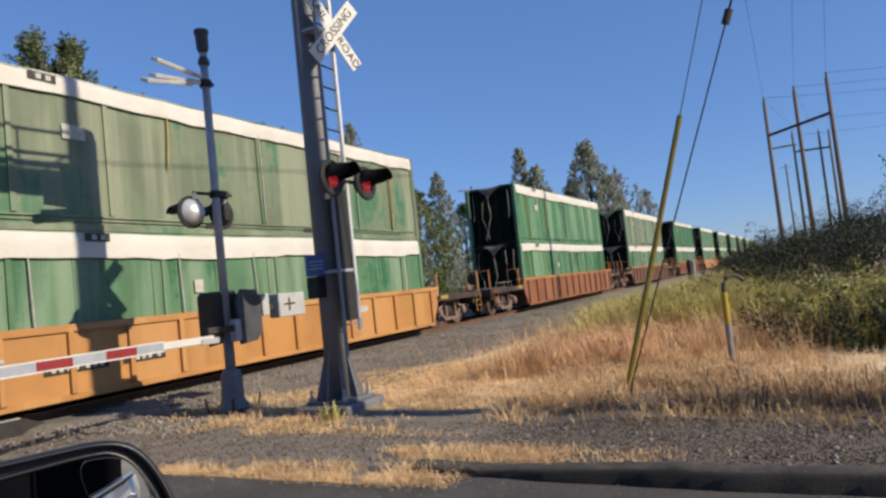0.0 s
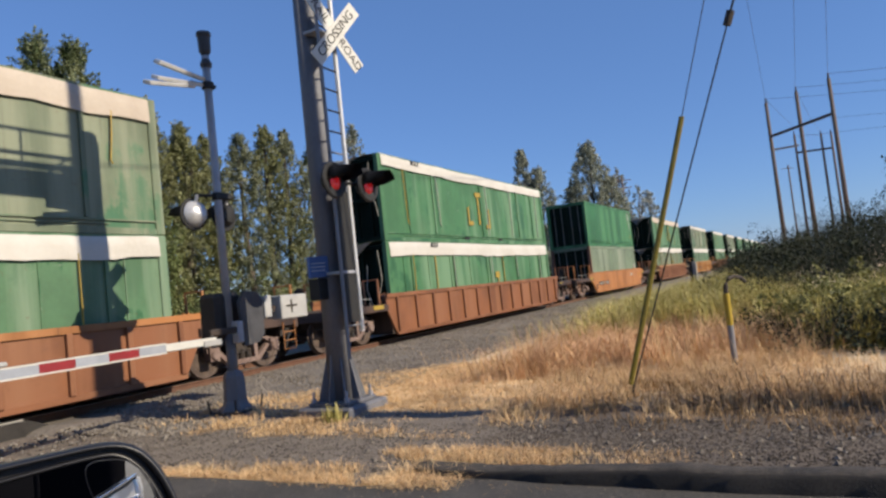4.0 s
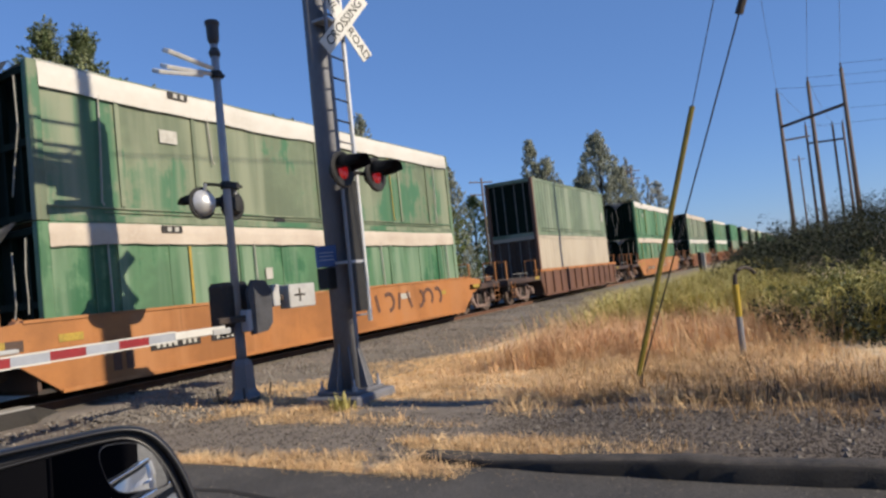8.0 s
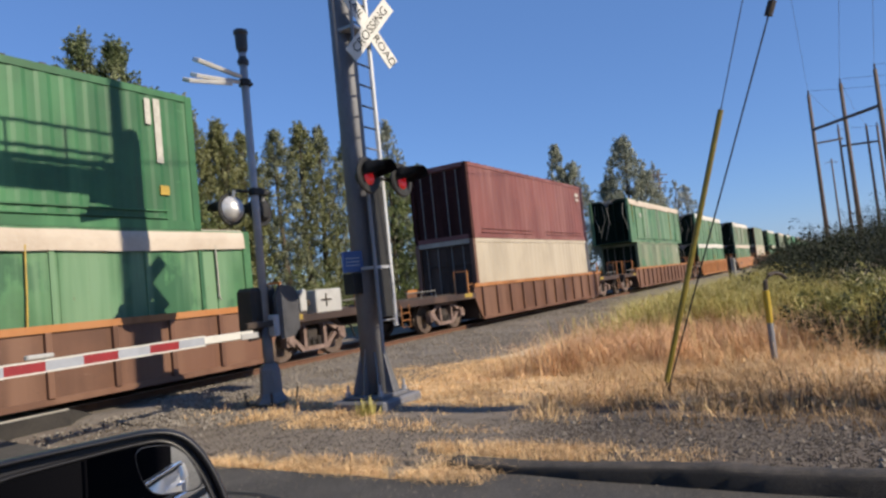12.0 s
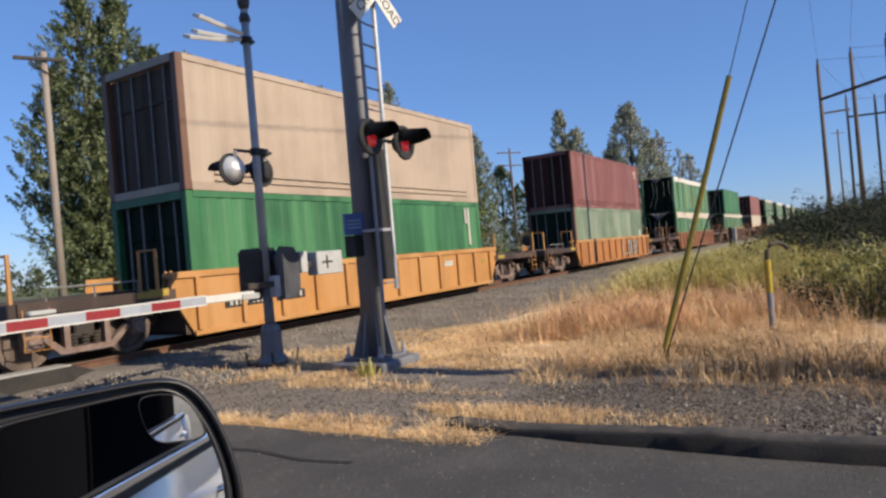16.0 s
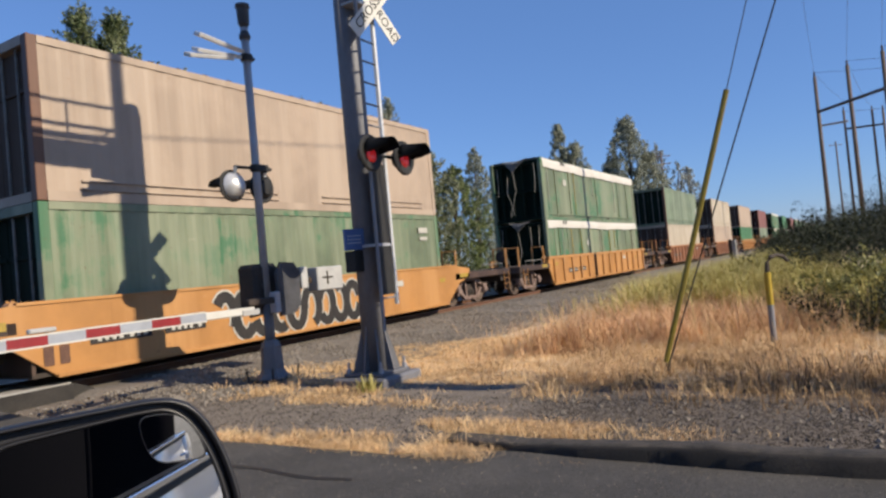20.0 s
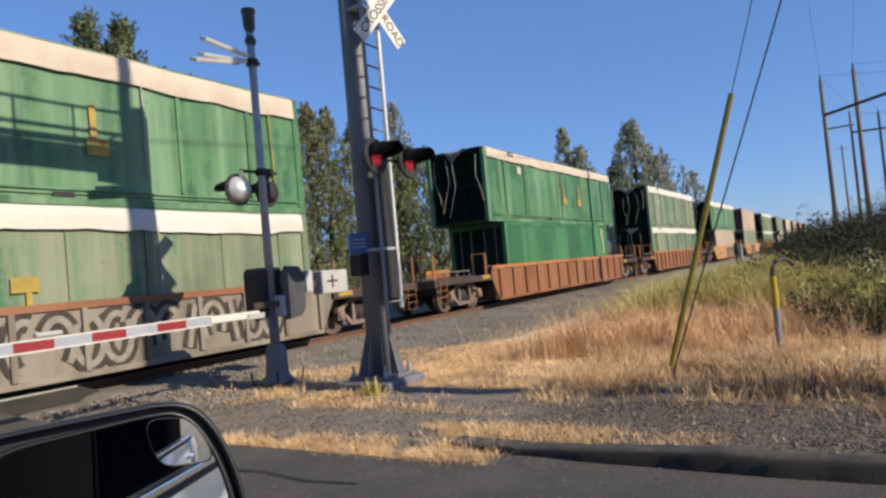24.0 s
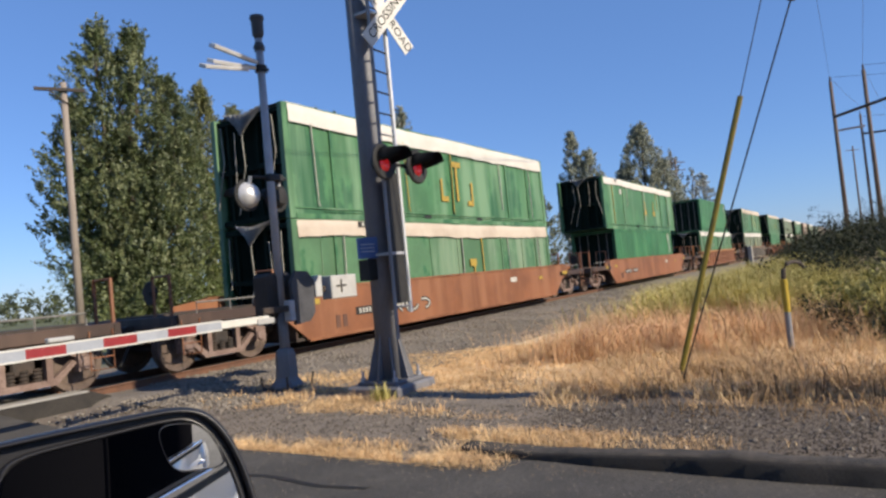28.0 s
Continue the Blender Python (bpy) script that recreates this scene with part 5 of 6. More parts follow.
def cantilever_mast():
    t = thing("cantilever_signal_mast", "grey steel signal mast with ladder, crossbuck and red flashers", "railroad signal", at=pose(7.72, 5.9, 0))
    part("pole", tube([(0, 0, 0.15), (0, 0, 4.0), (0, 0, 7.9)], 0.18, 0.16, 20), MAST_GREY, t, "tall tapered galvanized pole", smooth=True)
    part("base_plate", box(-0.34, 0.34, -0.34, 0.34, 0.13, 0.18, bevel=0.01), MAST_GREY, t)
    part("foundation", box(-0.46, 0.46, -0.46, 0.46, -0.25, 0.13, bevel=0.03), MAST_GREY, t, "dark steel footing")
    for i in range(4):
        a = radians(45 + 90 * i)
        part("gusset", slab([(0.16, 0.18), (0.31, 0.18), (0.17, 0.85)], -0.012, 0.012), MAST_GREY, t, at=pose(0, 0, 0, 0, 0, 90 * i))
        part("gusset", slab([(0.16, 0.18), (0.34, 0.18), (0.17, 0.80)], -0.012, 0.012), MAST_GREY, t, at=pose(0, 0, 0, 0, 0, 90 * i + 45))
        bm = bmesh.new()
        add_tube(bm, [(0.4 * math.cos(a), 0.4 * math.sin(a), 0.1), (0.4 * math.cos(a), 0.4 * math.sin(a), 0.33)], 0.02, sides=6)
        add_tube(bm, [(0.4 * math.cos(a), 0.4 * math.sin(a), 0.18), (0.4 * math.cos(a), 0.4 * math.sin(a), 0.235)], 0.042, sides=6)
        part("anchor_bolt", bm, ALU, t)
    # ladder on the approach side
    ladder = part("ladder", tube([(-0.20, -0.34, 0.75), (-0.20, -0.34, 7.5)], 0.028, sides=6), GALV, t, "aluminium ladder")
    part("rail", tube([(0.16, -0.34, 1.1), (0.16, -0.34, 8.0)], 0.036, sides=6), ALU_BRIGHT, ladder)
    for k in range(21):
        part("rung", tube([(-0.20, -0.34, 1.2 + k * 0.305), (0.16, -0.34, 1.2 + k * 0.305)], 0.013, sides=6), BLACK if k > 8 else GALV, ladder)
    for z in (1.95, 5.4):
        part("bracket", box(-0.22, 0.18, -0.36, -0.1, z - 0.02, z + 0.02), ALU, ladder)
    part("climb_guard", box(-0.19, 0.12, -0.355, -0.345, 1.25, 3.1), BLACK, ladder, "dark plate closing the lower ladder")
    # lights on a cross arm
    part("cross_arm", tube([(-0.42, -0.36, 3.22), (0.5, -0.36, 3.22)], 0.03, sides=8), BLACK, t)
    part("arm_stub", tube([(0, 0, 3.22), (0, -0.38, 3.22)], 0.04, sides=8), BLACK, t)
    for x in (-0.36, 0.44):
        flasher(t, x, -0.50, 3.20, 0, True)
    part("arm_elbow", tube([(0.16, -0.40, 3.30), (0.22, -0.46, 3.42), (0.32, -0.46, 3.42), (0.38, -0.42, 3.34)], 0.032, sides=8), ALU_BRIGHT, t, "pale curved conduit fitting")
    crossbuck(t, 0.10, -0.42, 5.40, -14)
    part("sign_clamp", tube([(0, 0, 5.40), (0.10, -0.4, 5.40)], 0.03, sides=6), ALU, t)
    for z in (2.06,):
        plate = part("blue_sign", box(-0.15, 0.15, -0.01, 0.005, -0.15, 0.15, bevel=0.004), SIGN_BLUE, t, "small blue notice plate", at=pose(-0.27, 0.0, z, 0, 0, -38))
        part("junction_box", box(-0.36, -0.14, -0.06, 0.12, z - 0.46, z - 0.16, bevel=0.01), BLACK, t)
        for q in (0.05, 0.0, -0.05):
            part("notice_line", box(-0.10, 0.10, -0.0135, -0.0105, q - 0.006, q + 0.006), SIGN_GREY, plate)
    # cantilever arm over the lane, with a walkway and railing
    arm = part("cantilever_arm", tube([(0, 0.06, 6.72), (-7.0, 0.06, 6.85)], 0.06, 0.05, 8), GALV, t, "long cantilever arm over the road")
    part("upper_chord", tube([(0, 0.06, 7.22), (-7.0, 0.06, 7.22)], 0.055, sides=8), GALV, arm)
    for k in range(7):
        x = -0.3 - k * 1.0
        part("diagonal", tube([(x, 0.06, 7.22 if k % 2 == 0 else 6.78), (x - 1.0, 0.06, 6.78 if k % 2 == 0 else 7.22)], 0.03, sides=6), GALV, arm)
    part("walkway", box(-7.0, 0.1, -0.45, 0.0, 7.06, 7.18), GALV, arm, "grated walkway")
    for z in (7.68, 8.08):
        part("guard_rail", tube([(-7.0, -0.42, z), (0.0, -0.42, z)], 0.032 if z < 8 else 0.026, sides=6), GALV, arm)
    for k in range(8):
        part("rail_post", tube([(-0.25 - k * 0.95, -0.42, 7.12), (-0.25 - k * 0.95, -0.42, 8.08)], 0.022, sides=6), GALV, arm)
    for k in range(3):
        part("rail_brace", tube([(-0.45 - k * 2.0, -0.42, 7.66), (-1.1 - k * 2.0, -0.42, 7.15)], 0.022, sides=6), GALV, arm)


cantilever_mast()


def gate_mast():
    t = thing("crossing_gate", "lowered crossing gate with red-and-white striped arm", "crossing gate", at=pose(7.75, 8.0, 0))
    part("mast", tube([(0, 0, 1.3), (0, 0, 5.72)], 0.068, 0.062, 14), ALU, t, "silver mast", smooth=True)
    part("mast_foot", tube([(0, 0, 0.5), (0, 0, 1.3)], 0.085, 0.078, 14), MAST_GREY, t, "dark lower mast", smooth=True)
    part("pedestal", lathe([(0.29, 0.0), (0.28, 0.07), (0.215, 0.13), (0.185, 0.20), (0.165, 0.56), (0.135, 0.63), (0.095, 0.66)], "z", sides=6), MAST_GREY, t, "six-sided cast base")
    part("foundation", box(-0.30, 0.30, -0.30, 0.30, -0.25, 0.05, bevel=0.03), STEEL_DARK, t)
    for sx, sy in ((-1, -1), (1, -1), (-1, 1), (1, 1)):
        part("anchor_bolt", tube([(sx * 0.26, sy * 0.26, 0.0), (sx * 0.29, sy * 0.29, 0.24)], 0.018, sides=6), STEEL_DARK, t)
    part("bell", lathe([(0.08, 5.52), (0.095, 5.58), (0.06, 5.66), (0.055, 5.72), (0.09, 5.78), (0.095, 5.83), (0.10, 6.02), (0.118, 6.05), (0.112, 6.10), (0.0, 6.11)], "z", sides=18), DARK_CAST, t, "dark warning bell on the mast top")
    # folded reflective boards seen almost edge-on
    br = part("top_bracket", tube([(0.12, -0.04, 5.22), (-0.3, 0.05, 5.23)], 0.03, sides=8), BLACK, t)
    part("collar", lathe([(0.10, 5.17), (0.10, 5.27)], "z", sides=12), BLACK, t)
    for dz, tilt, dx in ((0.02, -5, 0.0), (0.11, 5, 0.06), (0.0, -9, -0.16)):
        part("board", box(-0.98 + dx, -0.12 + dx, -0.08, 0.08, -0.03, 0.03, bevel=0.01), ALU_BRIGHT, br, "bright metal board seen edge-on", at=pose(0, 0.05, 5.22 + dz, 22, tilt, 0))
    # lights that face the other way
    part("light_arm", tube([(-0.42, 0.03, 3.42), (0.30, -0.03, 3.42)], 0.026, sides=8), BLACK, t)
    part("arm_clamp", box(-0.10, 0.22, -0.09, 0.05, 3.36, 3.48, bevel=0.02), BLACK, t)
    for x in (-0.42, 0.20):
        flasher(t, x, 0.12, 3.13, 180, False, x < 0)
        part("hanger", tube([(x, 0.0, 3.42), (x, 0.03, 3.30)], 0.03, sides=6), ALU_BRIGHT, t)
    # mechanism, counterweights, cabinets
    part("gate_mechanism", box(-0.24, 0.30, -0.02, 0.40, 1.16, 1.88, bevel=0.06), STEEL_DARK, t, "dark gate machine housing")
    out = [(0.05, 1.02), (0.38, 1.05), (0.50, 1.18), (0.52, 1.70), (0.40, 1.86), (0.12, 1.88), (0.0, 1.70)]
    part("counterweight", slab(out, -0.26, -0.20), DARK_CAST, t, "rounded steel counterweight plate")
    part("counterweight", slab(out, 0.42, 0.48), DARK_CAST, t)
    part("arm_yoke", box(-0.62, 0.08, -0.27, -0.19, 1.24, 1.34, bevel=0.015), STEEL_DARK, t)
    part("arm_hub", box(-0.10, 0.02, -0.30, -0.14, 1.08, 1.42, bevel=0.02), ALU, t)
    part("side_plate", box(0.54, 0.70, -0.28, -0.05, 1.42, 1.78, bevel=0.015), BOX_GREY, t)
    arm = part("gate_arm", box(-1.44, -0.52, -0.275, -0.225, 1.115, 1.225, bevel=0.012), SIGN_WHITE, t, "white root of the striped arm over the road")
    part("arm_bolt_plate", box(-0.78, -0.44, -0.295, -0.272, 1.10, 1.19, bevel=0.008), BOX_GREY, arm)
    x, k = -1.44, 0
    while x > -8.2:
        w = 0.42 if k == 0 else 0.437
        z0 = 1.17 - 0.004 * k
        part("stripe", box(x - w, x, -0.285, -0.215, z0 - 0.054, z0 + 0.054), (SIGN_GREY, SIGN_RED)[k % 2], arm)
        for e in (-1, 1):
            part("stripe_edge", shared_box("stripe_edge", -0.2185, 0.2185, -0.037, 0.037, -0.009, 0.009), SIGN_WHITE, arm, at=pose(x - w / 2, -0.25, z0 + e * 0.063))
        x -= w
        k += 1
    for lx in (-3.62, -6.4):
        part("gate_lamp", box(lx - 0.18, lx + 0.12, -0.29, -0.2, 1.235, 1.29, bevel=0.015), BOX_GREY, arm, "small lamp on the arm")
    part("counterweight_bar", box(0.40, 1.0, -0.20, -0.14, 1.50, 1.60, bevel=0.01), STEEL_DARK, t)
    cw = part("counterweight_block", box(0.86, 1.52, -0.34, -0.10, 1.36, 1.76, bevel=0.015), BOX_GREY, t, "light grey counterweight block")
    part("slot", box(0.98, 1.24, -0.352, -0.342, 1.56, 1.59), STEEL_DARK, cw)
    part("slot", box(1.09, 1.12, -0.352, -0.342, 1.46, 1.68), STEEL_DARK, cw)


gate_mast()


# ---- poles and wires ----
def utility_pole(x, y, h, r, mat, label, arms=(), lean=0.0):
    t = thing("utility_pole", label, "utility pole", "wooden utility poles", at=pose(x, y, 0))
    part("pole", tube([(0, 0, -0.3), (lean * 0.5, 0, h / 2), (lean, 0, h)], r, r * 0.68, 12), mat, t, smooth=True)
    for z, half, ang in arms:
        part("crossarm", box(-half, half, -0.05, 0.05, -0.06, 0.06, bevel=0.01), mat, t, at=pose(lean, 0.1, z, 0, 0, ang))
        for k in (-0.9, -0.45, 0.45, 0.9):
            part("insulator", lathe([(0.03, 0.06), (0.05, 0.09), (0.03, 0.12), (0.055, 0.15), (0.02, 0.2)], "z", sides=8), ALU, t, at=pose(lean, 0.1, z, 0, 0, ang) @ pose(half * k, 0, 0))
    return t


utility_pole(7.57, -1.6, 14.3, 0.19, WOOD_POLE, "tall brown wooden pole that holds the guy wires", ((14.0, 1.2, 20),))
utility_pole(32.8, -5.5, 18.0, 0.2, WOOD_POLE, "tall wooden pole among the brambles")
p = utility_pole(16.6, 29.6, 11.9, 0.19, WOOD_PALE, "silvery weathered wooden pole beyond the tracks", ())
part("crossarm", box(-1.25, 0.75, -0.06, 0.06, 11.45, 11.60, bevel=0.01), STEEL_DARK, p, "dark weathered crossarm", at=pose(0, -0.2, 0, 0, 0, -28))
part("arm_brace", tube([(0.02, -0.2, 10.9), (-0.6, 0.1, 11.45)], 0.03, sides=5), STEEL_DARK, p)
utility_pole(72.0, 33.0, 13.2, 0.17, WOOD_POLE, "distant wooden pole with crossarms", ((12.7, 1.6, -35), (11.2, 1.6, -35)))
utility_pole(97.0, 21.0, 15.0, 0.17, WOOD_POLE, "distant wooden pole with crossarms", ((14.4, 1.5, -50), (13.3, 1.5, -50)))


def h_frame(pts, tops, beam_z, label):
    t = thing("transmission_structure", label, "power pole", "transmission structures")
    for (x, y), h in zip(pts, tops):
        part("pole", tube([(x, y, -0.3), (x, y, h)], 0.26, 0.18, 10), WOOD_POLE, t, smooth=True)
        part("insulator", lathe([(0.05, h), (0.12, h + 0.15), (0.06, h + 0.3), (0.12, h + 0.4), (0.04, h + 0.6)], "z", (x, y, 0), 8), STEEL_DARK, t)
    a, b = pts[0], pts[-1]
    part("beam", tube([(a[0], a[1], beam_z), (b[0], b[1], beam_z - 0.2)], 0.17, sides=8), STEEL_DARK, t)
    return t


h_frame([(87.1, 1.2), (82.9, -1.92), (78.2, -4.83)], [19.2, 18.9, 18.6], 15.2, "three-pole wooden transmission structure with a crossbeam")
far = h_frame([(135.0, -1.9), (134.9, -5.98), (134.8, -7.5)], [22.3, 21.6, 21.4], 19.0, "distant three-pole wooden transmission structure with a pale crossarm")
part("pale_crossarm", box(-2.0, 2.0, -0.10, 0.10, -0.16, 0.16, bevel=0.02), WOOD_PALE, far, "sun-bleached crossarm", at=pose(134.6, -0.4, 20.2, 0, 0, 84))
utility_pole(168.5, -0.3, 21.0, 0.24, WOOD_POLE, "thin distant wooden pole", ((20.2, 1.4, -60),))


def wire(a, b, sag, r, label, name="wire"):
    a, b = Vector(a), Vector(b)
    pts = [a.lerp(b, k / 16) - Vector((0, 0, sag * 4 * (k / 16) * (1 - k / 16))) for k in range(17)]
    ob = new(name, mesh_of(name, tube(pts, r, sides=5), WIRE))
    return tagged(ob, label, "wire", "overhead wires")


def guy_wire():
    a, top = Vector((8.52, 2.08, 0.0)), Vector((7.57, -1.6, 11.08))
    g = thing("guy_wire", "steel guy wire with faded yellow guard, anchored in dry grass", "guy wire")
    part("strand", tube([a, a.lerp(top, 0.5), top], 0.006, sides=5), WIRE, g)
    part("guard", tube([a.lerp(top, 0.012), a.lerp(top, 0.295)], 0.032, sides=8), GUARD_YELLOW, g, "faded yellow guy guard")
    part("anchor_rod", tube([a - Vector((0, 0, 0.2)), a.lerp(top, 0.015)], 0.014, sides=6), STEEL_DARK, g)


guy_wire()


def bare_guy():
    a, top = Vector((8.31, 2.006, 0.0)), Vector((7.57, -1.6, 9.086))
    g = thing("guy_wire", "bare dark guy cable with a strain insulator", "guy wire")
    part("strand", tube([a.lerp(top, 0.46), a.lerp(top, 0.7), top], 0.013, sides=6), WIRE, g)
    part("lower_strand", tube([a, a.lerp(top, 0.2), a.lerp(top, 0.46)], 0.009, sides=6), WIRE, g)
    part("strain_insulator", tube([a.lerp(top, 0.452), a.lerp(top, 0.456), a.lerp(top, 0.464), a.lerp(top, 0.468)], 0.045, sides=10), STEEL_DARK, g, "dark strain insulator")
    part("anchor_rod", tube([a - Vector((0, 0, 0.2)), a.lerp(top, 0.02)], 0.013, sides=6), STEEL_DARK, g)


bare_guy()
for k, (x, y, h, d) in enumerate(((87.1, 1.2, 19.7, (0.9999, 0.0168, 0.289)), (82.9, -1.92, 19.4, (0.9996, -0.0297, 0.2757)), (78.2, -4.83, 19.1, (0.9978, -0.0658, 0.265)))):
    top = Vector((x, y, h))
    over = Vector((0.02, 0.0, 1.55)) + Vector(d) * (64.0 - 3.0 * k)
    wire(top, top + (over - top) * 6.5, 0.0, 0.014, "thin overhead power line")
    wire(top, (149 + 0.4 * k, -6.8 - 0.8 * k, 23.5), 1.6, 0.016, "thin overhead power line")
    wire(top, (96 - 4 * k, -60, 17.5 + k), 1.5, 0.018, "thin overhead power line")
for k in range(2):
    wire((130 - 6 * k, -2 - 5.2 * k, 21.2 + k), (136 - 6 * k, -70, 20), 1.0, 0.022, "thin overhead power line")


def marker_post():
    t = thing("marker_post", "yellow and grey marker post with a bent top", "marker post", at=pose(10.31, 0.97, 0))
    part("post", tube([(0, 0, -0.2), (0, 0, 0.62)], 0.042, sides=12), GALV, t, "grey lower half")
    part("sleeve", tube([(0, 0, 0.62), (0, 0, 1.07)], 0.045, sides=12), YELLOW, t, "yellow sleeve")
    part("cap", tube([(0, 0, 1.07), (0.01, -0.01, 1.2), (0.05, -0.05, 1.27), (0.12, -0.12, 1.30), (0.2, -0.2, 1.27), (0.25, -0.25, 1.2)], 0.032, 0.028, 8), STEEL_DARK, t, "dark bent pipe top")


marker_post()
t = thing("trackside_marker", "short pale concrete marker beside the ballast", "marker post", at=pose(57.0, 7.45, 0))
part("post", box(-0.2, 0.2, -0.14, 0.14, -0.2, 1.65, bevel=0.03), CONCRETE_PALE, t)
part("plate", box(-0.1, 0.1, 0.18, 0.42, -0.1, 1.7, bevel=0.02), STEEL_DARK, t, "dark stake beside the post")

# ---- trees, grass ----
def unit(v):
    return v / np.maximum(np.linalg.norm(v, axis=1), 1e-6)[:, None]


def leaf_mesh(name, p, normal, size, rng, mat, long=0.6, along=None):
    """One small kite for each leaf, turned to its normal and, where given, along its twig."""
    n = len(p)
    lie = rng.normal(size=(n, 3)) if along is None else np.cross(along + 0.35 * rng.normal(size=(n, 3)), normal)
    u = unit(np.cross(normal, lie))
    v = np.cross(unit(normal), u)
    s = size * rng.uniform(0.55, 1.35, (n, 1))
    c = np.stack([p - u * s, p + v * s * long - u * s * 0.15, p + u * s, p - v * s * long - u * s * 0.15], 1).reshape(-1)
    me = bpy.data.meshes.new(name)
    me.vertices.add(4 * n)
    me.vertices.foreach_set("co", c.astype(np.float32))
    me.loops.add(4 * n)
    me.loops.foreach_set("vertex_index", np.arange(4 * n, dtype=np.int32))
    me.polygons.add(n)
    me.polygons.foreach_set("loop_start", np.arange(0, 4 * n, 4, dtype=np.int32))
    me.materials.append(mat)
    me.update(calc_edges=True)
    return me


def sprays(starts, ways, lengths, fat, per, rng):
    """Leafy twigs: leaves round short axes, thicker in the middle; gives places and normals."""
    n = len(starts) * per
    k = np.repeat(np.arange(len(starts)), per)
    q = rng.random(n) ** 0.8
    off = unit(rng.normal(size=(n, 3)))
    rad = (fat[k] * (np.sin(np.pi * (0.12 + 0.83 * q)) ** 0.8) * rng.random(n) ** 0.4)[:, None]
    p = starts[k] + ways[k] * (lengths[k] * q)[:, None] + off * rad
    return p, off * 0.9 + ways[k] * 0.35 + np.array([0, 0, 0.35]) + rng.normal(size=(n, 3)) * 0.55, ways[k]


def tree(x, y, h, w, mat, label, seed, sprays_n, per=40, leaf=0.07, low=0.03, stems=((0, 1, 1),), peak=0.45, fat=0.34):
    """Trunk, limbs and an uneven crown; w is the crown's half width; stems: side step, height, width of each leader."""
    r = np.random.default_rng(seed)
    t = thing("tree", label, "tree", "trees beyond the tracks", at=pose(x, y, 0))
    d = math.hypot(x, y)
    side = np.array([y / d, -x / d, 0.0])
    allp, alln, allw = [], [], []
    for j, (step, hh, wd) in enumerate(stems):
        top, wide, foot = h * hh, w * wd, side * (step * w)
        bm = bmesh.new()
        add_tube(bm, [tuple(foot * k + np.array((0.3 * math.sin(3 * k + seed), 0.3 * math.cos(2 * k + seed), -0.3 + (top * 0.93 + 0.3) * k))) for k in (0, 0.25, 0.5, 0.75, 1)], 0.020 * h * wd, 0.004 * h, 8)
        part("trunk", bm, BARK, t, smooth=True)
        n = int(sprays_n * wd * hh / sum(a * b for _, a, b in stems))
        q = low + (1 - low) * r.random(n) ** 1.05
        prof = np.interp(q, (0, 0.12, 0.3, peak + 0.12, 0.5 * (peak + 1.12), 0.93, 1.0), (0.55, 0.85, 1.0, 0.92, 0.55, 0.19, 0.02))
        ang = r.uniform(0, 6.283, n)
        bump = np.array([1 + 0.55 * noise.noise((1.5 * math.cos(a), 1.5 * math.sin(a), b * top * 0.30 + seed)) for a, b in zip(ang, q)])
        rad = wide * prof * bump * (1 - 0.75 * r.random(n) ** 2.2)
        out = np.stack([np.cos(ang), np.sin(ang), 0 * ang], 1)
        start = foot * np.minimum(1, q * 2)[:, None] + out * rad[:, None] + np.stack([0 * q, 0 * q, q * top], 1)
        ways = unit(out * r.uniform(0.25, 0.9, (n, 1)) + np.array([0, 0, 1]) * r.uniform(0.35, 1.5, (n, 1)) + 0.18 * r.normal(size=(n, 3)))
        lengths = r.uniform(0.55, 1.55, n) * (0.45 + 0.16 * w) * (1.05 - 0.45 * q)
        p, nn, ww = sprays(start, ways, lengths, 0.82 * fat * r.uniform(0.6, 1.3, n), per, r)
        allp.append(p)
        alln.append(nn)
        allw.append(ww)
        for i in r.choice(n, 6, replace=False):
            bm = bmesh.new()
            c, z0 = start[i], max(0.06 * h, q[i] * top * 0.72)
            s = foot * min(1, 2 * z0 / top) + np.array((0, 0, z0))
            add_tube(bm, [tuple(s), tuple(0.5 * (s + c) - np.array((0, 0, 0.15))), tuple(c)], 0.007 * h, 0.0015 * h, 5)
            part("limb", bm, BARK, t)
    p, nn = np.concatenate(allp), np.concatenate(alln)
    p[:, 2] = np.maximum(p[:, 2], 0.05)
    part("crown", leaf_mesh("crown", p, nn, 1.2 * leaf, r, mat, 0.44, np.concatenate(allw)), mat, t, "uneven leafy crown")
    return t


FAR_SIDE = "beyond the tracks"
tree(22.6, 35.0, 17.5, 4.0, LEAF_POPLAR, f"tall broad green poplar with silvery leaf tips {FAR_SIDE}", 3, 3600, 58, 0.072, 0.05, ((-0.20, 1.0, 0.60), (0.26, 0.985, 0.62), (-0.52, 0.74, 0.55), (0.66, 0.82, 0.55), (0.0, 0.62, 0.9)), 0.5, 0.29)
tree(31.4, 38.8, 16.6, 2.2, LEAF_OLIVE, f"slender yellow-olive poplar {FAR_SIDE}", 4, 1000, 40, 0.075, 0.03)
ROW = ((27.6, 36.6, 12.4, 2.4, 2), (34.0, 38.4, 15.0, 2.0, 1), (35.0, 39.6, 15.8, 1.7, 0), (36.6, 38.8, 14.8, 1.9, 1), (38.8, 37.4, 15.0, 2.0, 0), (41.2, 36.9, 15.9, 1.9, 1), (43.4, 36.8, 16.0, 1.9, 0), (46.0, 35.8, 15.3, 2.1, 1), (48.0, 33.4, 13.0, 2.4, 2))
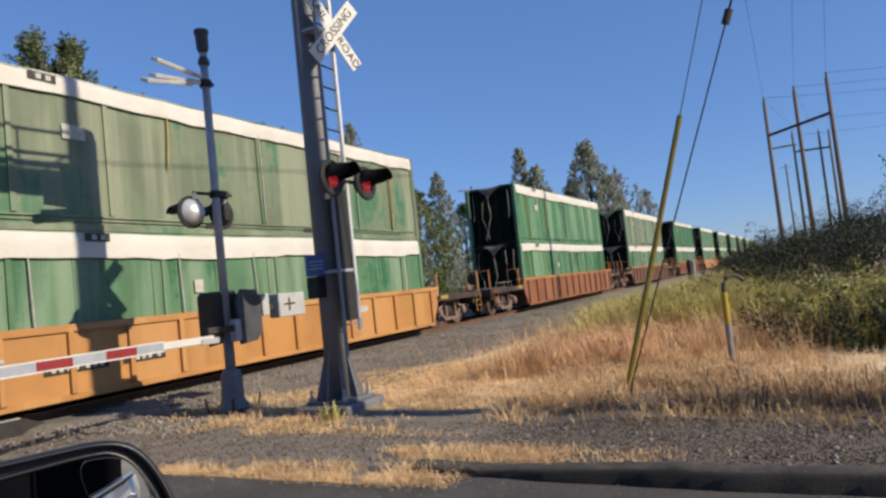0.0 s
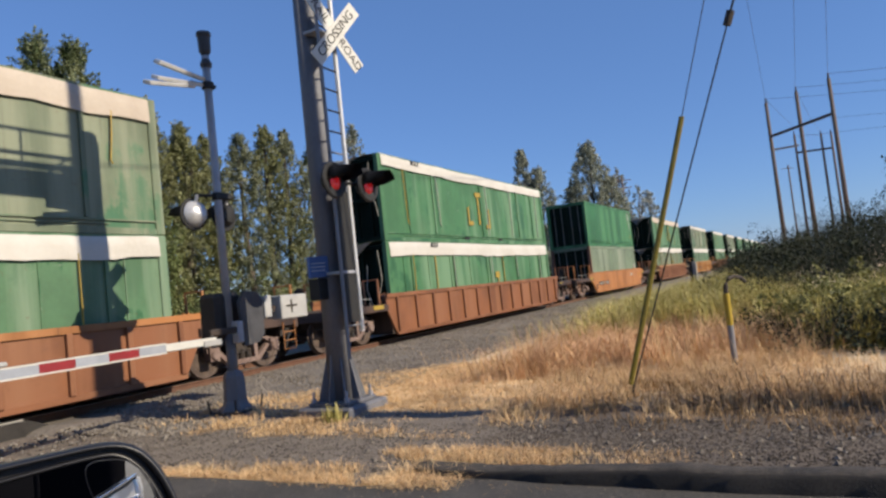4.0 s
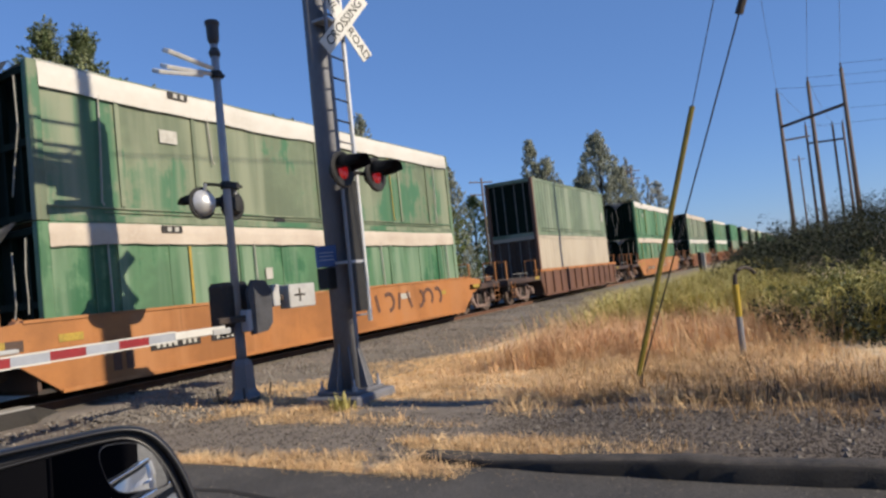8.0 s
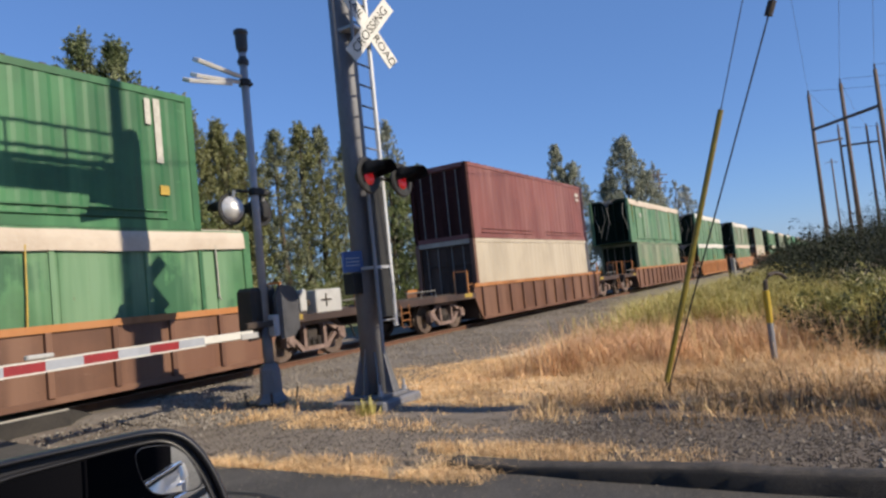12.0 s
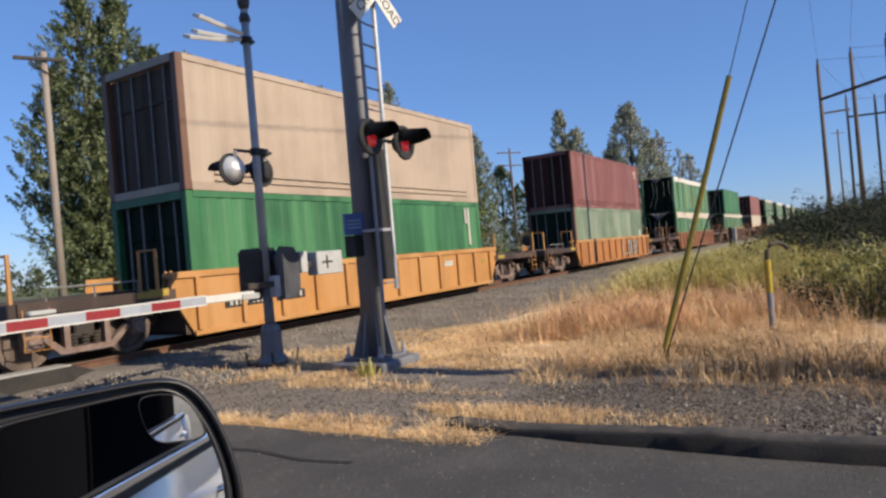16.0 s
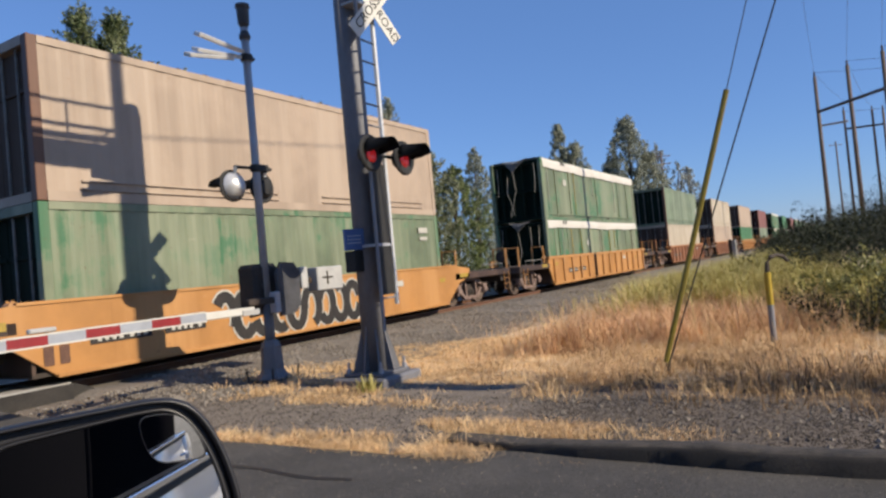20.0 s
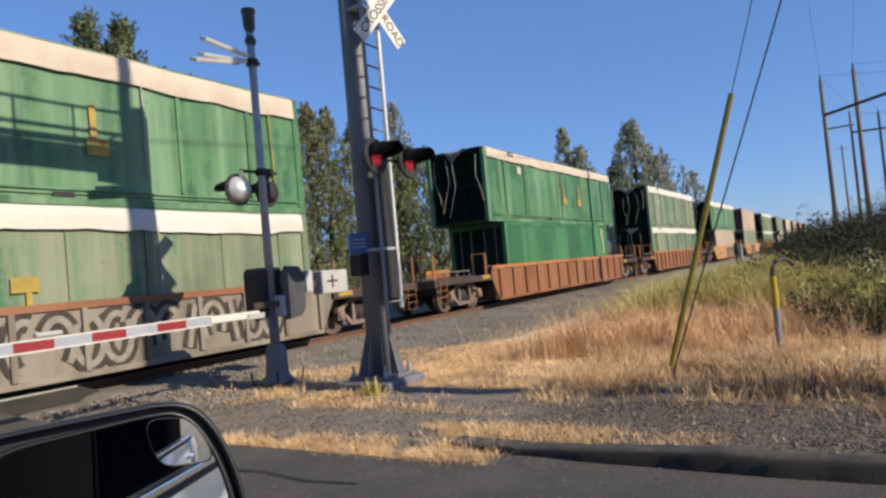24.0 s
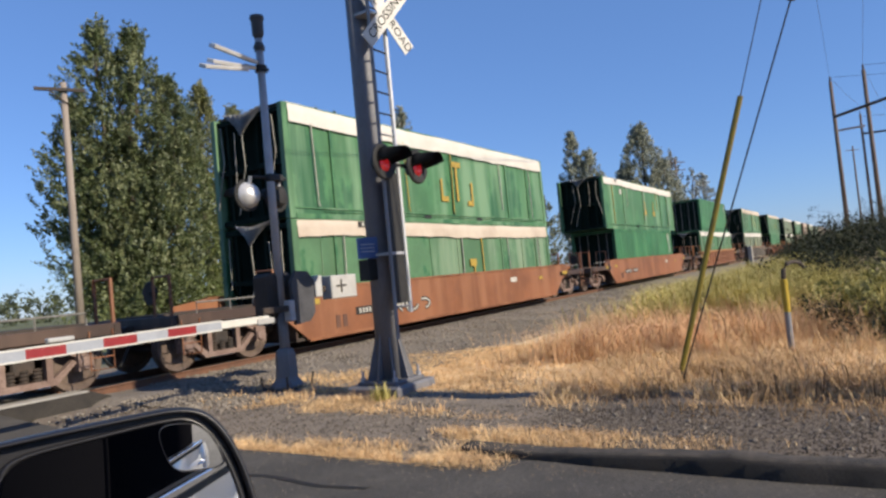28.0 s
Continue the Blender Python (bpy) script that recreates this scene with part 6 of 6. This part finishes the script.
for k, (x, y, h, w, kind) in enumerate(ROW):
    tree(x, y, h, 1.18 * w, (LEAF_PALE, LEAF_OLIVE, LEAF_MID)[kind], f"slender {('silvery-green', 'yellow-olive', 'green')[kind]} poplar {FAR_SIDE}", 5 + k, 760, 40, 0.08, 0.02)
tree(49.4, 34.0, 16.9, 1.8, LEAF_FAR_HAZED, f"narrow grey-green tree {FAR_SIDE}", 21, 420, 36, 0.09, 0.03)
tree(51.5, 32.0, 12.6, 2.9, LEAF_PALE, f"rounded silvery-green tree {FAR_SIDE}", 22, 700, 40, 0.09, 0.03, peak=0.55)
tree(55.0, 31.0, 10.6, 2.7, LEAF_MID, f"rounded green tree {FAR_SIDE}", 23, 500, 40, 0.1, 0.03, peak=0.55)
tree(60.5, 31.5, 13.2, 1.9, LEAF_FAR_HAZED, f"narrow grey-green tree {FAR_SIDE}", 24, 380, 36, 0.1, 0.03)
tree(76.4, 27.4, 17.0, 3.1, LEAF_FAR_HAZED, f"leaning olive-grey tree {FAR_SIDE}", 25, 900, 40, 0.11, 0.06, ((-0.25, 1.0, 0.62), (0.35, 0.86, 0.75)), 0.42, 0.42)
tree(80.2, 21.2, 16.9, 4.6, LEAF_FAR_HAZED, f"broad conical olive-grey tree {FAR_SIDE}", 26, 1500, 42, 0.11, 0.06, ((0.0, 1.0, 0.85), (-0.45, 0.72, 0.55), (0.5, 0.74, 0.6)), 0.40, 0.46)
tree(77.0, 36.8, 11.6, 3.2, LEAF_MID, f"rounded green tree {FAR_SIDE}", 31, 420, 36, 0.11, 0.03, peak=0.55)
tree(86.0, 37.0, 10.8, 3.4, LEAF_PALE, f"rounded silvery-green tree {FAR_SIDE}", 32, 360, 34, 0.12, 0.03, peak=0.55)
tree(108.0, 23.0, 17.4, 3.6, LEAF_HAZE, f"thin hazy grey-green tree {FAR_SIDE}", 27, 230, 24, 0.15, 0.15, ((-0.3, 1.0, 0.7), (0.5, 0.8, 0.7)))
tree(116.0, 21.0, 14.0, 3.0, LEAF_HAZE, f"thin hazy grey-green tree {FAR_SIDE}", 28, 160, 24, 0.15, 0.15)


def thicket(name, pts, mat, label, category, rng, per=60, size=0.08, fat=0.4):
    """Undergrowth: heaps of short leafy shoots that stand on the ground."""
    p = np.repeat(np.array(pts), 6, axis=0)
    n = len(p)
    start = p * np.array([1, 1, 0]) + rng.normal(size=(n, 3)) * np.array([0.45, 0.45, 0])
    start[:, 2] = p[:, 2] * rng.uniform(0.05, 0.75, n)
    ways = unit(rng.normal(size=(n, 3)) * 0.6 + np.array([0, 0, 0.8]))
    pl, nn, ww = sprays(start, ways, p[:, 2] * rng.uniform(0.2, 0.5, n), fat * (0.5 + 0.2 * p[:, 2]) * rng.uniform(0.6, 1.3, n), per, rng)
    pl[:, 2] = np.maximum(pl[:, 2], 0.0)
    return tagged(new(name, leaf_mesh(name, pl, nn, size, rng, mat, 0.45, ww)), label, category, kind="stuff")


r1 = np.random.default_rng(21)
thicket("undergrowth", [(x, 33.0 + r1.uniform(-2, 2) - 0.05 * (x - 20), r1.uniform(1.8, 5.0)) for x in np.linspace(18.5, 66, 90)], LEAF_MID, "dense green undergrowth below the poplars", "undergrowth", r1, 34, 0.09, 0.55)
thicket("far_bushes", [(x, 28.0 + r1.uniform(-3, 3), r1.uniform(1.5, 3.5)) for x in np.linspace(62, 150, 60)], LEAF_LOW, "distant green scrub along the track", "undergrowth", r1, 22, 0.16, 0.6)
thicket("far_trees", [(x, 150 + r1.uniform(-15, 15), r1.uniform(4, 9)) for x in np.linspace(-40, 190, 110)], LEAF_LOW, "far line of low trees on the horizon", "undergrowth", r1, 26, 0.5, 0.9)
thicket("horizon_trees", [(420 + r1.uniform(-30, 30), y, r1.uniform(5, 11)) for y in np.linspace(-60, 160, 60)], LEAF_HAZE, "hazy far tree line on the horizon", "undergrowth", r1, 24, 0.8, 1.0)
bram = []
while len(bram) < 420:
    x = r1.uniform(16.5, 70)
    edge = 0.088 * x - 0.15 - (0.5 if x < 18 else 0) * (18 - x) / 3
    y = edge - r1.uniform(0, 8)
    bram.append((x, y, min(3.6, 1.55 + 0.30 * (edge - y)) * r1.uniform(0.8, 1.15)))
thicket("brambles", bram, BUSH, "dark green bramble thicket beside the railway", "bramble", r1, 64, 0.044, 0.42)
thicket("green_bush", [(r1.uniform(12.4, 17.5), r1.uniform(-3.2, 0.7), r1.uniform(0.7, 1.3)) for _ in range(60)], BUSH_LIGHT, "yellow-green weedy bush beside the brambles", "bush", r1, 44, 0.040, 0.26)
# added where deep shade lies; the near-black leaves paint that shade in
thicket("dark_weeds", [(r1.uniform(11.4, 13.8), r1.uniform(-3.2, 0.35), r1.uniform(0.35, 0.75)) for _ in range(95)], BUSH, "low weeds darkened to stand in for shade under the bush", "weeds", r1, 50, 0.035, 0.35)


def blades(name, spots, mat, label, rng, width=0.007, bend=0.35):
    """Grass: (x, y, height) per blade, each of them two thin pieces that bend over."""
    s = np.array(spots)
    n = len(s)
    z = np.array([ground_height(x, y) for x, y, h in spots]) - 0.01
    a = rng.uniform(0, 6.283, n)
    dx, dy = np.cos(a), np.sin(a)
    b = rng.uniform(0.1, 1.0, n) * bend * s[:, 2]
    w = width * rng.uniform(0.6, 1.5, n)
    base = np.stack([s[:, 0], s[:, 1], z], 1)
    side = np.stack([-dy * w, dx * w, 0 * w], 1)
    mid = base + np.stack([dx * b * 0.3, dy * b * 0.3, s[:, 2] * 0.6], 1)
    tip = base + np.stack([dx * b, dy * b, s[:, 2] * (1 - 0.15 * bend)], 1)
    v = np.stack([base - side, base + side, mid + side * 0.8, mid - side * 0.8, tip], 1).reshape(-1, 3)
    faces = []
    for i in range(n):
        k = 5 * i
        faces += [(k, k + 1, k + 2, k + 3), (k + 3, k + 2, k + 4)]
    me = bpy.data.meshes.new(name)
    me.from_pydata(v.tolist(), [], faces)
    me.materials.append(mat)
    return tagged(new(name, me), label, "grass", kind="stuff")


def tufts(count, fx, fy, hmin, hmax, spread, per, rng, keep=lambda x, y: True):
    out = []
    while len(out) < count:
        x, y = fx(), fy()
        if not keep(x, y):
            continue
        h = rng.uniform(hmin, hmax)
        for _ in range(per):
            out.append((x + rng.normal() * spread, y + rng.normal() * spread, h * rng.uniform(0.25, 1.15)))
    return out


r2 = np.random.default_rng(33)


def patch(x, y, s=0.8, off=0.0):
    return noise.noise((x * s, y * s, 11.0 + off)) > -0.08


def rut(x, y):
    return -0.55 < x - 7.27 < 0.42 and 2.0 < y < 5.4 and r2.random() < 0.95


def gap(x, y):
    return 0.9 * noise.noise((x, y, 1))


def soft(d, k=3.0):
    """True more and more often as d grows from below to above nought."""
    return r2.random() < 1 / (1 + math.exp(-max(-30, min(30, d * k))))


def verge(x, y):
    return 7.9 - 1.6 * max(0, x - 11.4) + gap(x, y) - y


blades("kerb_straw", tufts(6000, lambda: r2.uniform(5.3, 5.8), lambda: r2.uniform(0.6, 4.6), 0.03, 0.13, 0.05, 9, r2, lambda x, y: patch(x, y, 1.0, 1) and soft(y - 1.9 + 0.9 * gap(2 * x, 2 * y), 3.5)), STRAW, "pale dry grass behind the kerb", r2, 0.0025, 1.7)
# mown straw by the road edge and on the flat
blades("verge_straw", tufts(15000, lambda: 4.62 + abs(r2.normal()) * 0.26, lambda: r2.uniform(0.8, 6.6), 0.03, 0.14, 0.05, 8, r2, lambda x, y: soft(y - 1.9 + 0.9 * gap(2 * x, 2 * y), 3.5) and (y > 2.6 or x > 5.3) and soft(5.58 - 0.25 * max(0, y - 2.8) + 0.25 * gap(3 * x, 3 * y) - x, 12) and patch(x, y, 1.2)), STRAW, "pale dry grass along the road edge", r2, 0.0024, 1.9)
blades("flat_straw", tufts(110000, lambda: r2.uniform(6.3, 12.6), lambda: r2.uniform(1.2, 8.2), 0.015, 0.085, 0.08, 7, r2, lambda x, y: not rut(x, y) and soft(verge(x, y)) and y > 3.0 - 0.5 * (x - 6.5) and (x > 7.5 or patch(x, y, 1.1)) and soft(noise.noise((x * 0.55, y * 0.55, 15)) + (0.25 if x > 8.4 else 0), 7)), STRAW, "short mown straw-coloured grass on the flat", r2, 0.004, 1.7)
blades("litter", tufts(2600, lambda: r2.uniform(4.42, 4.85), lambda: r2.uniform(1.7, 3.3), 0.01, 0.05, 0.06, 6, r2), WEED_BROWN, "brown dry litter washed against the kerb", r2, 0.005, 1.8)
blades("green_weed", tufts(150, lambda: r2.normal(7.12, 0.05), lambda: r2.normal(5.62, 0.05), 0.12, 0.3, 0.04, 8, r2), TALL_GREEN, "small green weed beside the mast footing", r2, 0.006, 0.8)
blades("mast_straw", tufts(2200, lambda: r2.uniform(6.4, 9.0), lambda: r2.uniform(4.2, 8.8), 0.05, 0.2, 0.05, 9, r2, lambda x, y: not rut(x, y) and patch(x, y, 1.3, 2)), STRAW, "dry grass tufts round the signal bases", r2, 0.004, 1.1)
blades("russet_grass", tufts(44000, lambda: r2.uniform(9.4, 15.0), lambda: r2.uniform(-0.3, 6.0), 0.12, 0.72, 0.12, 9, r2, lambda x, y: soft(4.55 + 0.6 * gap(x, y) - y, 4) and soft(y - 4.9 + 2.7 * (x - 10.0) + 1.5 * noise.noise((x * 0.9, y * 0.9, 3)), 2.2) and soft(noise.noise((x * 0.9, y * 0.9, 32)) + 0.15, 6)), RUSSET, "russet dead grass in a loose stand", r2, 0.0038, 1.8)
blades("tall_grass", tufts(62000, lambda: r2.uniform(11.8, 29), lambda: r2.uniform(-2.5, 7), 0.35, 1.2, 0.18, 9, r2, lambda x, y: soft(3.9 + 0.075 * (x - 13) - max(0, x - 22) * 0.35 + 0.9 * gap(x, y) - y, 3) and (x < 16.5 or y > 0.06 * x - 0.4) and soft(noise.noise((x * 0.7, y * 0.7, 18)) + 0.1, 6) and soft(x - 14.0 + 1.6 * max(0, 1.0 - y), 2)), TALL_GREEN, "tall yellow-green reed grass beside the brambles", r2, 0.006, 1.7)
blades("weeds", tufts(14000, lambda: r2.uniform(6.5, 9.4), lambda: r2.uniform(-2.5, 2.6), 0.05, 0.26, 0.11, 7, r2, lambda x, y: soft(x - 6.85 - 0.25 * max(0, y) + 0.5 * gap(x, y), 5) and soft(noise.noise((x * 1.3, y * 1.3, 20)) + 0.02, 7)), WEED_BROWN, "brown dried weeds beside the gravel", r2, 0.0035, 2.2)
blades("dead_stalks", tufts(900, lambda: r2.uniform(7.2, 9.2), lambda: r2.uniform(-2.2, 1.6), 0.15, 0.42, 0.07, 4, r2), STALK, "dark dead weed stalks beside the gravel", r2, 0.005, 1.0)
blades("dry_stand", tufts(25000, lambda: r2.uniform(6.9, 11.2), lambda: r2.uniform(-2.5, 3.4), 0.06, 0.34, 0.09, 8, r2, lambda x, y: soft(x - 7.8 + gap(x, y), 2.5) and soft(y - 0.2 + 0.8 * gap(x, y), 3) and soft(noise.noise((x * 0.8, y * 0.8, 24)) + 0.15, 7)), STRAW, "knee-high dry grass beside the gravel", r2, 0.0032, 2.1)
blades("tall_straw", tufts(9000, lambda: r2.uniform(10.0, 20), lambda: r2.uniform(0, 5.8), 0.35, 1.0, 0.22, 6, r2, lambda x, y: soft(5.2 + 0.06 * (x - 11) - y + 0.8 * gap(x, y), 4)), STRAW, "loose tall straw stems among the grass", r2, 0.003, 1.3)

# ---- own car: wing mirror and flank ----
def own_car():
    m, n, l, b = material("silver car paint", (0.80, 0.81, 0.84), 0.24, 0.35)
    b.inputs["Coat Weight"].default_value = 0.6
    silver = m
    m, n, l, b = material("mirror glass", (0.90, 0.91, 0.92), 0.015, 1.0)
    glass = m
    m, n, l, b = material("dark car window", (0.006, 0.006, 0.0075), 0.4, 0.0)
    b.inputs["Specular IOR Level"].default_value = 0.0
    b.inputs["IOR"].default_value = 1.0
    window = m
    m, n, l, b = material("chrome strip", (0.78, 0.78, 0.8), 0.12, 1.0)
    chrome = m
    m, n, l, b = material("black mirror shell", (0.012, 0.012, 0.015), 0.42, 0.0)
    shell = m
    t = thing("car", "silver car with a black wing mirror, seen from its window", "car")
    # the mirror: rim, bowl and glass, in a plane that faces back to the window
    at = MIRROR_AT
    shape = [(-0.215, -0.13), (-0.222, 0.0), (-0.210, 0.060), (-0.185, 0.084), (-0.10, 0.090), (0.0, 0.094), (0.06, 0.096), (0.092, 0.086), (0.115, 0.060), (0.135, 0.015), (0.150, -0.05), (0.150, -0.10), (0.12, -0.135), (-0.18, -0.150)]
    pane = [(-0.136, -0.115), (-0.142, 0.0), (-0.136, 0.050), (-0.118, 0.066), (-0.05, 0.072), (0.05, 0.080), (0.074, 0.074), (0.094, 0.054), (0.114, 0.012), (0.129, -0.05), (0.126, -0.10), (0.10, -0.118)]

    def resample(pts, n=48):
        """Rounded outline: corners cut twice, then even steps."""
        for _ in range(2):
            pts = [q for (x0, z0), (x1, z1) in zip(pts, pts[1:] + pts[:1]) for q in ((0.75 * x0 + 0.25 * x1, 0.75 * z0 + 0.25 * z1), (0.25 * x0 + 0.75 * x1, 0.25 * z0 + 0.75 * z1))]
        return pts

    outer, inner = resample(shape), resample(pane)

    def ring_of(bm, pts, scale, y):
        return [bm.verts.new((x * scale, y, z * scale)) for x, z in pts]

    bm = bmesh.new()
    rings = [ring_of(bm, outer, s, y) for s, y in ((0.945, 0.0), (0.97, -0.010), (1.0, -0.008), (1.02, 0.006), (1.02, 0.03), (0.96, 0.075), (0.78, 0.115), (0.4, 0.13))]
    for u, w in zip(rings, rings[1:]):
        for k in range(len(u)):
            bm.faces.new((u[k], u[(k + 1) % len(u)], w[(k + 1) % len(u)], w[k]))
    bm.faces.new(rings[-1])
    bm.faces.new(ring_of(bm, outer, 0.94, 0.010))
    bmesh.ops.recalc_face_normals(bm, faces=bm.faces[:])
    house = part("mirror_housing", bm, shell, t, "glossy black wing mirror housing", at=at, smooth=True)
    bm = bmesh.new()
    rings = [ring_of(bm, inner, s, y) for s, y in ((1.0, 0.004), (1.03, -0.004), (1.07, -0.002), (1.08, 0.009))]
    for u, w in zip(rings, rings[1:]):
        for k in range(len(u)):
            bm.faces.new((u[k], u[(k + 1) % len(u)], w[(k + 1) % len(u)], w[k]))
    bmesh.ops.recalc_face_normals(bm, faces=bm.faces[:])
    part("mirror_bezel", bm, shell, house, smooth=True)
    bm = bmesh.new()
    # the glass is set a little outward and down inside its housing
    def glass_y(x, z):
        return -0.006 + 0.0521 * x - 0.0425 * z

    bm.faces.new([bm.verts.new((x * 1.01, glass_y(x, z), z * 1.01)) for x, z in inner])
    part("mirror_glass", bm, glass, house, "reflecting mirror glass")
    # blind-spot inset: a small convex glass in the upper outer corner
    spot = resample([(0.036, 0.0755), (0.034, 0.060), (0.042, 0.030), (0.054, 0.015), (0.078, 0.012), (0.112, 0.0105), (0.109, 0.028), (0.102, 0.043), (0.094, 0.057), (0.078, 0.0725), (0.055, 0.0765)])
    bm = bmesh.new()
    mid_x, mid_z = 0.074, 0.045
    rings = []
    for q in (1.0, 0.8, 0.6, 0.4, 0.2):
        ring = []
        for x, z in spot:
            dx, dz = (x - mid_x) * q, (z - mid_z) * q
            ring.append(bm.verts.new((mid_x + dx, glass_y(mid_x + dx, mid_z + dz) - 0.0035 + 0.02 * dx - 0.02 * dz + 0.5 * (dx * dx + dz * dz) / 0.8, mid_z + dz)))
        rings.append(ring)
    for u, w in zip(rings, rings[1:]):
        for k in range(len(u)):
            bm.faces.new((u[k], u[(k + 1) % len(u)], w[(k + 1) % len(u)], w[k]))
    bm.faces.new(rings[-1])
    bmesh.ops.recalc_face_normals(bm, faces=bm.faces[:])
    part("blind_spot_glass", bm, glass, house, "small convex inset in the mirror glass", smooth=True)
    part("inset_rim", tube([(x, glass_y(x, z) - 0.002, z) for x, z in spot + spot[:1]], 0.0011, sides=5), shell, house)
    # flank, behind the camera: doors below the window line, dark windows above
    def flank(name, y0, y1, z0, z1, mat, x=-0.20, bulge=0.05):
        bm = bmesh.new()
        nz = 8
        a = []
        for y in (y0, y1):
            a.append([bm.verts.new((x + bulge * math.sin(math.pi * k / nz), y, z0 + (z1 - z0) * k / nz)) for k in range(nz + 1)])
            a.append([bm.verts.new((x - 0.06, y, z0 + (z1 - z0) * k / nz)) for k in range(nz + 1)])
        for u, w in ((0, 2), (1, 3), (0, 1), (2, 3)):
            for k in range(nz):
                bm.faces.new((a[u][k], a[u][k + 1], a[w][k + 1], a[w][k]))
        bmesh.ops.recalc_face_normals(bm, faces=bm.faces[:])
        return part(name, bm, mat, t, smooth=True)

    flank("front_door", -0.62, 0.60, 0.30, 0.966, silver)
    flank("rear_door", -2.16, -0.63, 0.30, 0.966, silver)
    flank("rear_fender", -2.6, -2.17, 0.35, 0.966, silver)
    flank("front_fender", 0.61, 1.9, 0.35, 0.95, silver)
    flank("front_window", -0.68, 0.95, 1.04, 1.60, window, -0.22, 0.01)
    flank("rear_window", -1.95, -0.72, 1.04, 1.60, window, -0.225, 0.01)
    flank("roof", -2.2, 0.6, 1.61, 1.70, silver, -0.34, 0.04)
    flank("pillar", -0.72, -0.68, 1.04, 1.60, window, -0.2205, 0.01)
    part("belt_strip", box(-0.20, -0.165, -2.3, 0.62, 1.004, 1.036, bevel=0.004), chrome, t)
    part("belt_rubber", box(-0.205, -0.170, -2.3, 0.62, 0.967, 1.003, bevel=0.004), BLACK, t, "black rubber below the chrome strip")
    for y in (-0.58, -2.12):
        part("door_handle", tube([(-0.165, y, 0.75), (-0.105, y + 0.03, 0.76), (-0.10, y + 0.16, 0.76), (-0.165, y + 0.2, 0.75)], 0.016, sides=8), chrome, t)
    def shell_of(name, prof, x0, x1, mat, label=""):
        return part(name, slab([(-y, z) for y, z in prof], x0, x1), mat, t, label, at=pose(0, 0, 0, 0, 0, -90))

    shell_of("body", [(-2.62, 0.34), (-2.66, 0.62), (-2.60, 0.98), (-2.0, 1.06), (-0.3, 1.10), (1.0, 1.08), (1.75, 0.99), (2.25, 0.80), (2.32, 0.55), (2.26, 0.30)], -1.88, -0.30, silver, "silver bodywork")
    shell_of("greenhouse", [(-2.05, 1.07), (-1.55, 1.56), (-0.1, 1.60), (0.35, 1.55), (1.05, 1.09)], -1.76, -0.34, BLACK, "dark cabin behind its windows")
    shell_of("roof_panel", [(-1.62, 1.565), (-1.5, 1.60), (-0.1, 1.64), (0.36, 1.59), (0.40, 1.565), (-0.1, 1.612)], -1.72, -0.38, silver)
    for y0, name in ((2.27, "headlight"), (-2.66, "tail_light")):
        for x in (-1.66, -0.55):
            part(name, box(x - 0.17, x + 0.17, y0 - 0.03, y0 + 0.06, 0.62, 0.76, bevel=0.02), ALU_BRIGHT if y0 > 0 else SIGN_RED, t)
    part("bumper", box(-1.86, -0.30, 2.24, 2.40, 0.30, 0.52, bevel=0.04), BLACK, t)
    part("bumper", box(-1.86, -0.30, -2.78, -2.62, 0.34, 0.56, bevel=0.04), BLACK, t)
    part("mirror_arm", tube([(-0.16, 0.72, 1.02), (0.2, 0.80, 1.12), (0.36, 0.86, 1.22)], 0.035, 0.03, 8), shell, t)
    for y in (-1.75, 1.3):
        for x in (-0.34, -1.84):
            w = part("wheel", lathe([(0.1, -0.1), (0.3, -0.1), (0.32, -0.05), (0.32, 0.08), (0.3, 0.1), (0.1, 0.1)], "x", (x, y, 0.32)), BLACK, t)
            part("rim", lathe([(0.03, -0.112), (0.19, -0.106), (0.21, -0.09), (0.21, 0.09), (0.19, 0.106), (0.03, 0.112)], "x", (x, y, 0.32)), ALU, w)

MIRROR_CENTRE = (0.508, 0.812, 1.315)


def mirror_pose():
    centre, normal = Vector(MIRROR_CENTRE), Vector((-0.50, -0.855, 0.10)).normalized()
    back = -normal
    right = back.cross(Vector((0, 0, 1))).normalized()
    up = right.cross(back)
    return Matrix(((right.x, back.x, up.x, centre.x), (right.y, back.y, up.y, centre.y), (right.z, back.z, up.z, centre.z), (0, 0, 0, 1)))


MIRROR_AT = mirror_pose()
own_car()

motions()
